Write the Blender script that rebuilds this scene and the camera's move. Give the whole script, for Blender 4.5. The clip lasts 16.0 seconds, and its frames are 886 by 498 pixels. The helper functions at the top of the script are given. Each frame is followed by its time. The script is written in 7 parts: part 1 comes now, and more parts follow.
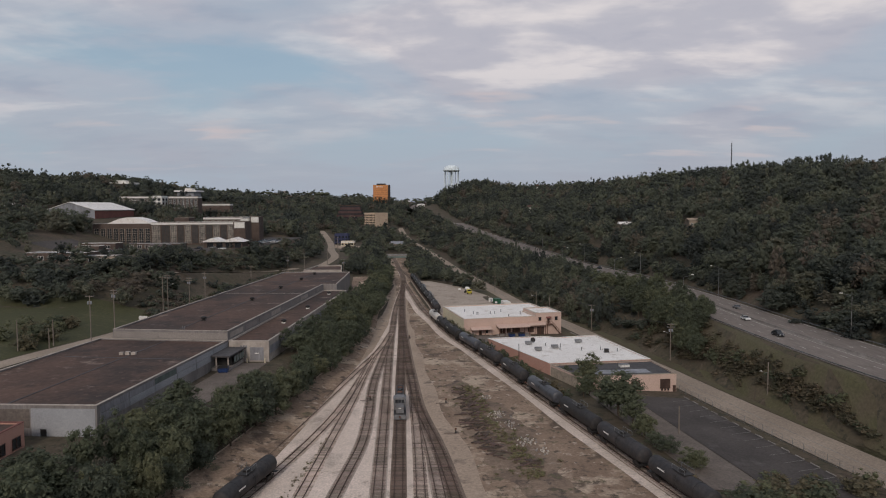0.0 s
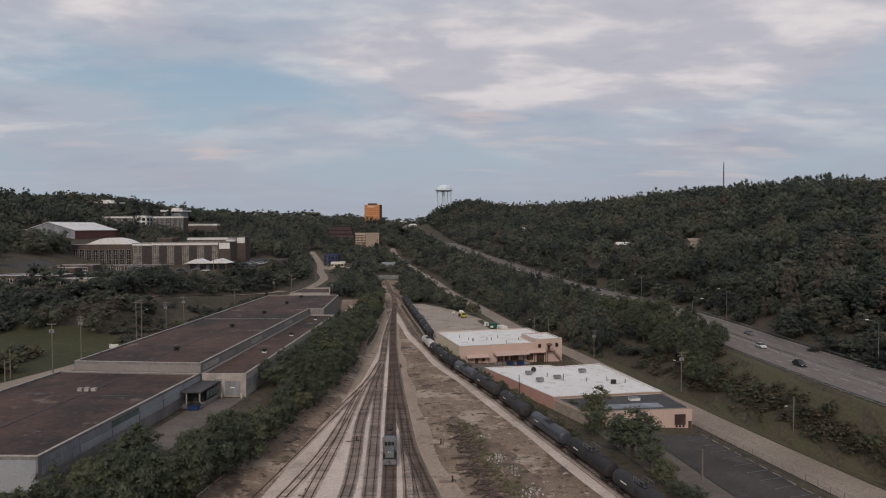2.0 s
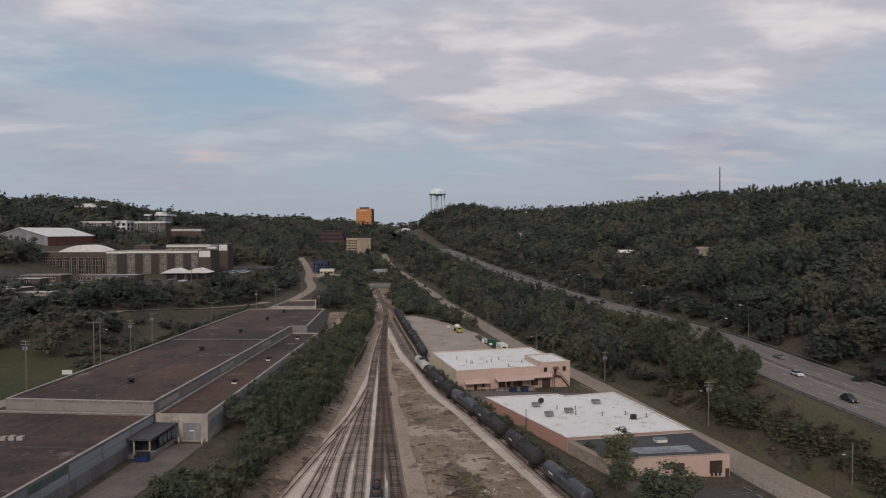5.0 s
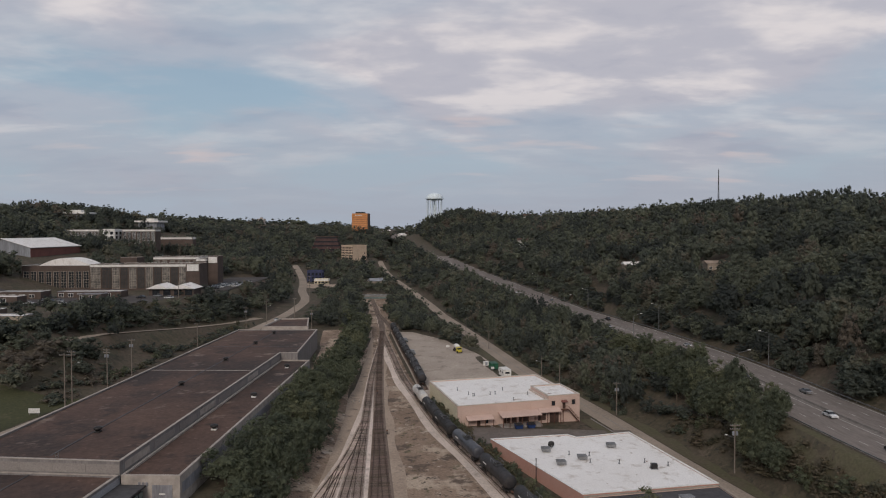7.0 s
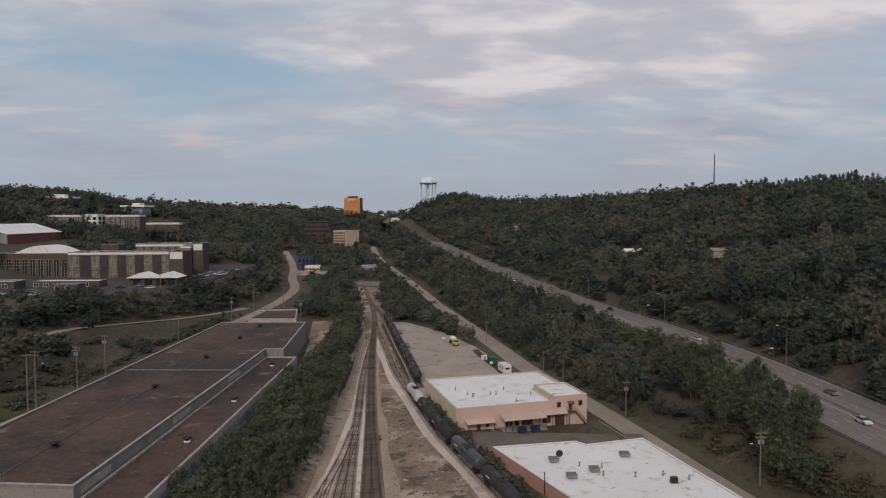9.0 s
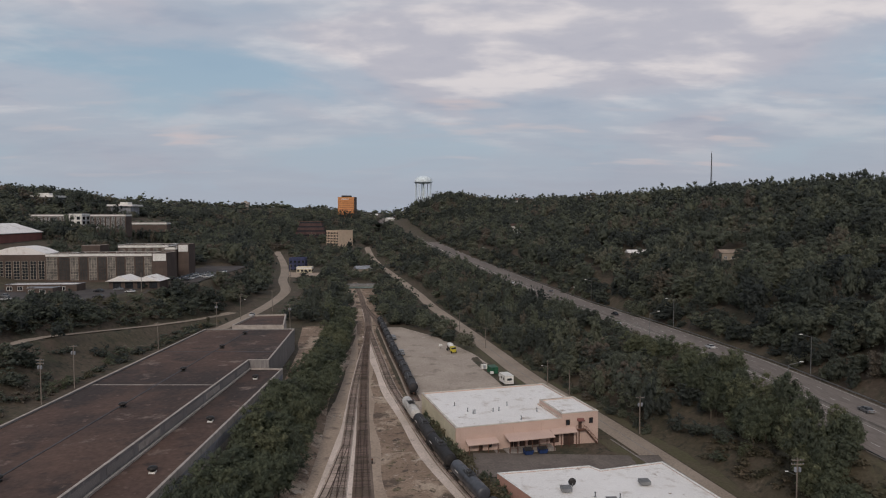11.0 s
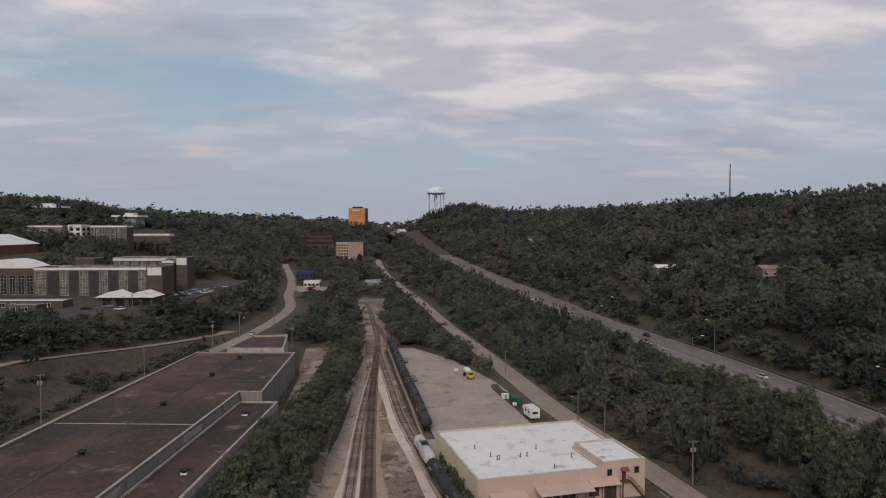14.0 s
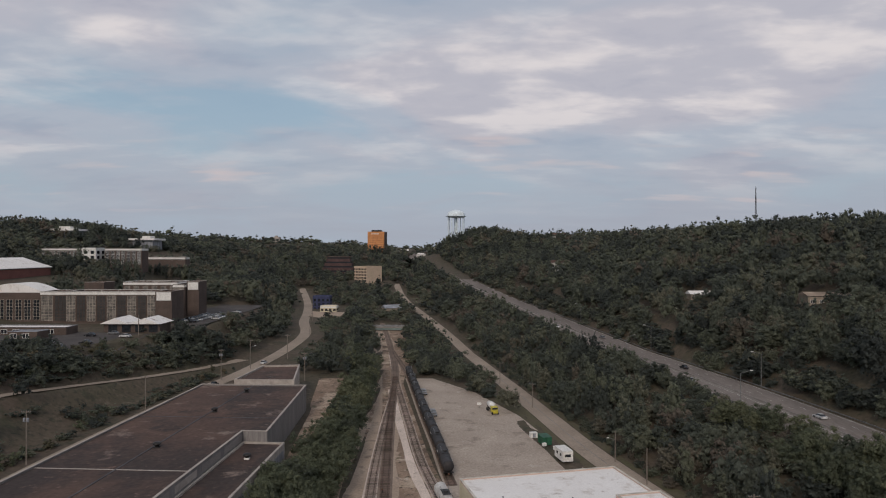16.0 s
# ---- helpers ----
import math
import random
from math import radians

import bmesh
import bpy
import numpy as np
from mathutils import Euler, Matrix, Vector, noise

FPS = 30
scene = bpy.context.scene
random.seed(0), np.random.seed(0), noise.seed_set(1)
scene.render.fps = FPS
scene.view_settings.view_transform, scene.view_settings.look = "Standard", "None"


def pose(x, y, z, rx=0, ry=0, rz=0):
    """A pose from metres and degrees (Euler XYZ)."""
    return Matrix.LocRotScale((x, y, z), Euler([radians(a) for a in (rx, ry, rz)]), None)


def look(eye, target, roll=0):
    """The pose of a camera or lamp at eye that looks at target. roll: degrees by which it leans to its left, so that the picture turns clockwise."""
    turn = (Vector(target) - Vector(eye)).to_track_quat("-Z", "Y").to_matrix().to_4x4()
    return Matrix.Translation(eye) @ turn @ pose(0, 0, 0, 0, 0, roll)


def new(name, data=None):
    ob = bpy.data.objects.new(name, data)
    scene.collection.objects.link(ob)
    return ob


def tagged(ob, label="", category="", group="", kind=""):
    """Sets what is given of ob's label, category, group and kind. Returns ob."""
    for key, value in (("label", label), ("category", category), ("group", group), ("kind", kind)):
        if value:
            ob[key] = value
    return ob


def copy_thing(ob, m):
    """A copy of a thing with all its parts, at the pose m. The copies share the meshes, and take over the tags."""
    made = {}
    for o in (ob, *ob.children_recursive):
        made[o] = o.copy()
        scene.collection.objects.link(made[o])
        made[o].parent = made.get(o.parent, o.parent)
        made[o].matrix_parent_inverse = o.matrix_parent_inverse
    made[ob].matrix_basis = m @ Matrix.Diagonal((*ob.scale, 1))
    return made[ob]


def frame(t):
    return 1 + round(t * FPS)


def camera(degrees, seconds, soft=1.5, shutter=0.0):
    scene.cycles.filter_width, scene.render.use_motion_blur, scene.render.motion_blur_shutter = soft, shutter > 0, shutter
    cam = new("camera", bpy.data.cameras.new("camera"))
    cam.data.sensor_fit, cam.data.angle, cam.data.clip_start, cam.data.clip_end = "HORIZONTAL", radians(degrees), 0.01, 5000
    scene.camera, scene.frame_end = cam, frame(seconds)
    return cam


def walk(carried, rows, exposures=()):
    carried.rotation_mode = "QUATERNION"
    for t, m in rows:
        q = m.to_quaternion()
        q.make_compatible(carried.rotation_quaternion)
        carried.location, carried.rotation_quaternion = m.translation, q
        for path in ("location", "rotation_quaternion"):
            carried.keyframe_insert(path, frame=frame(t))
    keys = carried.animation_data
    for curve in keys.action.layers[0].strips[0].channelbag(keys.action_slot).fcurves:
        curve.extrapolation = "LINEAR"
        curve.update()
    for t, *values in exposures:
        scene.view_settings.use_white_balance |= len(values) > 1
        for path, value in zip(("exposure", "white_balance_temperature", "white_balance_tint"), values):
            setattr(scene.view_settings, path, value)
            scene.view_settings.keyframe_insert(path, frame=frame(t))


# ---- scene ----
cam = camera(66.9, 16.0, soft=1.1)
PATH = [
    (0.0, -0.01, 3.96, 50.91, 0.05, -3.54, -0.29),
    (0.5, -0.24, 7.68, 51.01, -0.09, -2.57, -0.27),
    (1.0, -0.35, 11.76, 50.82, -0.25, -1.92, -0.31),
    (1.5, -0.52, 15.82, 50.85, -0.51, -1.87, -0.29),
    (2.0, -0.64, 19.81, 50.86, -0.65, -1.83, -0.30),
    (2.5, -0.80, 24.14, 50.80, -0.79, -1.78, -0.27),
    (3.0, -0.91, 28.28, 50.79, -0.92, -1.74, -0.28),
    (3.5, -0.97, 32.48, 50.80, -1.05, -1.70, -0.27),
    (4.0, -1.03, 36.81, 50.98, -1.17, -1.62, -0.23),
    (6.5, -1.78, 58.20, 59.43, -1.39, -1.54, -0.21),
    (7.0, -2.07, 62.32, 60.79, -1.57, -1.51, -0.19),
    (7.5, -2.22, 66.54, 61.69, -1.72, -1.52, -0.22),
    (8.0, -2.53, 70.66, 61.86, -1.89, -1.78, -0.19),
    (8.5, -2.72, 75.08, 61.98, -2.04, -2.38, -0.19),
    (9.0, -2.77, 79.23, 62.09, -2.15, -2.89, -0.19),
    (11.5, -3.18, 100.90, 62.37, -2.63, -2.93, -0.13),
    (12.0, -3.19, 105.43, 62.39, -2.43, -2.88, -0.10),
    (12.5, -3.30, 110.12, 62.38, -2.22, -2.84, -0.08),
    (13.0, -3.36, 114.75, 62.28, -2.00, -2.68, -0.08),
    (13.5, -3.58, 119.20, 62.22, -1.80, -2.40, -0.01),
    (14.0, -3.73, 123.47, 62.39, -1.59, -1.93, -0.01),
    (14.5, -3.83, 127.74, 62.33, -1.40, -1.33, 0.01),
    (15.0, -4.10, 132.08, 62.21, -1.20, -0.82, 0.05),
    (15.5, -4.17, 136.24, 62.17, -0.56, -0.34, 0.02),
    (16.0, -4.42, 140.89, 62.21, 0.06, 0.11, 0.08),
]
walk(cam, [(t, look((x, y, z), (x - math.sin(radians(yaw)) * math.cos(radians(pitch)), y + math.cos(radians(yaw)) * math.cos(radians(pitch)), z + math.sin(radians(pitch))), roll))
           for t, x, y, z, yaw, pitch, roll in PATH])

# ---- world, sun ----
world = bpy.data.worlds.new("sky")
scene.world = world
world.use_nodes = True
wn, wl = world.node_tree.nodes, world.node_tree.links
wn.clear()
SUN_ELEV, SUN_ROT = radians(32), radians(192)


def wnode(kind, **inputs):
    n = wn.new(kind)
    for k, v in inputs.items():
        n.inputs[k].default_value = v
    return n


sky = wn.new("ShaderNodeTexSky")
sky.sky_type, sky.sun_disc = "NISHITA", False
sky.sun_elevation, sky.sun_rotation = SUN_ELEV, SUN_ROT
sky.air_density, sky.dust_density, sky.ozone_density = 1.0, 1.6, 2.0
coords = wn.new("ShaderNodeTexCoord")
split = wn.new("ShaderNodeSeparateXYZ")
wl.new(coords.outputs["Generated"], split.inputs[0])
up = wnode("ShaderNodeMath")
up.operation = "MAXIMUM"
wl.new(split.outputs["Z"], up.inputs[0])
up.inputs[1].default_value = 0.0
lift = wnode("ShaderNodeMath")
lift.operation = "ADD"
wl.new(up.outputs[0], lift.inputs[0])
lift.inputs[1].default_value = 0.16
px_ = wn.new("ShaderNodeMath")
px_.operation = "DIVIDE"
wl.new(split.outputs["X"], px_.inputs[0])
wl.new(lift.outputs[0], px_.inputs[1])
py_ = wn.new("ShaderNodeMath")
py_.operation = "DIVIDE"
wl.new(split.outputs["Y"], py_.inputs[0])
wl.new(lift.outputs[0], py_.inputs[1])
plane = wn.new("ShaderNodeCombineXYZ")
wl.new(px_.outputs[0], plane.inputs[0])
wl.new(py_.outputs[0], plane.inputs[1])


def cloud_noise(scale, offset, detail, rough, distort=0.0):
    m = wn.new("ShaderNodeMapping")
    m.inputs["Scale"].default_value = scale
    m.inputs["Location"].default_value = offset
    m.inputs["Rotation"].default_value = (0, 0, 0.2)
    wl.new(plane.outputs[0], m.inputs[0])
    n = wnode("ShaderNodeTexNoise", Scale=1.0, Detail=detail, Roughness=rough, Distortion=distort)
    wl.new(m.outputs[0], n.inputs["Vector"])
    return n


def ramp(source, *stops):
    r = wn.new("ShaderNodeValToRGB")
    r.color_ramp.interpolation = "EASE"
    while len(r.color_ramp.elements) < len(stops):
        r.color_ramp.elements.new(0.5)
    for e, (p, c) in zip(r.color_ramp.elements, stops):
        e.position, e.color = p, (c, c, c, 1) if isinstance(c, (int, float)) else (*c, 1)
    wl.new(source, r.inputs[0])
    return r


def wmath(op, a, b=None, c=None):
    n = wn.new("ShaderNodeMath")
    n.operation = op
    for k, q in enumerate((a, b, c)):
        if q is None:
            continue
        if isinstance(q, (int, float)):
            n.inputs[k].default_value = q
        else:
            wl.new(q, n.inputs[k])
    return n.outputs[0]


def wrange(value, a, b, lo=0.0, hi=1.0):
    n = wn.new("ShaderNodeMapRange")
    n.interpolation_type = "SMOOTHSTEP"
    wl.new(value, n.inputs[0])
    for k, q in enumerate((a, b, lo, hi)):
        n.inputs[k + 1].default_value = q
    return n.outputs[0]


def wmix(fac, a, b):
    n = wn.new("ShaderNodeMixRGB")
    for k, q in enumerate((fac, a, b)):
        if isinstance(q, tuple):
            n.inputs[k].default_value = (*q, 1)
        elif isinstance(q, (int, float)):
            n.inputs[k].default_value = q
        else:
            wl.new(q, n.inputs[k])
    return n.outputs[0]


ahead = wmath("MAXIMUM", split.outputs["Y"], 0.05)
side, rise = wmath("DIVIDE", split.outputs["X"], ahead), wmath("DIVIDE", up.outputs[0], ahead)


def swell(u, v, su, sv):
    """A soft hump of the cloud cover, 1 at its middle."""
    a = wmath("DIVIDE", wmath("SUBTRACT", side, u), su)
    b = wmath("DIVIDE", wmath("SUBTRACT", rise, v), sv)
    d = wmath("ADD", wmath("MULTIPLY", a, a), wmath("MULTIPLY", b, b))
    return wmath("POWER", 2.718, wmath("MULTIPLY", d, -1.0))


big = cloud_noise((0.75, 0.8, 1), (3.1, 0.4, 0), 6, 0.55, 0.4)
thick = wmath("MULTIPLY_ADD", swell(0.42, 0.30, 0.42, 0.13), 0.16, big.outputs["Fac"])
thick = wmath("MULTIPLY_ADD", swell(-0.05, 0.22, 0.20, 0.10), 0.10, thick)
thick = wmath("MULTIPLY_ADD", swell(-0.27, 0.22, 0.13, 0.16), -0.13, thick)
thick = wmath("MULTIPLY_ADD", swell(-0.58, 0.24, 0.16, 0.05), -0.12, thick)
thick = wmath("MULTIPLY_ADD", swell(-0.42, 0.13, 0.28, 0.08), -0.07, thick)
cover = ramp(thick, (0.33, 0.10), (0.48, 0.62), (0.62, 1.0))
fine = cloud_noise((1.5, 2.3, 1), (1.7, 5.2, 0), 5, 0.5, 0.2)
lit = wmath("MULTIPLY_ADD", swell(0.45, 0.32, 0.40, 0.10), 0.10, fine.outputs["Fac"])
lit = wmath("MULTIPLY_ADD", swell(0.0, 0.26, 0.30, 0.14), 0.06, lit)
ripple = cloud_noise((5.5, 8.5, 1), (2.0, 1.0, 0), 4, 0.55, 0.3)
lit = wmath("MULTIPLY_ADD", ripple.outputs["Fac"], 0.24, wmath("SUBTRACT", lit, 0.12))
shade = ramp(lit, (0.32, (0.39, 0.405, 0.49)), (0.5, (0.50, 0.497, 0.56)), (0.70, (0.74, 0.695, 0.705)))
veil = wmix(wrange(rise, 0.0, 0.24), (0.385, 0.415, 0.485), shade.outputs[0])
streak = cloud_noise((1.5, 3.3, 1), (0.35, 2.2, 0), 3, 0.5, 0.0)
strip_mask = wmath("MULTIPLY", wrange(streak.outputs["Fac"], 0.58, 0.70), wmath("MULTIPLY", wrange(rise, 0.04, 0.09), wrange(rise, 0.24, 0.15)))
veil = wmix(wmath("MULTIPLY", strip_mask, 0.75), veil, (0.62, 0.53, 0.535))
haze = wmix(0.66, sky.outputs[0], (3.3, 4.45, 5.25))
clear = wnode("ShaderNodeBackground", Strength=0.097)
wl.new(wmix(wrange(rise, 0.22, 0.02), haze, (3.9, 4.45, 5.25)), clear.inputs["Color"])
clouds = wnode("ShaderNodeBackground", Strength=0.95)
wl.new(veil, clouds.inputs["Color"])
both = wn.new("ShaderNodeMixShader")
wl.new(cover.outputs[0], both.inputs[0])
wl.new(clear.outputs[0], both.inputs[1])
wl.new(clouds.outputs[0], both.inputs[2])
wl.new(both.outputs[0], wn.new("ShaderNodeOutputWorld").inputs[0])

sun = new("sun", bpy.data.lights.new("sun", "SUN"))
sun.data.energy, sun.data.angle, sun.data.color = 1.4, radians(14), (1.0, 0.885, 0.775)
sun.matrix_world = look((-85, -400, 256), (0, 0, 0))

# ---- materials ----


def mat(name, color, rough=0.85, metal=0.0, second=None, grain=4.0, patch=0.15, bump=0.15, contrast=0.25, relief=0.1, vary=0.0, spec=0.3, island=0.0, stretch=(1, 1, 1), stain=None):
    """A surface with colour variation at two scales, a fine relief, and a change from object to object (vary) or island to island."""
    m = bpy.data.materials.new(name)
    m.use_nodes = True
    n, l = m.node_tree.nodes, m.node_tree.links
    b = n["Principled BSDF"]
    b.inputs["Roughness"].default_value, b.inputs["Metallic"].default_value = rough, metal
    b.inputs["Specular IOR Level"].default_value = spec
    tc = n.new("ShaderNodeTexCoord")
    mp = n.new("ShaderNodeMapping")
    mp.inputs["Scale"].default_value = stretch
    l.new(tc.outputs["Object"], mp.inputs[0])

    def noise_at(scale, detail=4.0, roughness=0.6):
        t = n.new("ShaderNodeTexNoise")
        t.inputs["Scale"].default_value, t.inputs["Detail"].default_value, t.inputs["Roughness"].default_value = scale, detail, roughness
        l.new(mp.outputs[0], t.inputs["Vector"])
        return t

    g, p = noise_at(grain), noise_at(patch, 5.0)
    second = second or tuple(c * 0.62 for c in color)
    pr = n.new("ShaderNodeMapRange")
    pr.inputs[1].default_value, pr.inputs[2].default_value = 0.5 - contrast / 2, 0.5 + contrast / 2
    l.new(p.outputs["Fac"], pr.inputs[0])
    mix = n.new("ShaderNodeMixRGB")
    mix.inputs[1].default_value, mix.inputs[2].default_value = (*second, 1), (*color, 1)
    l.new(pr.outputs[0], mix.inputs[0])
    base = mix.outputs[0]
    for colour, scale, lo, hi in stain or ():
        sn = noise_at(scale, 6.0, 0.65)
        sr = n.new("ShaderNodeMapRange")
        sr.inputs[1].default_value, sr.inputs[2].default_value = lo, hi
        l.new(sn.outputs["Fac"], sr.inputs[0])
        sm = n.new("ShaderNodeMixRGB")
        l.new(sr.outputs[0], sm.inputs[0])
        l.new(base, sm.inputs[1])
        sm.inputs[2].default_value = (*colour, 1)
        base = sm.outputs[0]
    gr = n.new("ShaderNodeMapRange")
    gr.inputs[1].default_value, gr.inputs[2].default_value = 0.25, 0.75
    gr.inputs[3].default_value, gr.inputs[4].default_value = 0.7, 1.25
    l.new(g.outputs["Fac"], gr.inputs[0])
    hsv = n.new("ShaderNodeHueSaturation")
    l.new(base, hsv.inputs["Color"])
    l.new(gr.outputs[0], hsv.inputs["Value"])
    last = hsv.outputs[0]
    for amount, node, socket in ((vary, "ShaderNodeObjectInfo", "Random"), (island, "ShaderNodeNewGeometry", "Random Per Island")):
        if amount:
            r = n.new(node)
            v = n.new("ShaderNodeMapRange")
            v.inputs[3].default_value, v.inputs[4].default_value = 1 - amount, 1 + amount
            l.new(r.outputs[socket], v.inputs[0])
            h = n.new("ShaderNodeMapRange")
            h.inputs[3].default_value, h.inputs[4].default_value = 0.5 + 0.06 * amount, 0.5 - 0.08 * amount
            l.new(r.outputs[socket], h.inputs[0])
            s = n.new("ShaderNodeHueSaturation")
            l.new(last, s.inputs["Color"])
            l.new(v.outputs[0], s.inputs["Value"])
            l.new(h.outputs[0], s.inputs["Hue"])
            last = s.outputs[0]
    l.new(last, b.inputs["Base Color"])
    if bump:
        bp = n.new("ShaderNodeBump")
        bp.inputs["Strength"].default_value, bp.inputs["Distance"].default_value = bump, relief
        l.new(g.outputs["Fac"], bp.inputs["Height"])
        l.new(bp.outputs[0], b.inputs["Normal"])
    return m


GRASS = mat("grass", (0.078, 0.066, 0.043), 0.95, second=(0.092, 0.069, 0.051), grain=0.8, patch=0.03, bump=0.3, stain=[((0.05, 0.049, 0.03), 0.09, 0.52, 0.66), ((0.115, 0.092, 0.066), 0.2, 0.56, 0.68), ((0.045, 0.042, 0.029), 0.5, 0.54, 0.64)])
LAWN = mat("lawn", (0.062, 0.063, 0.028), 0.95, second=(0.052, 0.054, 0.026), grain=1.2, patch=0.05, stain=[((0.09, 0.082, 0.045), 0.15, 0.56, 0.7)])
VERGE = mat("verge_grass", (0.09, 0.084, 0.045), 0.95, second=(0.10, 0.082, 0.054), grain=1.5, patch=0.12, bump=0.3)
DIRT = mat("dirt", (0.285, 0.205, 0.148), 0.95, second=(0.21, 0.146, 0.105), grain=1.6, patch=0.05, contrast=0.2, stain=[((0.42, 0.33, 0.25), 0.07, 0.52, 0.60), ((0.115, 0.084, 0.063), 0.09, 0.55, 0.63), ((0.14, 0.118, 0.072), 0.25, 0.58, 0.64), ((0.46, 0.38, 0.31), 0.16, 0.62, 0.66), ((0.085, 0.064, 0.05), 0.22, 0.60, 0.65), ((0.42, 0.34, 0.275), 0.45, 0.60, 0.66), ((0.09, 0.068, 0.052), 0.5, 0.57, 0.65)])
MUD = mat("oily_dirt", (0.235, 0.17, 0.124), 0.9, second=(0.155, 0.111, 0.083), grain=1.6, patch=0.1, contrast=0.2, stain=[((0.085, 0.066, 0.054), 0.22, 0.55, 0.64), ((0.29, 0.235, 0.19), 0.4, 0.6, 0.68), ((0.105, 0.095, 0.055), 0.3, 0.56, 0.64)])
PALE_DIRT = mat("pale_dirt", (0.40, 0.312, 0.24), 0.95, second=(0.315, 0.24, 0.182), grain=1.5, patch=0.08, contrast=0.4, stain=[((0.16, 0.123, 0.098), 0.16, 0.55, 0.7)])
GRAVEL = mat("gravel", (0.68, 0.565, 0.49), 0.95, second=(0.53, 0.44, 0.37), grain=2.5, patch=0.08, contrast=0.35, stain=[((0.27, 0.22, 0.185), 0.22, 0.58, 0.72), ((0.34, 0.285, 0.245), 0.06, 0.55, 0.7)])
LOT = mat("lot_gravel", (0.42, 0.352, 0.292), 0.95, second=(0.325, 0.268, 0.22), grain=1.5, patch=0.07, contrast=0.4, stain=[((0.22, 0.18, 0.147), 0.12, 0.55, 0.7), ((0.50, 0.435, 0.38), 0.3, 0.6, 0.72)])
BALLAST = mat("ballast", (0.21, 0.157, 0.125), 0.95, second=(0.145, 0.108, 0.086), grain=3.0, patch=0.12)
GREY_BALLAST = mat("grey_ballast", (0.43, 0.36, 0.31), 0.95, second=(0.33, 0.27, 0.23), grain=3.0, patch=0.15)
PALE_BALLAST = mat("pale_ballast", (0.60, 0.505, 0.435), 0.95, second=(0.47, 0.385, 0.33), grain=3.0, patch=0.15)
TIMBER = mat("old_timber", (0.135, 0.098, 0.08), 0.9, second=(0.08, 0.06, 0.052), grain=4, patch=0.8, vary=0.4)
TIE = mat("tie_wood", (0.235, 0.188, 0.156), 0.9, island=0.4, grain=6)
DUSTY_TIE = mat("dusty_tie_wood", (0.42, 0.345, 0.29), 0.9, island=0.35, grain=6)
DARK_TIE = mat("dark_tie_wood", (0.14, 0.104, 0.083), 0.9, island=0.35, grain=6)
RAIL = mat("rail_steel", (0.085, 0.055, 0.043), 0.75, 0.1, grain=3)
ASPHALT = mat("asphalt", (0.082, 0.071, 0.066), 0.9, second=(0.056, 0.048, 0.045), grain=2, patch=0.08, stain=[((0.10, 0.09, 0.085), 0.15, 0.56, 0.7)])
WORN_PAVING = mat("worn_paving", (0.17, 0.142, 0.123), 0.92, second=(0.127, 0.105, 0.091), grain=2, patch=0.15)
CONCRETE_ROAD = mat("concrete_road", (0.33, 0.268, 0.213), 0.9, second=(0.265, 0.213, 0.168), grain=2, patch=0.05)
HIGHWAY = mat("highway_concrete", (0.198, 0.168, 0.149), 0.9, second=(0.152, 0.129, 0.115), grain=2, patch=0.06, stretch=(1, 0.15, 1))
PAINT_LINE = mat("road_paint", (0.62, 0.60, 0.56), 0.8, grain=4, patch=0.5)
CONCRETE = mat("concrete", (0.30, 0.272, 0.25), 0.9, second=(0.22, 0.198, 0.18), grain=2, patch=0.2)


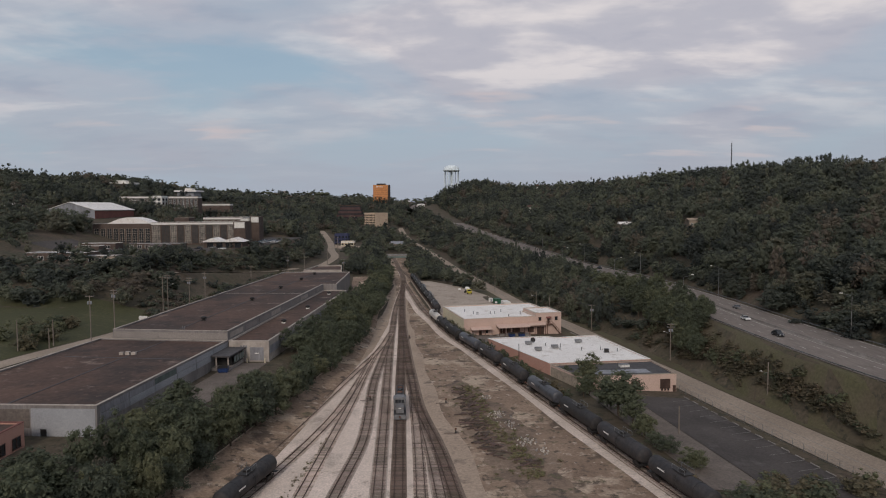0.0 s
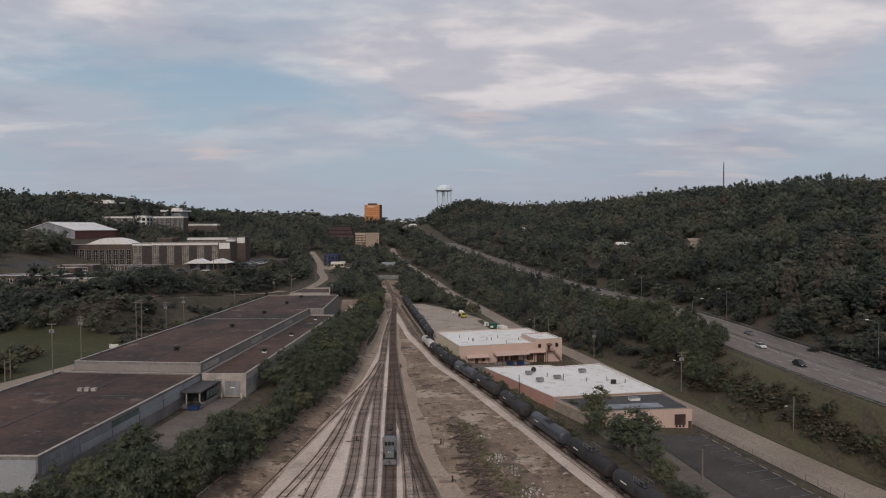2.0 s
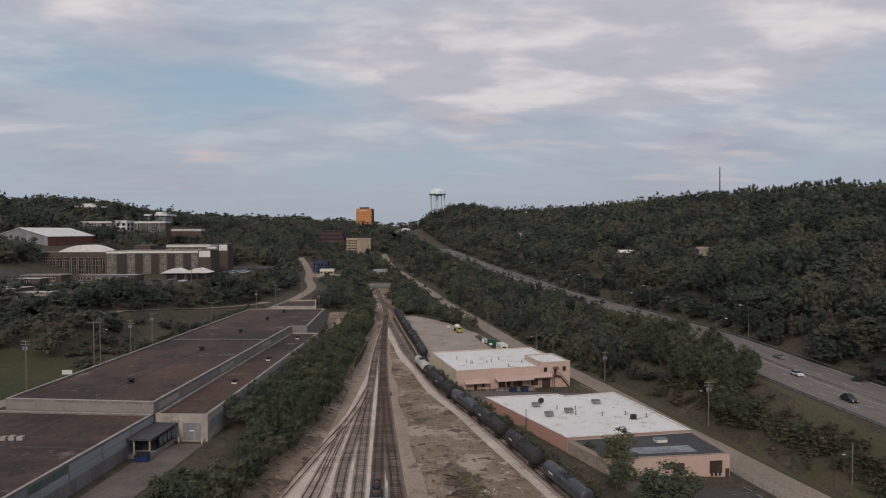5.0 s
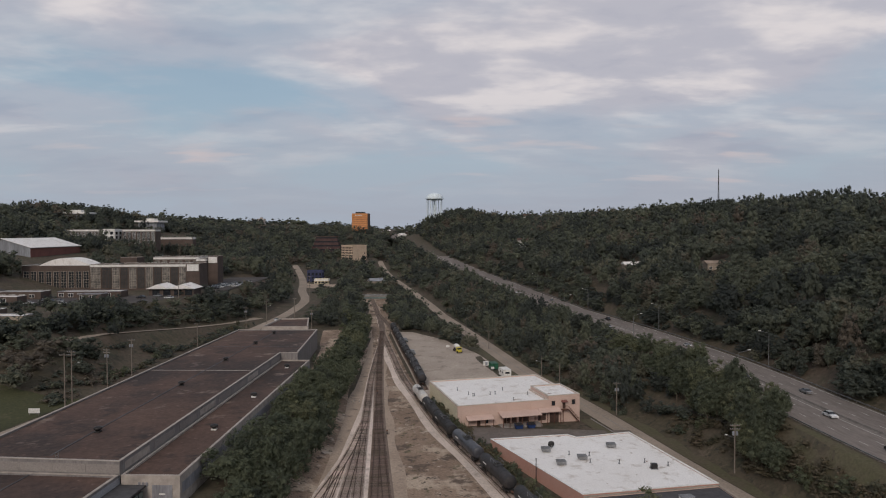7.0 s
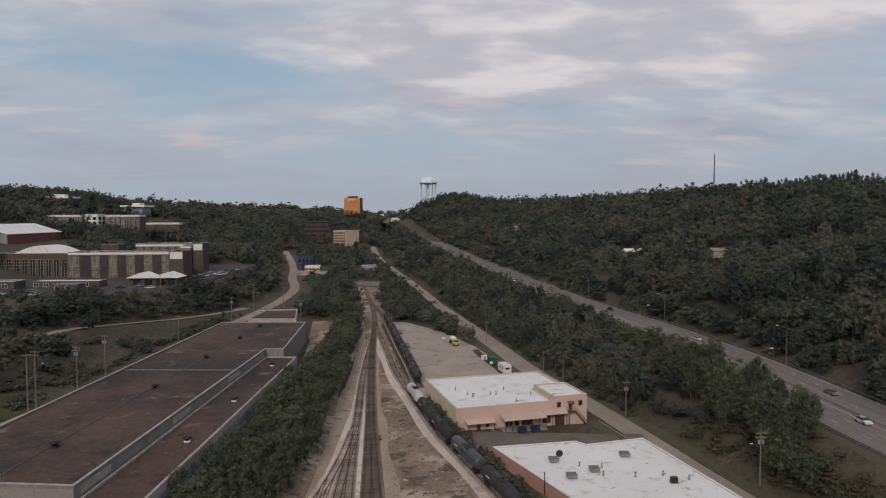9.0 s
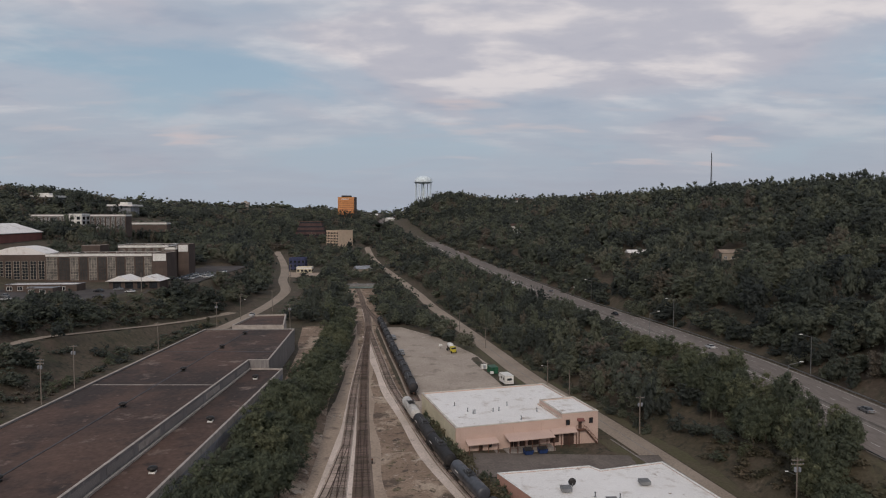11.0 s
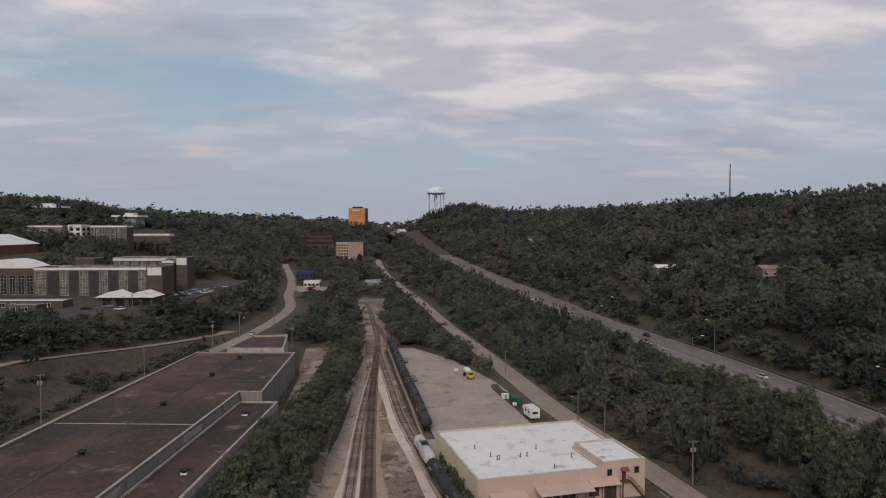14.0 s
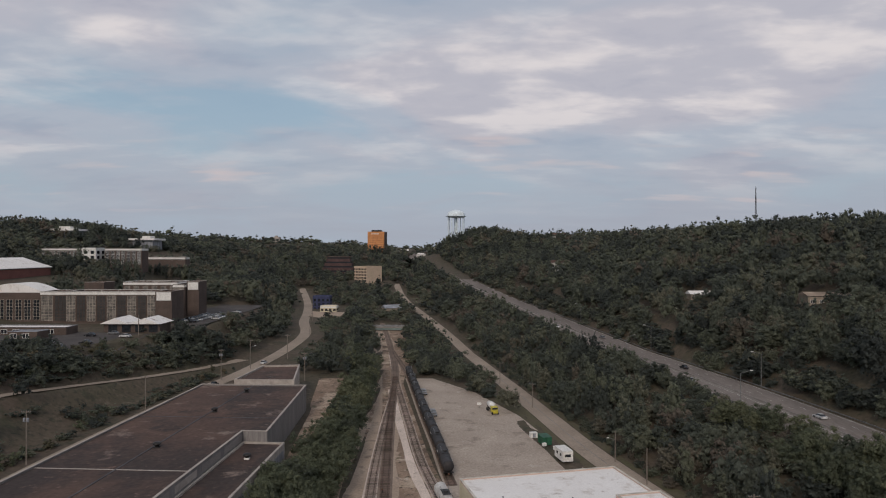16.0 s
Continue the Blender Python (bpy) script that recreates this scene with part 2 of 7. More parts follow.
def leaf_mat(name, stops, by_tree=True, fine=1.6, gain=0.28, thin=0.25):
    """Leaves: a colour for each tree, lighter and darker sprays, some light passing through."""
    m = bpy.data.materials.new(name)
    m.use_nodes = True
    n, l = m.node_tree.nodes, m.node_tree.links
    b = n["Principled BSDF"]
    b.inputs["Roughness"].default_value, b.inputs["Specular IOR Level"].default_value = 0.8, 0.12
    if by_tree:
        src = n.new("ShaderNodeAttribute")
        src.attribute_name = "tint"
        pick = src.outputs["Fac"]
    else:
        pick = n.new("ShaderNodeObjectInfo").outputs["Random"]
    r = n.new("ShaderNodeValToRGB")
    while len(r.color_ramp.elements) < len(stops):
        r.color_ramp.elements.new(0.5)
    for e, (p, c) in zip(r.color_ramp.elements, stops):
        e.position, e.color = p, (*c, 1)
    l.new(pick, r.inputs[0])
    geo, tc = n.new("ShaderNodeNewGeometry"), n.new("ShaderNodeTexCoord")
    t = n.new("ShaderNodeTexNoise")
    t.inputs["Scale"].default_value, t.inputs["Detail"].default_value = fine, 3.0
    l.new(tc.outputs["Object"], t.inputs["Vector"])
    v = n.new("ShaderNodeMapRange")
    v.inputs[3].default_value, v.inputs[4].default_value = 1 - gain, 1 + gain
    l.new(geo.outputs["Random Per Island"], v.inputs[0])
    g = n.new("ShaderNodeMapRange")
    g.inputs[1].default_value, g.inputs[2].default_value, g.inputs[3].default_value, g.inputs[4].default_value = 0.3, 0.7, 0.72, 1.28
    l.new(t.outputs["Fac"], g.inputs[0])
    k = n.new("ShaderNodeMath")
    k.operation = "MULTIPLY"
    l.new(v.outputs[0], k.inputs[0])
    l.new(g.outputs[0], k.inputs[1])
    hsv = n.new("ShaderNodeHueSaturation")
    l.new(r.outputs[0], hsv.inputs["Color"])
    l.new(k.outputs[0], hsv.inputs["Value"])
    l.new(hsv.outputs[0], b.inputs["Base Color"])
    bp = n.new("ShaderNodeBump")
    bp.inputs["Strength"].default_value, bp.inputs["Distance"].default_value = 0.8, 0.35 if by_tree else 0.04
    l.new(t.outputs["Fac"], bp.inputs["Height"])
    l.new(bp.outputs[0], b.inputs["Normal"])
    glow = n.new("ShaderNodeBsdfTranslucent")
    l.new(hsv.outputs[0], glow.inputs["Color"])
    mix = n.new("ShaderNodeMixShader")
    mix.inputs[0].default_value = thin
    l.new(b.outputs[0], mix.inputs[1])
    l.new(glow.outputs[0], mix.inputs[2])
    l.new(mix.outputs[0], n["Material Output"].inputs[0])
    return m


FOLIAGE = leaf_mat("foliage", [(0.0, (0.067, 0.076, 0.070)), (0.25, (0.091, 0.103, 0.087)), (0.5, (0.124, 0.137, 0.107)), (0.75, (0.164, 0.176, 0.126)), (0.9, (0.179, 0.173, 0.129)), (1.0, (0.167, 0.142, 0.115))], fine=2.6, gain=0.16, thin=0.42)
LEAVES = leaf_mat("leaves", [(0.0, (0.096, 0.109, 0.081)), (0.4, (0.117, 0.132, 0.088)), (0.75, (0.140, 0.153, 0.098)), (1.0, (0.170, 0.175, 0.106))], False, 18, 0.18, 0.42)
SCRUB = leaf_mat("scrub_leaves", [(0.0, (0.097, 0.095, 0.065)), (0.5, (0.129, 0.118, 0.077)), (1.0, (0.162, 0.133, 0.088))], False, 12, 0.2, 0.3)
BARK = mat("bark", (0.13, 0.10, 0.075), 0.95, grain=5)

# ---- plan: curves and the lie of the land ----


def curve(*pts):
    """x as a smooth function of y through the given (y, x)."""
    p = np.array(pts, float)
    y, x = p[:, 0], p[:, 1]
    m = np.gradient(x, y)
    yy = np.concatenate([np.linspace(a, b, 13)[:-1] for a, b in zip(y, y[1:])] + [y[-1:]])
    i = np.clip(np.searchsorted(y, yy, "right") - 1, 0, len(y) - 2)
    h = y[i + 1] - y[i]
    t = (yy - y[i]) / h
    xx = (2 * t**3 - 3 * t**2 + 1) * x[i] + (t**3 - 2 * t**2 + t) * h * m[i] + (3 * t**2 - 2 * t**3) * x[i + 1] + (t**3 - t**2) * h * m[i + 1]
    return lambda q: np.interp(q, yy, xx)


def steps(*pts):
    p = np.array(pts, float)
    return lambda q: np.interp(q, p[:, 0], p[:, 1])


main_x = curve((-300, 60), (60, 9.5), (119, 1.8), (140, -1), (173, -6.8), (195, -9.2), (245, -14), (292, -18), (340, -21.2), (400, -24.7), (476, -28.5), (567, -38), (660, -52))
siding_x = curve((-100, 96), (60, 56), (100, 46.5), (131, 38.3), (149, 33.8), (168, 29), (190, 23.4), (212, 18), (236, 11.5), (262, 4.2), (287, -1.2), (313, -6.2), (331, -9.7), (386, -17.4), (438, -24.2), (462, -27.2))
storage_x = curve((300, 0.6), (326, -3.2), (352, -6.3), (397, -12.2), (433, -16.6), (482, -23), (530, -31.5), (556, -36))
road_x = curve((-300, 185), (60, 105), (130, 88.5), (170, 79.5), (200, 73.5), (245, 65.7), (290, 56.2), (320, 48.8), (340, 43.9), (360, 40.0), (390, 35.3), (440, 27.2), (510, 15.6), (560, 7), (600, 0), (650, -10), (720, -26), (800, -44), (900, -58))
highway_x = curve((-400, 170), (60, 124), (120, 116.5), (170, 110.5), (220, 108), (320, 106.5), (390, 99.5), (447, 91), (545, 75), (682, 50), (850, 15), (1000, -10), (1150, -35), (1300, -60), (1500, -95))
yard_left = curve((-300, -80), (60, -56), (119, -45), (165, -38), (203, -33), (265, -30), (331, -31), (416, -33.5), (465, -36), (567, -46), (660, -60))
west_road_x = curve((60, -128), (192, -122), (232, -112.5), (270, -107), (330, -104), (400, -98.5), (440, -92), (500, -87), (545, -88), (600, -100), (660, -110), (740, -126), (830, -150))
hill_road_x = curve((240, -172), (290, -149), (340, -135.7), (366, -128.9), (399, -120.3), (429, -111), (452, -104.6), (470, -97))
hill_road_z = steps((240, 13), (290, 19.5), (340, 18.9), (366, 16.4), (399, 13.0), (429, 10.8), (452, 9.6), (470, 9.3))
valley_z = steps((-200, 0), (560, 0), (700, 9), (880, 24), (1050, 42), (1200, 56), (1500, 64), (5000, 60))
road_z = steps((-200, -3), (230, -2.4), (300, -1.2), (420, -0.5), (540, 0.5), (640, 5), (760, 12), (900, 24))
highway_z = steps((-400, 11), (480, 11.2), (560, 14), (700, 20), (790, 26), (850, 30.5), (900, 33.7), (1000, 39), (1100, 44), (1230, 50.7), (1300, 54), (1500, 62))
hill_z = steps((-400, 11), (480, 11.2), (560, 14), (700, 19.5), (850, 22.5), (1000, 24), (1100, 28), (1300, 47), (1500, 60))
terrace_z = steps((-200, 7), (420, 7), (500, 9), (600, 12), (660, 12.5), (740, 14), (880, 26), (1050, 44), (1200, 58), (1500, 66), (5000, 62))
west_z = steps((0, 9), (180, 10), (262, 13), (314, 24.5), (435, 25.3), (520, 25.6), (600, 28), (700, 31), (880, 36), (1050, 46), (1200, 58), (1500, 66), (5000, 62))
east_gain = steps((-400, 0.8), (200, 0.9), (420, 1), (650, 1), (1000, 0.72), (1400, 0.3), (3000, 0.2))
west_gain = steps((-400, 0.5), (300, 0.7), (520, 1), (900, 0.9), (1300, 0.3), (3000, 0.2))


def ground_z(x, y):
    """Height of the land at x, y (arrays)."""
    x, y = np.broadcast_arrays(np.asarray(x, float), np.asarray(y, float))
    out = np.zeros(x.shape)
    v, rx, hx, rz, hz = valley_z(y), road_x(np.minimum(y, 900)), highway_x(y), road_z(y), highway_z(y)
    yl, tz, wz, eg, wg = yard_left(np.minimum(y, 660)), terrace_z(y), west_z(y), east_gain(y), west_gain(y)
    edge = np.where(y < 300, siding_x(y) + 4, rx - 11)
    far = hx + 16
    xs = [edge, rx - 8, rx + 10.5, np.maximum(hx - 17, rx + 13), far, far + 14, far + 55, far + 115, far + 160, far + 420, far + 1600]
    hb = hill_z(y)
    zs = [v, rz, rz, hz, hz, np.maximum(hz, hb + 12 * eg), np.maximum(hz, hb + 25 * eg), hb + 42 * eg, hb + 57 * eg, hb + 62 * eg, hb + 30 * eg]
    wx = west_road_x(np.clip(y, 60, 830))
    ws = [yl, yl - 11, wx + 12, wx + 5, wx - 5, wx - 14, wx - 42, np.minimum(-222.0, wx - 60), np.minimum(-256.0, wx - 80), np.minimum(-290.0, wx - 100), np.minimum(-345.0, wx - 150), np.minimum(-450.0, wx - 200), wx - 1500]
    rw = np.minimum(tz + 1.0, wz)
    wzs = [v, tz, tz, rw, rw, rw + 1, wz, wz + 1, wz + 12 * wg, wz + 20 * wg, wz + 29 * wg, wz + 46 * wg, wz + 30 * wg]
    for a, b, za, zb in zip(xs, xs[1:], zs, zs[1:]):
        t = np.clip((x - a) / np.maximum(b - a, 0.01), 0, 1)
        out = np.where(x > a, za + (zb - za) * t, out)
    out = np.where((x <= edge) & (x >= yl), v, out)
    for a, b, za, zb in zip(ws, ws[1:], wzs, wzs[1:]):
        t = np.clip((a - x) / np.maximum(a - b, 0.01), 0, 1)
        out = np.where(x < a, za + (zb - za) * t, out)
    out = out + 36 * np.exp(-(((x - 48) / 66) ** 2) - ((y - 1135) / 100) ** 2)
    out = out + 12 * np.exp(-(((x - 260) / 150) ** 2) - ((y - 1150) / 200) ** 2)
    out = out + 11 * np.exp(-(((x + 440) / 95) ** 2) - ((y - 850) / 130) ** 2)
    cut = np.clip(1 - (np.abs(x - hill_road_x(y)) - 3.2) / 4, 0, 1) * np.clip((y - 316) / 8, 0, 1) * np.clip((466 - y) / 12, 0, 1)
    out = out + (hill_road_z(y) - out) * cut
    level = np.clip((x + 156) / 8, 0, 1) * np.clip((-114 - x) / 6, 0, 1) * np.clip((y - 462) / 10, 0, 1) * np.clip((596 - y) / 12, 0, 1)
    out = out + (25.7 - out) * level
    rough = np.clip((np.abs(x - 20) - 190) / 200, 0, 1) + np.clip((y - 900) / 400, 0, 1)
    out = out + rough * 3.5 * (np.sin(x / 47 + 1.3 * np.sin(y / 61)) + np.sin(y / 53 + 2 + np.sin(x / 38)))
    return out


def gz(x, y):
    return float(ground_z(x, y))


# ---- mesh building ----


class Shape:
    """Collects faces for one mesh."""

    def __init__(self):
        self.v, self.f = [], []

    def add(self, verts, faces):
        k = len(self.v)
        self.v += [tuple(p) for p in verts]
        self.f += [tuple(k + i for i in f) for f in faces]
        return self

    def box(self, x0, x1, y0, y1, z0, z1):
        return self.add([(x, y, z) for z in (z0, z1) for y in (y0, y1) for x in (x0, x1)], [(0, 2, 3, 1), (4, 5, 7, 6), (0, 1, 5, 4), (2, 6, 7, 3), (0, 4, 6, 2), (1, 3, 7, 5)])

    def prism(self, outline, z0, z1):
        n = len(outline)
        tops = z1 if isinstance(z1, (list, tuple)) else [z1] * n
        v = [(x, y, z0) for x, y in outline] + [(x, y, z) for (x, y), z in zip(outline, tops)]
        return self.add(v, [tuple(range(n))[::-1], tuple(range(n, 2 * n))] + [(i, (i + 1) % n, n + (i + 1) % n, n + i) for i in range(n)])

    def tube(self, a, b, ra, rb=None, n=8, caps=True):
        a, b, rb = Vector(a), Vector(b), ra if rb is None else rb
        w = (b - a).normalized()
        u = w.orthogonal().normalized()
        q = w.cross(u)
        v = [c + (u * math.cos(t) + q * math.sin(t)) * r for c, r in ((a, ra), (b, rb)) for t in (2 * math.pi * i / n for i in range(n))]
        f = [(i, (i + 1) % n, n + (i + 1) % n, n + i) for i in range(n)]
        return self.add(v, f + ([tuple(range(n))[::-1], tuple(range(n, 2 * n))] if caps else []))

    def lathe(self, profile, axis="z", at=(0, 0, 0), n=16):
        """A body of revolution from (radius, height) pairs."""
        v, f = [], []
        for r, h in profile:
            for i in range(n):
                c, s = r * math.cos(2 * math.pi * i / n), r * math.sin(2 * math.pi * i / n)
                p = (c, s, h) if axis == "z" else (c, h, s) if axis == "y" else (h, c, s)
                v.append((p[0] + at[0], p[1] + at[1], p[2] + at[2]))
        for k in range(len(profile) - 1):
            f += [(k * n + i, k * n + (i + 1) % n, k * n + n + (i + 1) % n, k * n + n + i) for i in range(n)]
        return self.add(v, f + [tuple(range(n))[::-1], tuple(range(len(v) - n, len(v)))])

    def mesh(self, name, material, smooth=False):
        me = bpy.data.meshes.new(name)
        me.from_pydata(self.v, [], self.f)
        bm = bmesh.new()
        bm.from_mesh(me)
        bmesh.ops.recalc_face_normals(bm, faces=bm.faces)
        bm.to_mesh(me)
        bm.free()
        me.materials.append(material)
        if smooth:
            me.shade_smooth()
        return me


def part(name, shape, material, parent=None, label="", smooth=False, m=None):
    """One mesh object under a thing or a part."""
    ob = new(name, shape.mesh(name, material, smooth) if isinstance(shape, Shape) else shape)
    ob.parent = parent
    if m is not None:
        ob.matrix_local = m
    return tagged(ob, label)


def thing(name, m, label, category, group="", kind=""):
    ob = new(name)
    ob.empty_display_size = 0.5
    ob.matrix_world = m
    return tagged(ob, label, category, group, kind)


def sheet(name, rows, material, label, category, smooth=True, parent=None):
    """A ground surface from rows of points of equal length."""
    n = len(rows[0])
    v = [tuple(map(float, p)) for r in rows for p in r]
    f = [(i * n + j, i * n + j + 1, i * n + n + j + 1, i * n + n + j) for i in range(len(rows) - 1) for j in range(n - 1)]
    me = bpy.data.meshes.new(name)
    me.from_pydata(v, [], f)
    me.materials.append(material)
    if smooth:
        me.shade_smooth()
    ob = new(name, me)
    ob.parent = parent
    return tagged(ob, label, category, kind="structure") if label else ob


def strip(name, left, right, y0, y1, step, lift, material, label="", category="", z=None, across=5, parent=None):
    """A surface between two curves that lies on the land, lifted a little."""
    ys = np.arange(y0, y1 + 0.01, step)
    rows = []
    for y in ys:
        a, b = float(left(y)), float(right(y))
        xs = np.linspace(a, b, across)
        zz = ground_z(xs, y) if z is None else np.full(across, float(z(y)))
        rows.append([(x, y, h + lift) for x, h in zip(xs, zz)])
    return sheet(name, rows, material, label, category, parent=parent)


# ---- ground ----
gx = np.concatenate([np.arange(-4500, -1500, 300), np.arange(-1500, -500, 50), np.arange(-500, -140, 9), np.arange(-140, 128, 3), np.arange(128, 260, 5), np.arange(260, 700, 12), np.arange(700, 1500, 50), np.arange(1500, 4600, 300)])
gy = np.concatenate([np.arange(-4500, -400, 400), np.arange(-400, 60, 20), np.arange(60, 700, 5), np.arange(700, 1600, 20), np.arange(1600, 4600, 200)])
GX, GY = np.meshgrid(gx, gy)
GZ = ground_z(GX, GY)
sheet("ground", np.stack([GX, GY, GZ], -1), GRASS, "rolling ground with rough grass and scrub", "ground")

inside = lambda c, d: (lambda y: c(y) + d)  # noqa: E731
strip("yard_dirt", inside(yard_left, -3.0), lambda y: np.where(y < 300, siding_x(y) + 3.5, siding_x(np.minimum(y, 455)) + 3), 20, 640, 5, 0.05, DIRT, "brown trodden dirt of the rail yard", "ground", across=9)
strip("yard_edge", inside(yard_left, -3.2), lambda y: np.interp(y, [20, 119, 165, 203, 242, 292, 400, 640], [-50, -39, -33, -28, -23.5, -23.5, -28, -50]), 20, 640, 5, 0.075, PALE_DIRT, "tan bare earth along the yard edge", "ground", across=5)
strip("yard_gravel", steps((20, -55), (60, -50), (119, -41.2), (165, -35), (203, -29.8), (242, -25.2), (292, -24.3), (340, -26.0), (380, -27.0), (424, -27.6), (476, -30.2), (567, -39.6), (640, -51)), lambda y: main_x(y) + np.interp(y, [20, 150, 260, 420, 640], [1.8, 1.8, 1.8, 1.8, 1.8]), 20, 640, 5, 0.09, GRAVEL, "pale crushed limestone between the tracks", "ground", across=7)
strip("yard_verge", inside(main_x, 1.7), lambda y: main_x(y) + np.interp(y, [20, 130, 200, 260, 330, 640], [6.5, 6.2, 5.6, 4.4, 3.0, 2.4]) + 0.5 * np.sin(y / 7.0), 20, 640, 3, 0.085, PALE_DIRT, "tan gravelly verge beside the main track", "ground", across=4)
strip("gravel_path", lambda y: siding_x(y) - 4.5 + 0.3 * np.sin(y / 9.0), inside(siding_x, -2.0), 20, 440, 4, 0.10, GRAVEL, "pale gravel path beside the tank cars", "path", across=3)
strip("storage_lot", lambda y: np.maximum(storage_x(np.maximum(y, 300)) - 2.2, siding_x(np.minimum(y, 455)) + 3.2), lambda y: np.interp(y, [298, 320, 350, 393, 435, 470], [38, 38, 34, 24, 9, -12]), 298, 466, 4, 0.07, LOT, "bare gravel storage lot with tyre marks", "lot", across=7)
road_half = steps((150, 6.0), (215, 5.3), (245, 4.0), (300, 4.0), (340, 4.5), (440, 4.5), (520, 3.8), (600, 3.4))
strip("access_road", lambda y: road_x(y) - road_half(y), lambda y: road_x(y) + road_half(y), -100, 900, 5, 0.12, CONCRETE_ROAD, "worn pale two-lane road beside the railway", "road", z=road_z)
strip("highway", inside(highway_x, -13.4), inside(highway_x, 13.4), -400, 1500, 6, 0.12, HIGHWAY, "grey concrete highway with several lanes", "highway", z=highway_z)
strip("west_road", inside(west_road_x, -3.4), inside(west_road_x, 3.4), 60, 830, 5, 0.15, CONCRETE_ROAD, "pale local road below the hill", "road")
strip("hill_road", inside(hill_road_x, -3.0), inside(hill_road_x, 3.0), 322, 462, 4, 0.14, CONCRETE_ROAD, "pale side road climbing the western slope", "road")
strip("road_verge", lambda y: road_x(y) + road_half(y) + 0.4, lambda y: road_x(y) + np.interp(y, [120, 200, 300], [12, 11, 8]) + 0.8 * np.sin(y / 8.0), 100, 420, 4, 0.10, VERGE, "yellow-green grass verge beside the road", "verge", across=4)
strip("lot_verge", lambda y: np.interp(y, [298, 320, 350, 393, 420], [41, 38.2, 34.2, 24.2, 15.2]), lambda y: road_x(y) - road_half(y) - 0.3, 298, 420, 4, 0.09, VERGE, "strip of grass between the gravel lot and the road", "verge", across=4)
strip("highway_verge", lambda y: highway_x(y) - 23 + 1.5 * np.sin(y / 11.0), inside(highway_x, -14.2), 100, 330, 4, 0.10, VERGE, "dry grass verge below the highway", "verge", across=4)
strip("debris_ground", lambda y: np.interp(y, [118, 135, 165, 192, 206], [14.5, 8.5, 3.6, 1.4, 3.0]) + 0.8 * np.sin(y / 3.1) + 0.5 * np.sin(y / 1.3), lambda y: np.interp(y, [118, 140, 165, 192, 206], [24, 22, 17.5, 8.0, 4.2]) + 0.9 * np.sin(y / 2.7 + 1) + 0.5 * np.sin(y / 1.1), 118, 205, 0.8, 0.066, MUD, "dark churned earth round heaps of debris", "ground", across=3)
sheet("shop_lot", [[(x, y, gz(x, y) + 0.16) for x in np.linspace(float(west_road_x(y)) + 3.6, -82, 5)] for y in np.linspace(632, 674, 8)], PALE_DIRT, "tan gravel forecourt beside a shop", "lot")

# ---- tracks ----


def track(name, fx, y0, y1, label, lift=0.1, bed=None, half=1.2, group="yard tracks"):
    """A railway track: ballast, sleepers and two rails."""
    top = thing(name, pose(0, 0, 0), label, "railway track", group, "structure")
    ys = np.arange(y0, y1 + 0.1, 2.5)
    xs = np.array([float(fx(y)) for y in ys])
    dx = np.gradient(xs, ys)
    nx, ny = 1 / np.sqrt(1 + dx**2), -dx / np.sqrt(1 + dx**2)
    zz = np.array([float(valley_z(y)) for y in ys]) + lift
    rows = []
    for i in range(len(ys)):
        rows.append([(xs[i] + nx[i] * o, ys[i] + ny[i] * o, zz[i] + h) for o, h in ((-half - 0.45, -0.06), (-half, 0.10), (0, 0.12), (half, 0.10), (half + 0.45, -0.06))])
    sheet("ballast_bed", rows, bed or BALLAST, "", "", parent=top)
    for side in (-1, 1):
        s = Shape()
        for i in range(len(ys)):
            for o in (-0.06, 0.06):
                c = side * 0.755 + o
                s.v += [(xs[i] + nx[i] * c, ys[i] + ny[i] * c, zz[i] + 0.14), (xs[i] + nx[i] * c, ys[i] + ny[i] * c, zz[i] + 0.33)]
        for i in range(len(ys) - 1):
            a, b = 4 * i, 4 * i + 4
            s.f += [(a, a + 1, b + 1, b), (a + 3, a + 2, b + 2, b + 3), (a + 1, a + 3, b + 3, b + 1)]
        part("rail", s, RAIL, top)
    s = Shape()
    rnd = random.Random(int(y0 * 7 + xs[0] * 13))
    ty = y0
    while ty < min(y1, 470):
        x, d = float(fx(ty)), float((fx(ty + 0.5) - fx(ty - 0.5)))
        u = Vector((1, -d, 0)).normalized() * (1.3 + rnd.uniform(-0.06, 0.06))
        w = Vector((d, 1, 0)).normalized() * 0.125
        c = Vector((x, ty, float(valley_z(ty)) + lift))
        p = [c - u - w, c + u - w, c + u + w, c - u + w]
        h = 0.17 + rnd.uniform(-0.02, 0.03)
        s.add([(q.x, q.y, q.z + 0.02) for q in p] + [(q.x, q.y, q.z + h) for q in p], [(4, 5, 6, 7), (0, 1, 5, 4), (2, 3, 7, 6), (1, 2, 6, 5), (3, 0, 4, 7)])
        ty += 0.56
    if s.v:
        tagged(part("sleepers", s, DUSTY_TIE if bed is PALE_BALLAST else TIE if bed else DARK_TIE, top, "weathered timber sleepers"), kind="stuff")
    return top


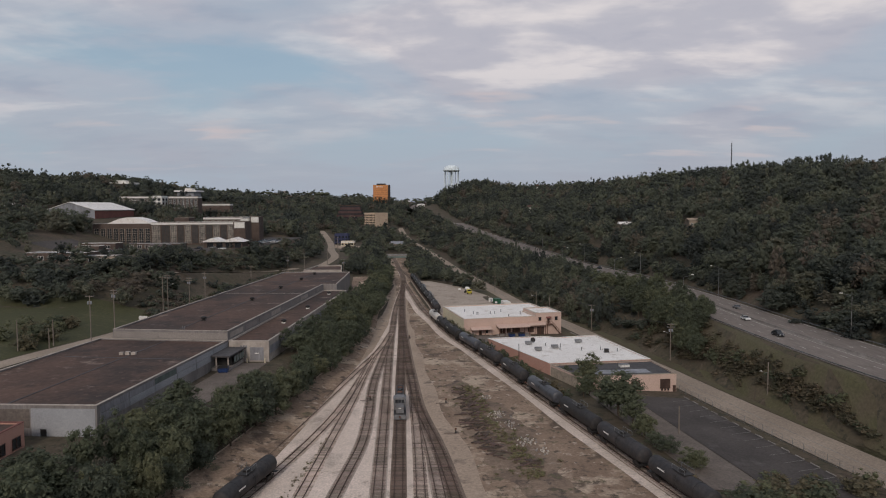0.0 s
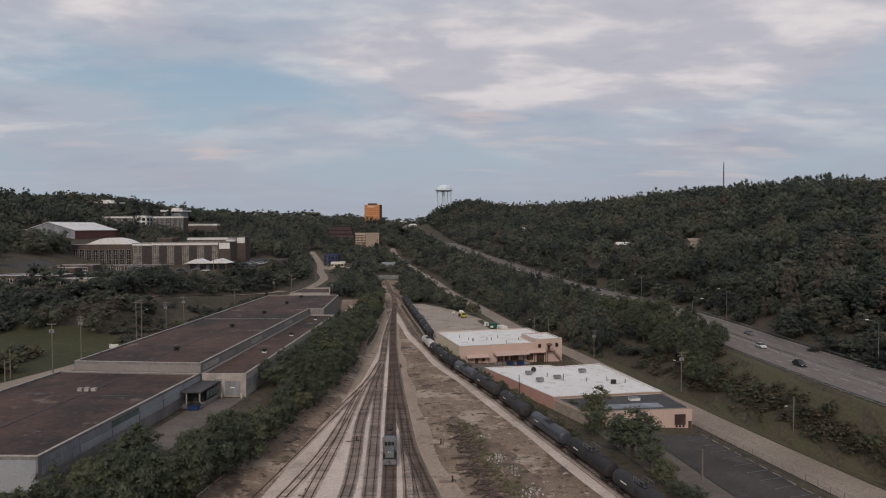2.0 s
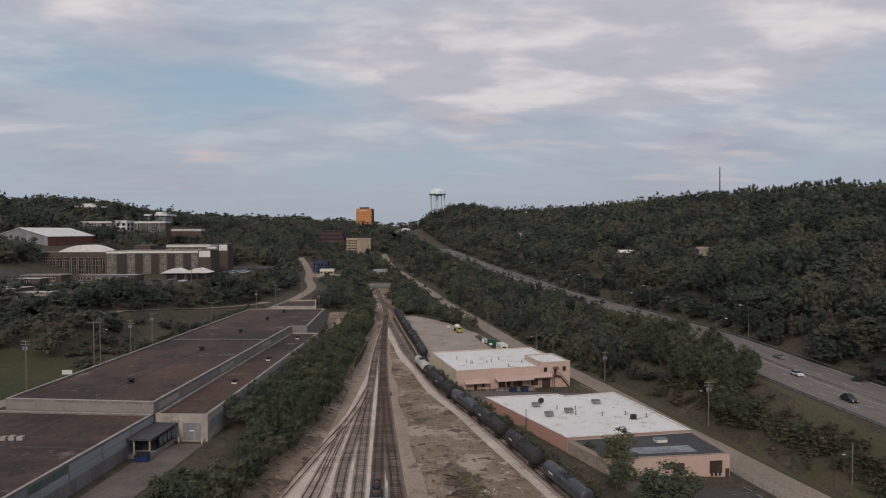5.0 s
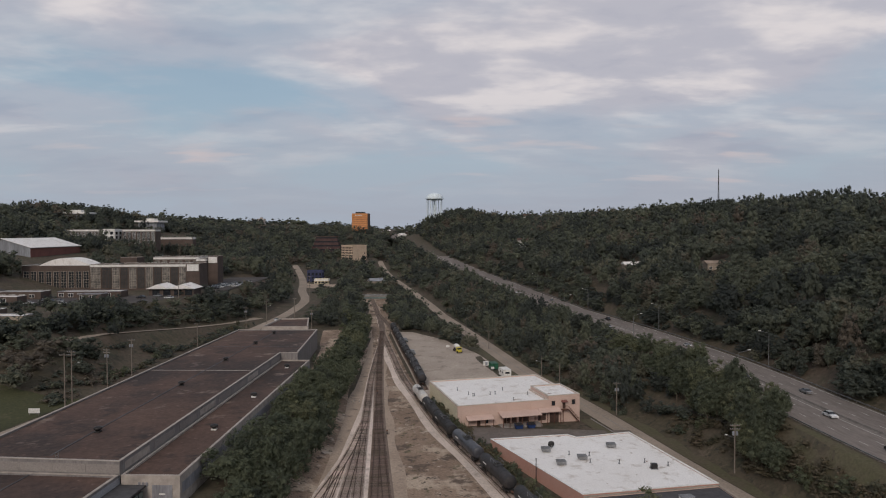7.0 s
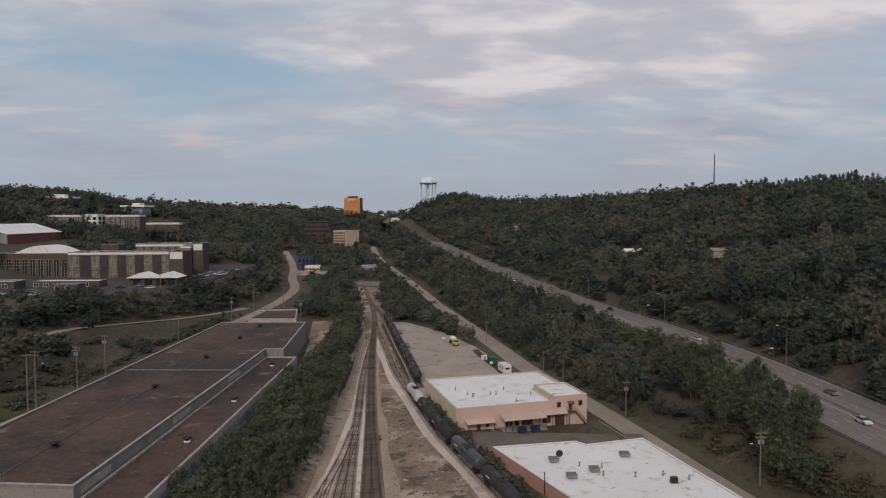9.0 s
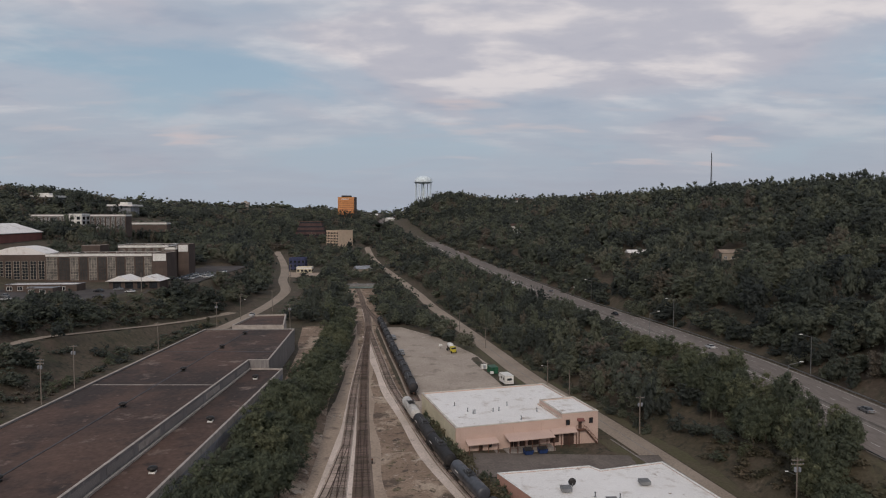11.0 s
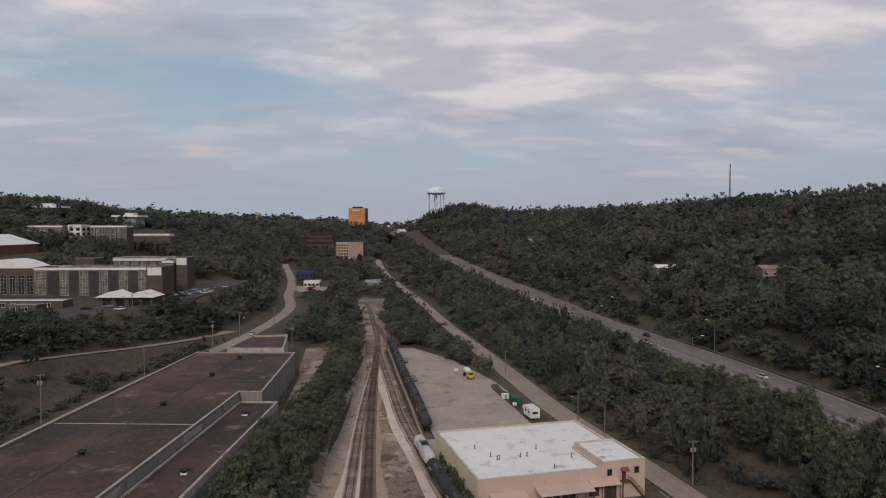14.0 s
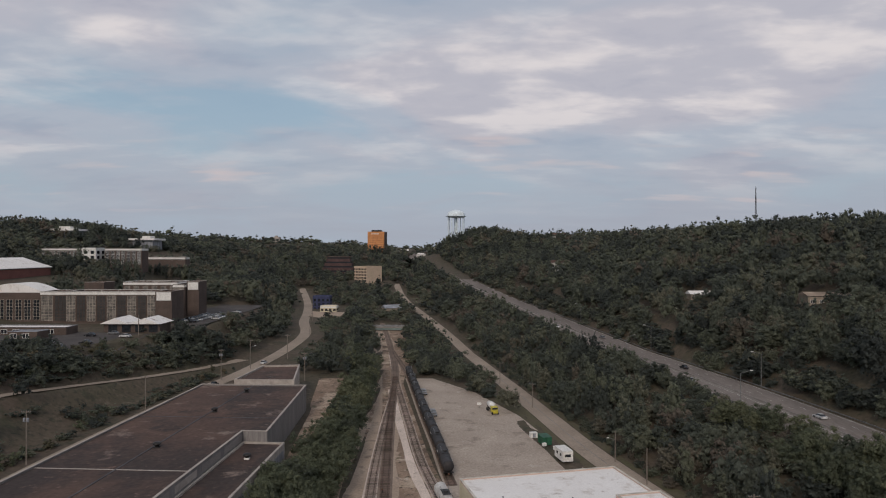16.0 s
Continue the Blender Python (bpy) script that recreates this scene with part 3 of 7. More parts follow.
track("main_track", main_x, 25, 655, "main railway track curving through the yard", 0.12, None, 1.55)
track("yard_track", curve((25, -6.5), (60, -8.5), (119, -11.9), (168, -14.9), (195, -16.6), (265, -20.7), (292, -22), (331, -23.9), (380, -25.2), (424, -26)), 25, 424, "straight yard track with grey ballast", 0.10, GREY_BALLAST, 1.25)
track("yard_track", curve((25, -3), (60, -5), (119, -8.2), (148, -9.9), (176, -11.5), (197, -12.8), (251, -15.8), (288, -18)), 25, 288, "yard track with a parked locomotive", 0.11)
track("yard_track", curve((25, 1.5), (60, -0.8), (119, -4.2), (137, -5.2), (154, -6.3), (180, -8.2), (205, -10)), 25, 205, "yard track with bare sleepers", 0.105, GRAVEL, 1.3)
track("yard_track", curve((25, 8), (60, 4.5), (119, -0.7), (141, -2.9), (158, -4.9)), 25, 158, "short yard track joining the main track", 0.095, GREY_BALLAST, 1.3)
track("yard_track", curve((25, -22), (60, -22), (119, -19.5), (149, -17.9), (165, -18.6), (191, -20.3), (225, -20.8), (262, -20.8)), 25, 262, "bent yard track beside pale gravel", 0.09, GREY_BALLAST, 1.3)
track("ladder_track", curve((25, -53), (60, -48.5), (119, -39.5), (136, -37.2), (165, -33.2), (203, -28.1), (242, -23.1), (275, -21.5)), 25, 275, "rusty ladder track along the yard's edge", 0.085, PALE_BALLAST, 1.2)
track("ladder_track", curve((25, -50), (60, -46), (100, -39.5), (121, -34.6), (134, -31.8), (165, -27), (198, -25.0), (230, -24.4)), 25, 230, "ladder track with a single tank car", 0.08, PALE_BALLAST, 1.2)
track("ladder_track", curve((25, -29), (60, -27.8), (119, -25.6), (149, -24.9), (178, -24.2), (209, -24.2), (236, -23.6)), 25, 236, "ladder track over trampled gravel", 0.075, PALE_BALLAST, 1.2)
track("siding_track", siding_x, 25, 460, "siding holding a string of tank cars", 0.10, GREY_BALLAST)
track("siding_track", storage_x, 318, 555, "storage siding holding dark tank cars", 0.09)

# ---- trees ----
rng = np.random.default_rng(7)


def ico(sub=0):
    bm = bmesh.new()
    bmesh.ops.create_icosphere(bm, subdivisions=sub + 1, radius=1)
    v = np.array([p.co[:] for p in bm.verts])
    f = np.array([[q.index for q in t.verts] for t in bm.faces])
    bm.free()
    return v, f


ICO_V, ICO_F = ico()
OCT_V = np.array([(1, 0, 0), (0, 1, 0), (-1, 0, 0), (0, -1, 0), (0, 0, 1), (0, 0, -1)], float)
OCT_F = np.array([(0, 1, 4), (1, 2, 4), (2, 3, 4), (3, 0, 4), (1, 0, 5), (2, 1, 5), (3, 2, 5), (0, 3, 5)])


def crown_arrays(lobes, leaves, size, seed, form=0, loose=0.0):
    """Vertices and triangles of a crown about 1 high and 1 wide: separate leafy boughs round a core, with sprays of leaves over them.
    form 0: round, 1: broad and flat-topped, 2: tall oval, 3: leaning with two heads."""
    r = np.random.default_rng(seed)
    lean = r.normal(size=2) * (0.04 if form != 3 else 0.10)
    cs, rs = [(0, 0, 0.34), (lean[0] * 0.6, lean[1] * 0.6, 0.56)], [0.27, 0.24]
    for i in range(lobes):
        a = 2.4 * i + r.uniform(-0.7, 0.7)
        h = (i + r.uniform(0.2, 0.8)) / lobes
        if form == 1:
            env = 0.55 + 0.55 * math.sin(math.pi * min(1, h * 0.92 + 0.05)) ** 0.6
        elif form == 2:
            env = 0.85 * math.sin(math.pi * (0.16 + 0.78 * h)) ** 0.8
        else:
            env = math.sin(math.pi * (0.2 + 0.72 * h)) ** 0.75
        rad = 0.37 * env * r.uniform(0.55, 1.12)
        twin = 0.12 * math.copysign(1, math.cos(a)) * h if form == 3 else 0
        cs.append((rad * math.cos(a) + lean[0] * h + twin, rad * math.sin(a) + lean[1] * h, 0.20 + 0.64 * h + r.uniform(-0.06, 0.06)))
        rs.append(r.uniform(0.10, 0.20) * (1.12 - 0.38 * h) * (10 / max(10, lobes)) ** 0.33)
    if lobes < 9:
        cs, rs = cs[1:], rs[1:]
        cs[0], rs[0] = (0, 0, 0.44), 0.30
    cs, rs = np.array(cs), np.array(rs)
    flat = np.array([1, 1, 0.76])
    v, f, k = [], [], 0
    for c, q in zip(cs, rs):
        v.append(c + OCT_V * q * flat * (0.82 + r.normal(size=(6, 1)) * 0.10))
        f.append(OCT_F + k)
        k += 6
    n = int(leaves * 3)
    pick = r.choice(len(cs), n, p=rs**2 / np.sum(rs**2))
    d = r.normal(size=(n, 3)) + [0, 0, 0.45]
    d /= np.linalg.norm(d, axis=1, keepdims=True)
    p = cs[pick] + d * rs[pick][:, None] * flat * r.uniform(0.70, 1.28 + loose, (n, 1))
    gap = np.linalg.norm((p[:, None] - cs[None]) / flat, axis=2) / rs[None]
    gap[np.arange(n), pick] = 9
    keep = np.flatnonzero(gap.min(1) > 0.72)[:leaves]
    p, d, n = p[keep], d[keep], len(keep)
    nrm = d + [0, 0, 0.55] + r.normal(size=(n, 3)) * 0.42
    nrm /= np.linalg.norm(nrm, axis=1, keepdims=True)
    t = np.cross(nrm, r.normal(size=(n, 3)))
    t /= np.linalg.norm(t, axis=1, keepdims=True)
    b = np.cross(nrm, t)
    w = size * r.uniform(0.55, 1.35, (n, 1))
    v.append(np.stack([p - t * w, p + t * w * 0.9 - b * w * 0.5, p + b * w], 1).reshape(-1, 3))
    f.append(np.arange(n)[:, None] * 3 + [0, 1, 2] + k)
    return np.concatenate(v), np.concatenate(f)


def fast_mesh(name, v, f, material):
    me = bpy.data.meshes.new(name)
    me.vertices.add(len(v))
    me.vertices.foreach_set("co", np.ascontiguousarray(v, np.float32).ravel())
    me.loops.add(f.size)
    me.loops.foreach_set("vertex_index", np.ascontiguousarray(f, np.int32).ravel())
    me.polygons.add(len(f))
    me.polygons.foreach_set("loop_start", np.arange(len(f), dtype=np.int32) * 3)
    me.polygons.foreach_set("use_smooth", np.ones(len(f), bool))
    me.polygons.foreach_set("loop_total", np.full(len(f), 3, np.int32))
    me.update(calc_edges=True)
    me.materials.append(material)
    return me


def woods(name, spots, templates, material, label):
    """Far trees, joined: spots are rows of x, y, z, width, height."""
    vs, fs, ts, k = [], [], [], 0
    r = np.random.default_rng(len(spots))
    for x, y, z, w, h in spots:
        v, f = templates[r.integers(len(templates))]
        a = r.uniform(0, 6.283)
        c, s = math.cos(a), math.sin(a)
        wx, wy = w * r.uniform(0.85, 1.15), w * r.uniform(0.85, 1.15)
        q = np.stack([(v[:, 0] * c - v[:, 1] * s) * wx + x, (v[:, 0] * s + v[:, 1] * c) * wy + y, v[:, 2] * h + z], 1)
        vs.append(q)
        grove_tone = 0.14 * math.sin(x / 23 + 1.7 * math.sin(y / 31)) + 0.12 * math.sin(y / 17 + x / 41)
        ts.append(np.full(len(v), min(1, max(0, r.beta(1.4, 1.6) + grove_tone))))
        fs.append(f + k)
        k += len(v)
    me = fast_mesh(name, np.concatenate(vs), np.concatenate(fs), material)
    me.attributes.new("tint", "FLOAT", "POINT").data.foreach_set("value", np.concatenate(ts).astype(np.float32))
    return tagged(new(name, me), label, "woodland", kind="stuff")


MID = [crown_arrays(18, 640, 0.037, k, (0, 1, 2, 3)[k % 4]) for k in range(10)]
FAR = [crown_arrays(8, 250, 0.050, 20 + k, (0, 1, 0, 3)[k % 4]) for k in range(10)]
TINY = [crown_arrays(3, 20, 0.085, 40 + k) for k in range(5)]
LOW_SCRUB = [crown_arrays(4, 60, 0.075, 70 + k, 1, 0.15) for k in range(5)]
RIDGE = [crown_arrays(7, 110, 0.056, 50 + k, (2, 0, 3)[k % 3]) for k in range(6)]

# sites kept free of trees: x0, x1, y0, y1
CLEAR = [(-104, -68, 426, 508), (-110, -42, 100, 384), (-84, -52, 370, 428), (-250, -126, 425, 540), (-335, -250, 480, 612), (-345, -225, 655, 730), (-350, -265, 745, 900),
         (-126, -76, 628, 712), (-112, -62, 845, 895), (-60, -40, 690, 740), (-130, -94, 1198, 1234), (134, 152, 520, 536), (158, 184, 444, 460),
         (-150, -108, 180, 262), (-152, -108, 930, 962), (6, 22, 1132, 1148), (-154, -117, 466, 592)]


def is_clear(x, y):
    return any(a < x < b and c < y < d for a, b, c, d in CLEAR)


def wooded(x, y):
    """Crown height of the woods at a place, or 0 where there are none."""
    if is_clear(x, y):
        return 0
    rx, hx = float(road_x(min(y, 900))), float(highway_x(y))
    if 465 < y < 525 and abs(x - 142 + (528 - y) * 0.353) < 7 or 400 < y < 446 and abs(x - 170 + (452 - y) * 0.515) < 13:
        return 5.5
    if x > hx + 15.5:
        return 14 if x > hx + 24 else 8
    if abs(x - hx) < (18 if y < 640 else 15):
        return 0
    wx = float(west_road_x(min(max(y, 60), 830)))
    if 60 < y < 835 and abs(x - wx) < (6 if y < 480 else 11):
        return 0
    if x > rx + 8 and y < 900:
        if y < 285:
            return 5 if y > 238 and rx + 12 + 0.25 * (285 - y) < x < hx - 27 else 0
        if x < rx + 8.5 + 1.2 * math.sin(y / 17):
            return 0
        if y > 400:
            return 11
        return 12 if x < hx - 33 else 6
    if y > 900 and x > -60:
        return 13
    yl = float(yard_left(min(y, 660)))
    if abs(x - rx) <= 8 and y < 900:
        return 0
    if x > 0 or x > yl:
        if y < 392 or y < 640 and x < float(storage_x(y)) + 5 and x > yl:
            return 0
        lim = np.interp(y, [392, 400, 435, 467, 480], [26, 22, 10, -8, -40])
        return 9 if x > lim and x < rx - 9 else (9 if y > 660 else 0)
    if 320 < y < 464 and abs(x - float(hill_road_x(y))) < 6:
        return 0
    if -242 < x < -188 and 600 < y < 704:
        return 2.6 if math.sin(x / 6.0) + math.sin(y / 7.0) > 0.2 else 0
    if y < 432:
        if x > yl - 14:
            return 0
        if 264 < y < 318 and x < wx - 17:
            return 10 if y < 285 else 8
        if -152 < x < float(hill_road_x(y)) - 5 and y >= 312 and (y < 385 or x > -133):
            return 7
        return 8 if x < -252 and y > 318 else 0
    if 500 < y < 720 and 0 < x - wx < 30:
        return 5
    if x < wx - 8:
        if x > -226 and y < 560:
            return 9 if x > -128 or y > 545 else 0
        return 13
    return 10


def scatter(x0, x1, y0, y1, step, seed, keep=1.0):
    r = np.random.default_rng(seed)
    out = []
    for y in np.arange(y0, y1, step):
        for x in np.arange(x0, x1, step):
            if r.random() > keep:
                continue
            px, py = x + r.uniform(-0.45, 0.45) * step, y + r.uniform(-0.45, 0.45) * step
            h = wooded(px, py)
            if h:
                h = h * r.uniform(0.6, 1.2)
                if r.random() < 0.2:
                    h *= 1.35
                w = step * (0.85 + 1.0 * r.random() ** 1.4)
                ch = max(0.7 * w, 0.95 * h)
                z = gz(px, py)
                out.append((px, py, z + h - ch, w, ch))
                if r.random() < 0.15:
                    qx, qy = px + r.uniform(-4, 4), py + r.uniform(-4, 4)
                    if wooded(qx, qy):
                        out.append((qx, qy, gz(qx, qy) - 0.5, r.uniform(4, 6.5), r.uniform(3.5, 6)))
    return out




def sorted_woods(name, spots, near, label, far=TINY):
    """The woods along the valley in full detail; the simpler trees stand out past the valley's sides."""
    def open_side(x, y):
        return abs(x) < 0.72 * y + 22

    woods(name, [q for q in spots if open_side(q[0], q[1])], near, FOLIAGE, label)
    rest = [q for q in spots if not open_side(q[0], q[1])]
    if rest:
        woods(name, rest, far, FOLIAGE, label)


sorted_woods("hillside_woods", scatter(105, 215, 130, 470, 9.2, 1), MID, "dense green deciduous woods on the hillside above the highway")
sorted_woods("hillside_woods", scatter(215, 325, 130, 470, 10, 12) + scatter(90, 330, 470, 640, 9.0, 13) + [], FAR, "dense green woods along the far ridge")
sorted_woods("hillside_woods", scatter(80, 360, 640, 900, 10.5, 2), RIDGE, "green woods on the hillside towards the town")
edge_trees = []
er = np.random.default_rng(21)
for ey in np.arange(120, 480, 3.4):
    ex = float(highway_x(ey)) + er.uniform(16.5, 26)
    edge_trees.append((ex, ey, gz(ex, ey) - 0.6, er.uniform(5, 9), er.uniform(4, 11)))
for ey in np.arange(150, 480, 3.6):
    ex = float(highway_x(ey)) + er.uniform(25, 46)
    edge_trees.append((ex, ey, gz(ex, ey) - 0.6, er.uniform(8, 12.5), er.uniform(7, 12)))
far_edge = []
for ey in np.arange(480, 1150, 4.0):
    ex = float(highway_x(ey)) + er.uniform(15, 24)
    far_edge.append((ex, ey, gz(ex, ey) - 0.6, er.uniform(7, 11), er.uniform(5, 11)))
for ey in np.arange(330, 1000, 4.2):
    ex = float(highway_x(ey)) - er.uniform(15.5, 19.5)
    (edge_trees if ey < 480 else far_edge).append((ex, ey, gz(ex, ey) - 0.6, er.uniform(5, 9), er.uniform(3.5, 7.5) if ey < 480 else er.uniform(5, 10)))
for ey in np.arange(286, 560, 2.0):
    ex = float(road_x(ey)) + er.uniform(6.2, 11.5)
    edge_trees.append((ex, ey, gz(ex, ey) - 0.5, er.uniform(2.5, 5.5), er.uniform(1.6, 5.0)))
woods("bank_woods", edge_trees + scatter(-30, 105, 238, 480, 6.4, 4), MID, FOLIAGE, "green woods on the bank between road and highway")
woods("valley_woods", scatter(-30, 105, 480, 640, 7.0, 14) + scatter(-110, -30, 432, 640, 7.0, 9), FAR, FOLIAGE, "green woods in the valley round the road")
woods("valley_woods", far_edge + scatter(-240, 80, 640, 1050, 9.0, 5), RIDGE, FOLIAGE, "green woods at the head of the valley")
sorted_woods("west_woods", scatter(-420, -110, 262, 700, 9.2, 6), FAR, "green woods round the campus on the western hill")
sorted_woods("west_woods", scatter(-620, -240, 700, 1150, 12, 7) + scatter(-560, -420, 480, 700, 12, 15), RIDGE, "green woods along the western ridge")
woods("ridge_woods", scatter(-60, 190, 1040, 1215, 10, 31) + scatter(80, 420, 900, 1060, 12, 32) + scatter(-240, -60, 1050, 1215, 12, 33), RIDGE, FOLIAGE, "green woods on the hill of the water tower")
woods("distant_woods", scatter(-800, 900, 1050, 1600, 22, 8) + scatter(400, 900, 640, 1050, 24, 10) + scatter(-1300, 1500, 1600, 2300, 44, 11), TINY, FOLIAGE, "distant wooded ridges on the horizon")
thicket = []
for k in range(420):
    ty = er.uniform(296, 464)
    tx = float(hill_road_x(ty)) - 4.5 - abs(er.normal()) * 9
    if not (390 < ty < 437 and tx < -134):
        thicket.append((tx, ty, gz(tx, ty) - 0.3, er.uniform(3, 6.5), er.uniform(2.0, 5.0)))
for k in range(330):
    ty = er.uniform(262, 440)
    span = float(west_road_x(ty)) - float(hill_road_x(ty)) if ty > 286 else 45
    u = er.beta(1.2, 2.6)
    tx = float(west_road_x(ty)) - 6 - u * max(2.0, span - 11)
    if math.sin(ty / 9.0) + 0.9 * math.sin(tx / 7 + ty / 23) > -0.25 or u < 0.12:
        thicket.append((tx, ty, gz(tx, ty) - 0.3, er.uniform(2, 5.5), er.uniform(1.2, 3.8)))
woods("slope_thicket", thicket, LOW_SCRUB, FOLIAGE, "dark scrubby thicket on the western slope")

# ---- building materials ----
PINK = mat("pink_painted_block", (0.57, 0.42, 0.355), 0.85, second=(0.53, 0.385, 0.325), grain=7, patch=0.25, bump=0.1)
SALMON = mat("salmon_painted_block", (0.47, 0.275, 0.22), 0.85, second=(0.46, 0.25, 0.197), grain=7, patch=0.25, bump=0.1)
CREAM = mat("cream_panel", (0.62, 0.55, 0.40), 0.8, second=(0.57, 0.50, 0.36), grain=7, patch=0.3, bump=0.1)
TAN = mat("tan_block", (0.36, 0.30, 0.24), 0.9, second=(0.28, 0.235, 0.19), grain=1.5, patch=0.2)
WHITE_ROOF = mat("white_membrane_roof", (0.81, 0.78, 0.75), 0.8, second=(0.74, 0.705, 0.67), grain=9, patch=0.06, contrast=0.4, bump=0.03, stain=[((0.60, 0.55, 0.50), 0.3, 0.55, 0.68), ((0.36, 0.29, 0.24), 0.16, 0.61, 0.70), ((0.30, 0.225, 0.17), 0.55, 0.66, 0.70)])
DARK_ROOF = mat("dark_membrane_roof", (0.082, 0.077, 0.079), 0.75, second=(0.058, 0.055, 0.058), grain=0.8, patch=0.1)
BROWN_ROOF = mat("brown_gravel_roof", (0.114, 0.070, 0.054), 0.95, second=(0.083, 0.052, 0.042), grain=0.9, patch=0.055, contrast=0.3, bump=0.2, stain=[((0.048, 0.036, 0.033), 0.022, 0.47, 0.60), ((0.045, 0.034, 0.031), 0.09, 0.56, 0.68), ((0.20, 0.15, 0.125), 0.12, 0.60, 0.70), ((0.15, 0.10, 0.08), 0.4, 0.60, 0.70)])
FASCIA = mat("beige_fascia", (0.40, 0.35, 0.31), 0.8, second=(0.36, 0.315, 0.278), grain=0.6, patch=0.08, bump=0.05)
SIDING = mat("grey_metal_siding", (0.235, 0.215, 0.205), 0.65, second=(0.175, 0.16, 0.155), grain=1.2, patch=0.12, bump=0.1, stretch=(3, 3, 0.3))
PANEL_LIGHT = mat("pale_blue_grey_panel", (0.34, 0.345, 0.36), 0.7, second=(0.29, 0.295, 0.31), grain=5, patch=0.15)
PANEL_GREY = mat("taupe_grey_panel", (0.275, 0.245, 0.225), 0.75, second=(0.235, 0.21, 0.195), grain=5, patch=0.1, bump=0.05)
BROWN_PANEL = mat("brown_grey_panel", (0.15, 0.125, 0.11), 0.8, second=(0.12, 0.10, 0.09), grain=2, patch=0.2)
BLUE_GREY = mat("blue_grey_panel", (0.27, 0.265, 0.28), 0.6, second=(0.215, 0.21, 0.225), grain=1.2, patch=0.2, stretch=(2, 2, 0.4))
GREEN_GLASS = mat("green_tinted_glazing", (0.12, 0.155, 0.145), 0.25, second=(0.09, 0.12, 0.115), grain=0.5, patch=0.3, bump=0, spec=0.5)
GLASS = mat("dark_window_glass", (0.03, 0.034, 0.04), 0.12, grain=1, patch=0.5, bump=0, spec=0.6)
BROWN_DOOR = mat("brown_metal_door", (0.085, 0.052, 0.042), 0.6, grain=2, patch=0.4)
WHITE = mat("white_paint", (0.76, 0.74, 0.70), 0.6, second=(0.64, 0.62, 0.58), grain=2, patch=0.3, bump=0.05)
BRICK = mat("brown_brick", (0.112, 0.083, 0.07), 0.9, second=(0.085, 0.063, 0.054), grain=2.5, patch=0.2)
CURTAIN = mat("curtained_glass", (0.19, 0.17, 0.147), 0.35, second=(0.09, 0.082, 0.075), grain=1.5, patch=0.35, bump=0, contrast=0.1, spec=0.5)
DIM_GLASS = mat("shaded_glass", (0.06, 0.054, 0.05), 0.3, second=(0.035, 0.033, 0.033), grain=1.5, patch=0.35, bump=0, spec=0.5)
MULLION = mat("pale_mullion", (0.48, 0.42, 0.35), 0.7, grain=2, patch=0.3)
RED_BRICK = mat("red_brick", (0.20, 0.085, 0.07), 0.9, second=(0.16, 0.07, 0.06), grain=2.5, patch=0.2)
MAROON = mat("maroon_cladding", (0.10, 0.058, 0.055), 0.85, grain=2, patch=0.2)
FADED_LINE = mat("faded_paint", (0.26, 0.245, 0.23), 0.85, grain=4, patch=0.8)
APT = mat("pink_cream_render", (0.56, 0.43, 0.32), 0.85, second=(0.50, 0.385, 0.285), grain=4, patch=0.2, bump=0.1)
TRIM = mat("cream_trim", (0.66, 0.60, 0.52), 0.8, grain=7, patch=0.3)
# orange masonry with the low sun's glow put into its colour
SUNLIT_ORANGE = mat("sunlit_orange_brick", (0.62, 0.28, 0.115), 0.8, second=(0.54, 0.235, 0.095), grain=0.4, patch=0.1, bump=0.05)
BLUE_PAINT = mat("blue_painted_siding", (0.05, 0.058, 0.125), 0.7, grain=1, patch=0.2)
BLUE_STEEL = mat("blue_dumpster_steel", (0.03, 0.06, 0.17), 0.55, 0.2, grain=2, patch=0.5)
GREEN_STEEL = mat("green_dumpster_steel", (0.035, 0.13, 0.075), 0.55, 0.2, grain=2, patch=0.5)
STEEL = mat("galvanised_steel", (0.32, 0.32, 0.32), 0.45, 0.7, grain=4, patch=0.5)
DARK_STEEL = mat("dark_steel", (0.05, 0.047, 0.046), 0.55, 0.4, grain=3, patch=0.5)
RUST = mat("rusted_steel", (0.17, 0.085, 0.055), 0.85, 0.1, second=(0.10, 0.052, 0.04), grain=3, patch=0.8)
POLE_WOOD = mat("pole_wood", (0.23, 0.195, 0.165), 0.9, second=(0.17, 0.142, 0.12), grain=4, patch=0.6, stretch=(3, 3, 0.4))
SHED_GREY = mat("grey_shed_cladding", (0.30, 0.31, 0.335), 0.6, grain=0.6, patch=0.1, stretch=(2, 2, 0.3))


def inset(outline, d):
    """The outline moved inwards by d (counter-clockwise corners)."""
    n, out = len(outline), []
    for i in range(n):
        a, b, c = (Vector(outline[(i + k) % n]) for k in (-1, 0, 1))
        u, v = (b - a).normalized(), (c - b).normalized()
        nu, nv = Vector((-u.y, u.x)), Vector((-v.y, v.x))
        k = (nu + nv) / max(0.3, 1 + nu.dot(nv))
        out.append(tuple(b + k * d))
    return out


def ccw(o):
    return o if sum(a[0] * b[1] - b[0] * a[1] for a, b in zip(o, o[1:] + o[:1])) > 0 else o[::-1]


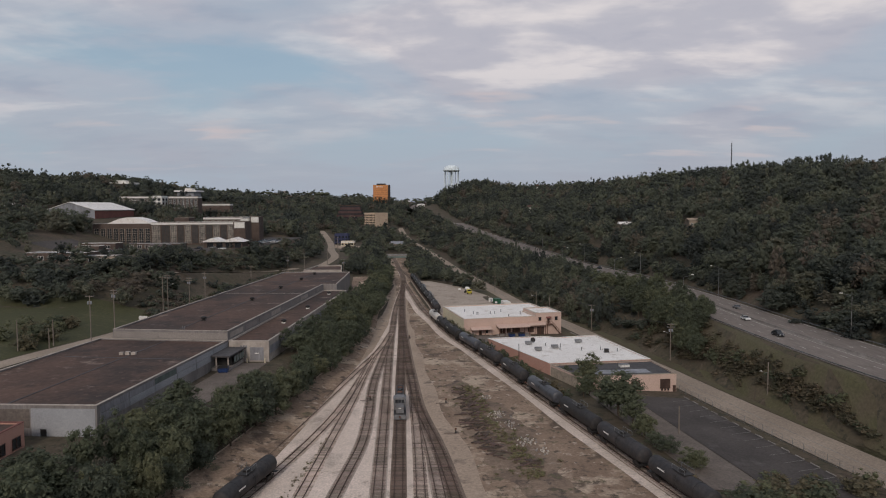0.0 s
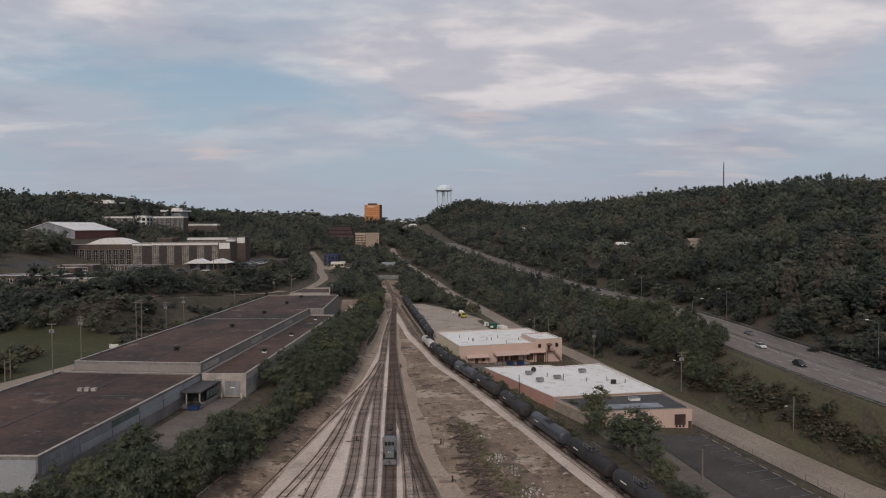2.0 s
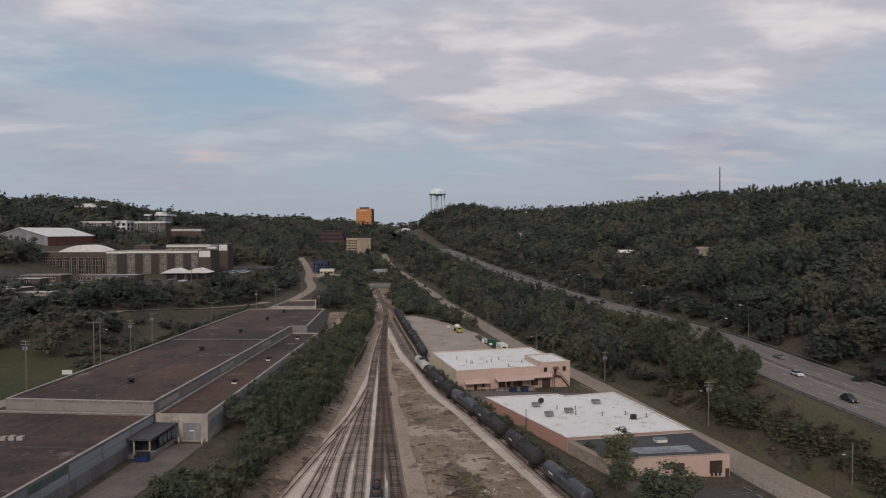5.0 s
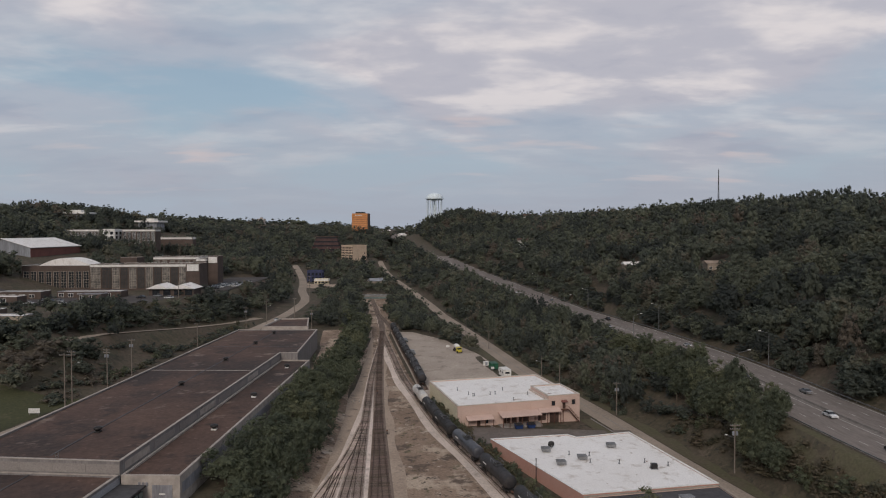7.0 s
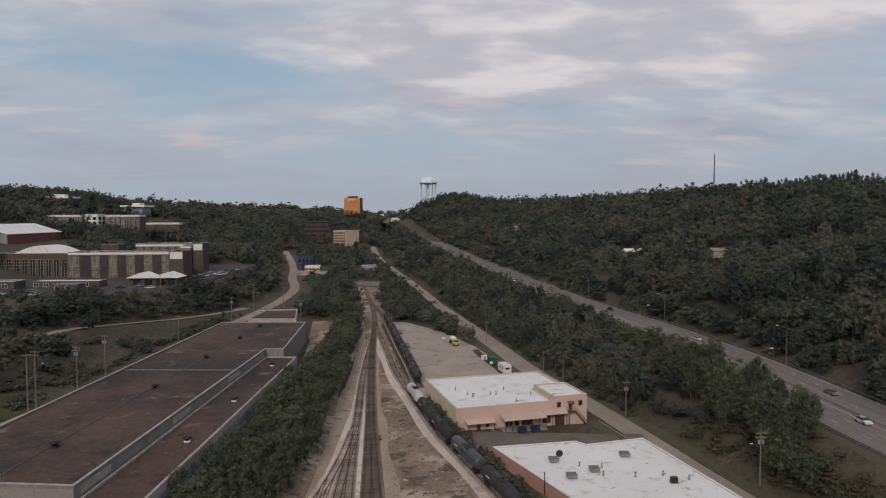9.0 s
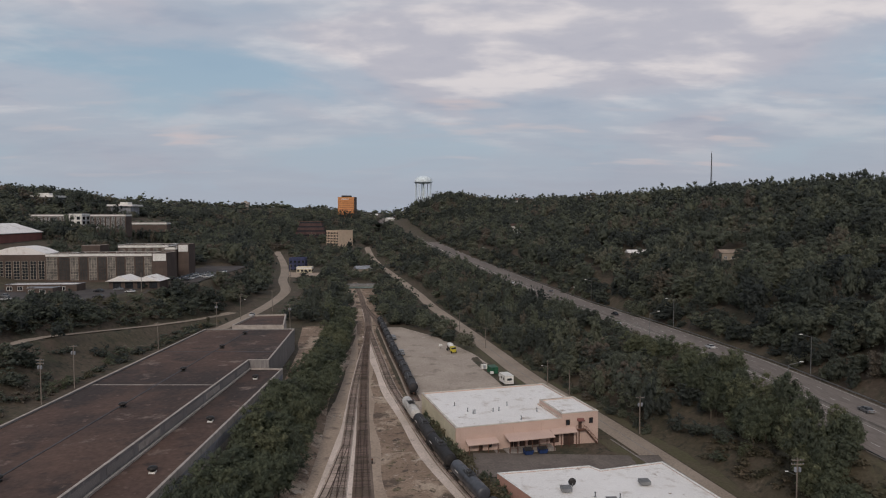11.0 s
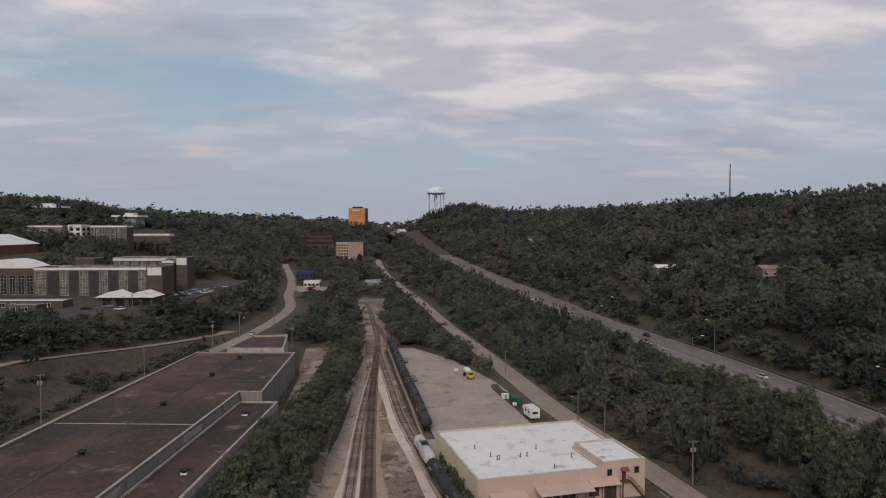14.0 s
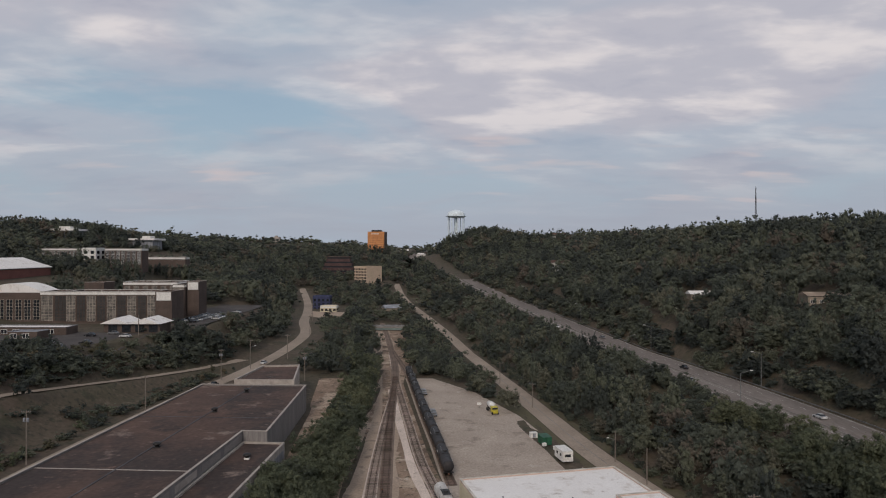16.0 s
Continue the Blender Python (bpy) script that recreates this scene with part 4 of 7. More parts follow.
def block(parent, outline, z0, z1, wall, roof, parapet=0.5, thick=0.45, coping=None, name="wall", label="", roof_label=""):
    """A storey of a building: wall with a standing parapet, its coping, and the roof between."""
    o = ccw(list(outline))
    i = inset(o, thick)
    n = len(o)
    s = Shape()
    s.v = [(*p, z0) for p in o] + [(*p, z1) for p in o] + [(*p, z1) for p in i] + [(*p, z1 - parapet - 0.3) for p in i]
    for k in range(n):
        j = (k + 1) % n
        s.f += [(k, j, n + j, n + k), (n + k, n + j, 2 * n + j, 2 * n + k), (2 * n + k, 2 * n + j, 3 * n + j, 3 * n + k)]
    w = part(name, s, wall, parent, label)
    part("roof", Shape().prism(inset(o, thick - 0.03), z1 - parapet - 0.3, z1 - parapet), roof, parent, roof_label)
    if coping:
        c = Shape()
        a, b = inset(o, -0.06), inset(o, thick + 0.06)
        c.v = [(*p, z) for z in (z1 + 0.003, z1 + 0.12) for q in (a, b) for p in q]
        for k in range(n):
            j = (k + 1) % n
            c.f += [(2 * n + k, 2 * n + j, 3 * n + j, 3 * n + k), (k, j, 2 * n + j, 2 * n + k), (n + j, n + k, 3 * n + k, 3 * n + j), (j, k, n + k, n + j)]
        part("coping", c, coping, parent)
    return w


def on_wall(parent, a, b, u0, u1, z0, z1, material, name, depth=0.08, label="", out=None):
    """A panel, door or window set on the wall that runs from a to b (outside on the right of the way), proud by depth."""
    a, b = Vector(a), Vector(b)
    w = (b - a).normalized()
    n = Vector((w.y, -w.x)) * depth
    p, q = a + w * u0, a + w * u1
    k = n * 0.15
    return part(name, Shape().prism(ccw([tuple(p - k), tuple(q - k), tuple(q + n), tuple(p + n)]), z0, z1), material, parent, label)


def window(parent, a, b, u0, u1, z0, z1, panes=1, frame_mat=None, rows=1, pane=None):
    """A window: frame bars round glass panes that lie behind them."""
    f = on_wall(parent, a, b, u0, u1, z0, z1, pane or GLASS, "window", 0.05)
    a, b = Vector(a), Vector(b)
    w = (b - a).normalized()
    n = Vector((w.y, -w.x))
    s = Shape()
    t = min(0.12, (u1 - u0) * 0.12)

    def bar(p0, p1, h0, h1):
        p, q = a + w * p0, a + w * p1
        s.prism(ccw([tuple(p + n * 0.052), tuple(q + n * 0.052), tuple(q + n * 0.14), tuple(p + n * 0.14)]), h0, h1)

    bar(u0 - t, u1 + t, z0 - t, z0)
    bar(u0 - t, u1 + t, z1, z1 + t)
    for k in range(panes + 1):
        c = u0 + (u1 - u0) * k / panes
        bar(c - t / 2, c + t / 2, z0, z1)
    for k in range(1, rows):
        c = z0 + (z1 - z0) * k / rows
        bar(u0, u1, c - t / 2, c + t / 2)
    part("window_frame", s, frame_mat or WHITE, f)
    return f


def roof_vent(kind, x, y, z, mat_, label):
    t = thing("roof_vent", pose(x, y, z), label, "roof vent", "roof vents")
    q = 0.22 if kind == "pipe" else 0.6
    part("curb", Shape().box(-q, q, -q, q, -0.02, 0.12 if kind == "pipe" else 0.35), mat_, t)
    if kind == "fan":
        part("hood", Shape().lathe([(0.5, 0.35), (0.55, 0.75), (0.95, 0.8), (1.0, 1.0), (0.75, 1.3), (0.2, 1.42)], n=12), DARK_STEEL, t, smooth=True)
    elif kind == "box":
        part("housing", Shape().prism([(-1.1, -1.1), (1.1, -1.1), (1.1, 1.1), (-1.1, 1.1)], 0.35, 1.0), mat_, t)
        for k in range(5):
            part("louvre", Shape().box(-1.16, 1.16, -0.95 + 0.45 * k, -0.72 + 0.45 * k, 1.0, 1.06), STEEL, t)
    else:
        part("pipe", Shape().tube((0, 0, 0.1), (0, 0, 0.9), 0.12), mat_, t)
        part("cap", Shape().lathe([(0.1, 0.9), (0.2, 0.94), (0.15, 1.06), (0.05, 1.1)], n=10), DARK_STEEL, t)
    return t


# ---- the long warehouse west of the tracks ----
wh = thing("long_warehouse", pose(0, 0, 0), "long low warehouse with brown gravel roofs and beige fascias", "warehouse")
LOW = [(-67, 131), (-62.3, 194.4), (-100.9, 198.9), (-107.5, 133)]
HIGH = [(-62.2, 194.8), (-56, 313.2), (-49.6, 312.8), (-51.7, 372), (-88.2, 373.6), (-97.3, 199.1)]
SIDE = [(-61.9, 194.6), (-50.2, 193.9), (-45.0, 312.2), (-55.8, 312.9)]
block(wh, LOW, 4, 13.1, SIDING, BROWN_ROOF, 0.35, coping=FASCIA, roof_label="brown gravel roof with a dark seam")
block(wh, HIGH, 5, 15.7, SIDING, BROWN_ROOF, 0.4, coping=FASCIA, roof_label="dark brown gravel roof, stained and patched")
block(wh, SIDE, 4, 13.0, FASCIA, BROWN_ROOF, 0.35, coping=FASCIA)
block(wh, [(-78.5, 378), (-57.0, 377.2), (-61.9, 408.8), (-76.0, 406.8)], 5, 16.4, FASCIA, BROWN_ROOF, 0.6, coping=FASCIA)
part("link_wall", Shape().prism(ccw([(-84, 373.8), (-55, 372.4), (-57.6, 376.9), (-80, 377.8)]), 5, 14.4), SIDING, wh)
for k in range(5):
    on_wall(wh, HIGH[5], HIGH[0], 0.3 + 7 * k, 7.2 + 7 * k, 13.3, 15.1, PANEL_GREY, "wall_panel", 0.06)
for k in range(9):
    on_wall(wh, HIGH[0], HIGH[1], 2 + 13 * k, 12.5 + 13 * k, 13.5, 15.0, PANEL_GREY if k % 3 else FASCIA, "wall_panel", 0.07)
for k in range(6):
    a = 1.0 + 10.6 * k
    on_wall(wh, LOW[0], LOW[1], a, a + 10.3, 11.3, 12.6, GREEN_GLASS if k == 2 else PANEL_LIGHT if k > 2 else BLUE_GREY, "glazing_band", 0.06)
    on_wall(wh, LOW[0], LOW[1], a, a + 10.3, 9.7, 11.2, PANEL_LIGHT if k > 0 else BLUE_GREY, "wall_panel", 0.16)
for k in range(11):
    on_wall(wh, SIDE[1], SIDE[2], 1 + 10.6 * k, 11.4 + 10.6 * k, 9.2, 11.4, BLUE_GREY, "wall_panel", 0.06)
for k in range(3):
    on_wall(wh, LOW[3], LOW[0], 0.3 + 9 * k, 9.1 + 9 * k, 8.6, 12.3, BROWN_PANEL, "wall_panel", 0.06)
on_wall(wh, LOW[3], LOW[0], 27.4, 40.2, 6.6, 12.5, PANEL_LIGHT, "wall_panel", 0.05, "pale blue-grey metal wall panel")
on_wall(wh, LOW[3], LOW[0], 29.2, 30.4, 7.0, 8.4, DARK_STEEL, "wall_vent", 0.12)
door = on_wall(wh, SIDE[0], SIDE[1], 6.2, 10.2, 7.4, 11.2, BLUE_GREY, "garage_door", 0.1, "grey roller garage door")
on_wall(door, SIDE[0], SIDE[1], 7.6, 8.8, 9.3, 9.6, WHITE, "sign_plate", 0.16)
for k in range(3):
    on_wall(wh, SIDE[0], SIDE[1], 3.4 + 0.75 * k, 3.9 + 0.75 * k, 10.9, 11.7, BLUE_GREY, "number_bar", 0.09)
for x in (5.6, 10.8):
    p = Vector(SIDE[0]).lerp(Vector(SIDE[1]), x / 11.7)
    part("bollard", Shape().tube((p.x, p.y - 1.2, 6.9), (p.x, p.y - 1.2, 8.3), 0.18), CREAM, wh)
for m, (p, q) in enumerate([((-98.5, 176), (-65.5, 172)), ((-93, 285), (-58, 283)), ((-90.6, 330), (-50.5, 328))]):
    z = 12.75 if m == 0 else 15.3
    d = (Vector(q) - Vector(p)).normalized() * 1.0
    e = Vector((-d.y, d.x)) * 0.2
    part("roof_joint", Shape().prism(ccw([tuple(Vector(p) - e), tuple(Vector(q) - e), tuple(Vector(q) + e), tuple(Vector(p) + e)]), z + 0.004, z + 0.07), DARK_ROOF if m != 1 else FASCIA, wh)
for (p, q), z in (((-86, 133), (-80.5, 198)), 12.75), ((((-78.5, 200)), (-70, 372)), 15.3):
    e = Vector((0.22, 0))
    part("roof_joint", Shape().prism(ccw([tuple(Vector(p) - e), tuple(Vector(q) - e), tuple(Vector(q) + e), tuple(Vector(p) + e)]), z + 0.006, z + 0.09), DARK_ROOF, wh)
for k, y in enumerate((216, 262, 300, 335, 362)):
    roof_vent("fan", -78 + 0.05 * (y - 200) + 0.6, y, 15.3, DARK_STEEL, "dark mushroom exhaust fan on the brown roof")
for x, y in ((-53.5, 226), (-52, 258), (-51, 300)):
    roof_vent("fan", x, y, 12.65, WHITE, "dark-hooded vent on a white curb on the roof")
t = thing("roof_unit", pose(-83, 178, 12.75), "pale roof ventilation unit with ducts", "roof unit")
for k in range(3):
    part("duct", Shape().box(-2.2 + 1.6 * k, -1.1 + 1.6 * k, -0.5, 0.5, 0, 0.7 + 0.15 * (k % 2)), FASCIA, t)
t = thing("roof_ladder", pose(-76, 197.75, 13.0), "metal ladder between two roof levels", "ladder")
for x in (-0.3, 0.3):
    part("stile", Shape().tube((x, 0, -0.2), (x, 0, 3.8), 0.05), STEEL, t)
for k in range(9):
    part("rung", Shape().tube((-0.3, 0, 0.3 + 0.35 * k), (0.3, 0, 0.3 + 0.35 * k), 0.03, n=6), STEEL, t)

dock = thing("dock_house", pose(0, 0, 0), "flat-roofed loading porch with glazed sides", "loading dock")
DK = [(-65.4, 183.3), (-58.1, 182.6), (-57.3, 193.6), (-64.6, 194.2)]
part("roof", Shape().prism(ccw(inset(DK, -0.4)), 10.9, 11.3), DARK_ROOF, dock)
part("rear_wall", Shape().prism(ccw([(-64.9, 186.3), (-58.4, 185.7), (-57.6, 193.5), (-64.5, 194.1)]), 6, 10.9), DARK_STEEL, dock)
for x, y in ((-65.0, 183.7), (-61.7, 183.3), (-58.4, 183.0)):
    part("post", Shape().box(x - 0.15, x + 0.15, y - 0.15, y + 0.15, 6, 10.9), FASCIA, dock)
for k in range(4):
    on_wall(dock, DK[1], DK[2], 3.6 + 1.9 * k, 5.1 + 1.9 * k, 8.6, 10.4, GREEN_GLASS, "window", 0.12)
part("floor_slab", Shape().prism(ccw(inset(DK, 0.05)), 6.0, 7.9), CONCRETE, dock)
strip("loading_apron", steps((138, -64.5), (183, -60.8), (194, -57)), steps((138, -55), (194, -50)), 140, 193.6, 4, 0.12, WORN_PAVING, "dusty tan loading apron beside the warehouse", "apron", across=3)


def dumpster(x, y, z, rz, mat_, label, sx=1.0):
    t = thing("dumpster", pose(x, y, z, 0, 0, rz), label, "dumpster", "dumpsters")
    s = Shape()
    s.v = [(-0.95 * sx, -0.7, 0.15), (0.95 * sx, -0.7, 0.15), (0.95 * sx, 0.7, 0.15), (-0.95 * sx, 0.7, 0.15), (-1.05 * sx, -0.95, 1.35), (1.05 * sx, -0.95, 1.35), (1.05 * sx, 0.85, 1.6), (-1.05 * sx, 0.85, 1.6)]
    s.f = [(0, 3, 2, 1), (0, 1, 5, 4), (1, 2, 6, 5), (2, 3, 7, 6), (3, 0, 4, 7), (4, 5, 6, 7)]
    part("body", s, mat_, t)
    for k in (-1, 1):
        part("lid", Shape().prism([(0.04 + min(0, k) * 1.04 * sx, -0.98), (max(0, k) * 1.04 * sx - 0.04, -0.98), (max(0, k) * 1.04 * sx - 0.04, 0.88), (0.04 + min(0, k) * 1.04 * sx, 0.88)], 1.3, [1.42, 1.42, 1.68, 1.68]), DARK_STEEL, t)
        part("fork_pocket", Shape().box(k * 1.04 * sx - 0.1, k * 1.04 * sx + 0.1, -0.6, 0.5, 0.75, 0.95), mat_, t)
    for k in (-0.7, 0.7):
        part("skid", Shape().box(k * sx - 0.1, k * sx + 0.1, -0.65, 0.65, 0, 0.15), DARK_STEEL, t)
    return t


dumpster(-59.2, 181.2, 7.12, 5, BLUE_STEEL, "blue steel dumpster beside a loading porch", 1.3)

annex = thing("brick_annex", pose(0, 0, 0), "small salmon-coloured building with a dark flat roof", "building")
BX = [(-104, 108), (-78.5, 108), (-78, 126), (-104, 126.5)]
block(annex, BX, 4, 11.6, SALMON, BROWN_ROOF, 0.3, coping=RED_BRICK)
for k in range(4):
    window(annex, BX[1], BX[2], 2 + 4.2 * k, 4.2 + 4.2 * k, 7.5, 9.4, 2, BROWN_DOOR)
    window(annex, BX[0], BX[1], 3 + 5.6 * k, 5.6 + 5.6 * k, 7.5, 9.4, 2, BROWN_DOOR)

# ---- white-roofed warehouse with loading canopies ----
A = thing("pink_warehouse", pose(8.0, 269.5, 0, 0, 0, 13.4), "pink and cream warehouse with white membrane roof", "warehouse")
AM = [(0, 0), (30.5, 0), (30.5, 14.8), (41.6, 14.8), (41.4, 36.6), (0, 36.6)]
AR = [(30.5, 0), (41.6, 0), (41.6, 15), (30.5, 15)]
block(A, AM, -2.5, 6.3, PINK, WHITE_ROOF, 0.3, coping=TRIM, roof_label="dirty white membrane roof")
block(A, AR, -2.6, 7.5, PINK, WHITE_ROOF, 0.25, coping=TRIM)
for k in range(7):
    on_wall(A, (0, 36.6), (0, 0), 0.3 + 5.15 * k, 5.3 + 5.15 * k, -1.5, 5.9, CREAM, "cream_wall_panel", 0.07)
for k, u in enumerate((9, 17, 30)):
    on_wall(A, (0, 36.6), (0, 0), u, u + 1.2, -0.6, 1.7, BROWN_DOOR, "side_door", 0.12)
E1, E2 = (0, 0), (30.5, 0)
for u0, u1, zt in ((15.2, 17.4, 1.9), (18.0, 19.6, 2.2), (20.4, 23.6, 2.1), (27.0, 29.6, 1.9)):
    on_wall(A, E1, E2, u0, u1, -0.2, zt, BROWN_DOOR, "dock_door", 0.1)
on_wall(A, (30.5, 0), (41.6, 0), 0.5, 3.6, -1.4, 1.9, BROWN_DOOR, "dock_door", 0.1)
on_wall(A, E1, E2, 6.3, 7.4, -0.3, 1.9, BROWN_DOOR, "dock_door", 0.1)
on_wall(A, E1, E2, 9.0, 10.0, 0.3, 2.0, GLASS, "dock_window", 0.1)
for u in (1.2, 8.3):
    window(A, (30.5, 0), (41.6, 0), u, u + 1.1, 4.4, 5.7, 1, BROWN_DOOR)
on_wall(A, (30.5, 0), (41.6, 0), 5.0, 6.0, 3.1, 5.2, BROWN_DOOR, "upper_door", 0.1)
part("awning", Shape().prism([(35.1, -1.1), (37.0, -1.1), (37.0, 0), (35.1, 0)], 5.3, [5.4, 5.4, 5.9, 5.9]), RED_BRICK, A)
for name, x0, x1, d, z in (("canopy", 13.4, 26.6, 4.2, 2.9), ("canopy", 26.8, 34.2, 2.3, 3.0), ("canopy", 2.6, 11.2, 2.6, 2.3)):
    c = part(name, Shape().prism([(x0, -d), (x1, -d), (x1, -0.02), (x0, -0.02)], z - 0.2, [z, z, z + 0.75, z + 0.75]), PINK, A, "sloping pink metal loading canopy")
    for k in range(int((x1 - x0) / 2.2) + 1):
        x = x0 + 0.3 + k * (x1 - x0 - 0.6) / max(1, int((x1 - x0) / 2.2))
        part("canopy_post", Shape().box(x - 0.08, x + 0.08, -d + 0.1, -d + 0.26, -1.6, z - 0.19), RUST, c)
part("dock_platform", Shape().box(13.2, 26.8, -3.9, -0.02, -2.2, -0.25), CONCRETE, A)
part("dock_platform", Shape().box(2.4, 11.4, -3.3, -0.02, -2.2, -0.45), CONCRETE, A)
for k in range(5):
    part("dock_rail", Shape().tube((13.6 + 2.6 * k, -3.8, -0.25), (13.6 + 2.6 * k, -3.8, 0.75), 0.05), RUST, A)
part("dock_rail", Shape().tube((13.6, -3.8, 0.72), (24.0, -3.8, 0.72), 0.05), RUST, A)
st = part("outside_stair", Shape().box(34.9, 37.2, -1.5, -0.03, 2.85, 3.0), RUST, A, "rusty steel outside stair")
for k in range(14):
    part("step", Shape().box(37.2 + 0.27 * k, 37.5 + 0.27 * k, -1.4, -0.1, 2.75 - 0.31 * k, 2.83 - 0.31 * k), RUST, st)
for s_ in (-1.42, -0.08):
    part("handrail", Shape().tube((37.2, s_, 3.9), (41.0, s_, -0.4), 0.05), RUST, st)
    part("handrail", Shape().tube((34.9, s_, 3.9), (37.2, s_, 3.9), 0.05), RUST, st)
    for k in range(5):
        part("baluster", Shape().tube((35 + 1.4 * k, s_, 3.9 - max(0, 35 + 1.4 * k - 37.2) * 1.13), (35 + 1.4 * k, s_, 2.9 - max(0, 35 + 1.4 * k - 37.2) * 1.13), 0.035, n=6), RUST, st)
part("stair_landing_post", Shape().box(35.0, 35.2, -1.4, -1.2, -2.2, 2.85), RUST, st)
for x in (16.2, 24.4, 1.2):
    part("downpipe", Shape().tube((x, -0.1, -1.6), (x, -0.1, 5.6), 0.07), PINK, A)
AM4 = A.matrix_world
for lx, ly, kd in ((6, 21, "pipe"), (8, 14.5, "pipe"), (8.8, 12, "pipe"), (9.4, 12.2, "pipe"), (15, 12.5, "pipe"), (16.8, 12.6, "pipe"), (21, 17, "pipe"), (19.8, 3.2, "pipe"), (27, 9, "pipe")):
    p = AM4 @ Vector((lx, ly, 0))
    roof_vent(kd, p.x, p.y, 6.0, STEEL, "small grey vent pipe on a white roof")
p = AM4 @ Vector((18.2, -5.4, 0))
dumpster(p.x, p.y, gz(p.x, p.y) + 0.13, 14, BLUE_STEEL, "blue steel dumpster at a loading dock", 1.15)
p = AM4 @ Vector((22.4, -5.2, 0))
dumpster(p.x, p.y, gz(p.x, p.y) + 0.13, 10, BLUE_STEEL, "blue steel dumpster at a loading dock", 1.15)

# ---- salmon warehouse with a white and a dark roof ----
B = thing("salmon_warehouse", pose(0, 0, 0), "salmon-painted warehouse with white and dark flat roofs", "warehouse")
BW = [(16.0, 246.6), (32.3, 206.6), (64.8, 212.0), (56.3, 251.6), (40.2, 247.3), (38.2, 250.0)]
BD = [(32.4, 206.3), (38.2, 191.6), (66.9, 194.6), (64.8, 211.7)]
block(B, BW, -4, 3.1, SALMON, WHITE_ROOF, 0.12, coping=WHITE, roof_label="white membrane roof with patches")
block(B, BD, -4, 2.8, PINK, DARK_ROOF, 0.25, coping=TAN, roof_label="dark grey membrane roof")
on_wall(B, BD[0], BD[1], 0.4, 15.5, -3.4, 2.3, TAN, "wall_panel", 0.06)
d1 = on_wall(B, BD[1], BD[2], 24.0, 27.0, -1.4, 1.4, BROWN_DOOR, "loading_door", 0.12, "brown roll-up loading door")
d2 = on_wall(B, BD[1], BD[2], 15.5, 18.0, -1.4, 1.2, BROWN_DOOR, "loading_door", 0.12)
for k in range(3):
    on_wall(d1, BD[1], BD[2], 24.3 + 0.95 * k, 24.7 + 0.95 * k, -1.95, -1.45, DARK_STEEL, "dock_bumper", 0.3)
on_wall(B, BD[1], BD[2], 27.8, 28.7, -2.6, -0.5, BROWN_DOOR, "side_door", 0.1)
part("roof_patch", Shape().prism(ccw([(41.5, 195.2), (60.5, 197.2), (60.0, 201.6), (41.0, 199.6)]), 2.552, 2.57), SHED_GREY, B, "faded grey patch of roofing")
t = thing("roof_unit", pose(54.5, 204.6, 2.55, 0, 0, 8), "low white roof unit on a dark roof", "roof unit")
part("box", Shape().box(-1.4, 1.4, -0.9, 0.9, 0, 0.7), WHITE, t)
part("lid", Shape().box(-1.5, 1.5, -1.0, 1.0, 0.7, 0.8), STEEL, t)
for x, y in ((29.5, 236), (31.5, 226), (37.6, 229.6), (47.5, 238.8)):
    roof_vent("box", x, y, 2.98, STEEL, "square louvred roof fan on a white roof")
for x, y in ((35, 233), (40, 232), (46, 226), (52.5, 226.5), (57.5, 224), (39, 227.0)):
    roof_vent("pipe", x, y, 2.98, STEEL, "grey vent pipe on a white roof")
t = thing("roof_dish", pose(31.4, 238.2, 2.98), "black dish on a roof mount", "dish")
part("mount", Shape().tube((0, 0, 0), (0, 0, 0.9), 0.08), STEEL, t)
part("dish", Shape().lathe([(0.05, 0), (0.5, 0.08), (0.85, 0.3), (0.87, 0.34), (0.5, 0.13), (0.05, 0.06)], axis="y", at=(0, 0, 1.1), n=14), DARK_STEEL, t)
t = thing("roof_hatch", pose(53.5, 222.5, 2.98), "black box unit on a white roof", "roof unit")
part("box", Shape().box(-0.7, 0.7, -0.6, 0.6, 0, 1.2), DARK_STEEL, t)
part("base", Shape().box(-0.9, 0.9, -0.8, 0.8, -0.03, 0.1), STEEL, t)
t = thing("flue_mast", pose(24.6, 222, -2.2), "thin dark mast standing beside a wall", "mast")
part("pole", Shape().tube((0, 0, -1), (0, 0, 8.0), 0.12, 0.1), DARK_STEEL, t)
part("cap", Shape().tube((0, 0, 8.0), (0, 0, 8.15), 0.16), DARK_STEEL, t)

# paved yards round the two warehouses
sheet("dock_yard", [[(x + 0.05 * (y - 250), y, gz(x, y) + 0.14) for x in np.linspace(11.5, 61, 16)] for y in np.linspace(252.5, 269.0, 6)], WORN_PAVING, "worn grey paved yard in front of a loading dock", "yard")
sheet("verge_patch", [[(x, y, gz(x, y) + 0.17) for x in np.linspace(a, b, 4)] for y, a, b in ((262, 52.5, 57.0), (268, 51.0, 56.0), (274, 49.8, 54.6), (281, 48.6, 52.4))], VERGE, "small patch of grass between a warehouse and the road", "verge")
kerb = thing("verge_kerb", pose(0, 0, 0), "low grey concrete kerb round a patch of grass", "kerb", "", "structure")
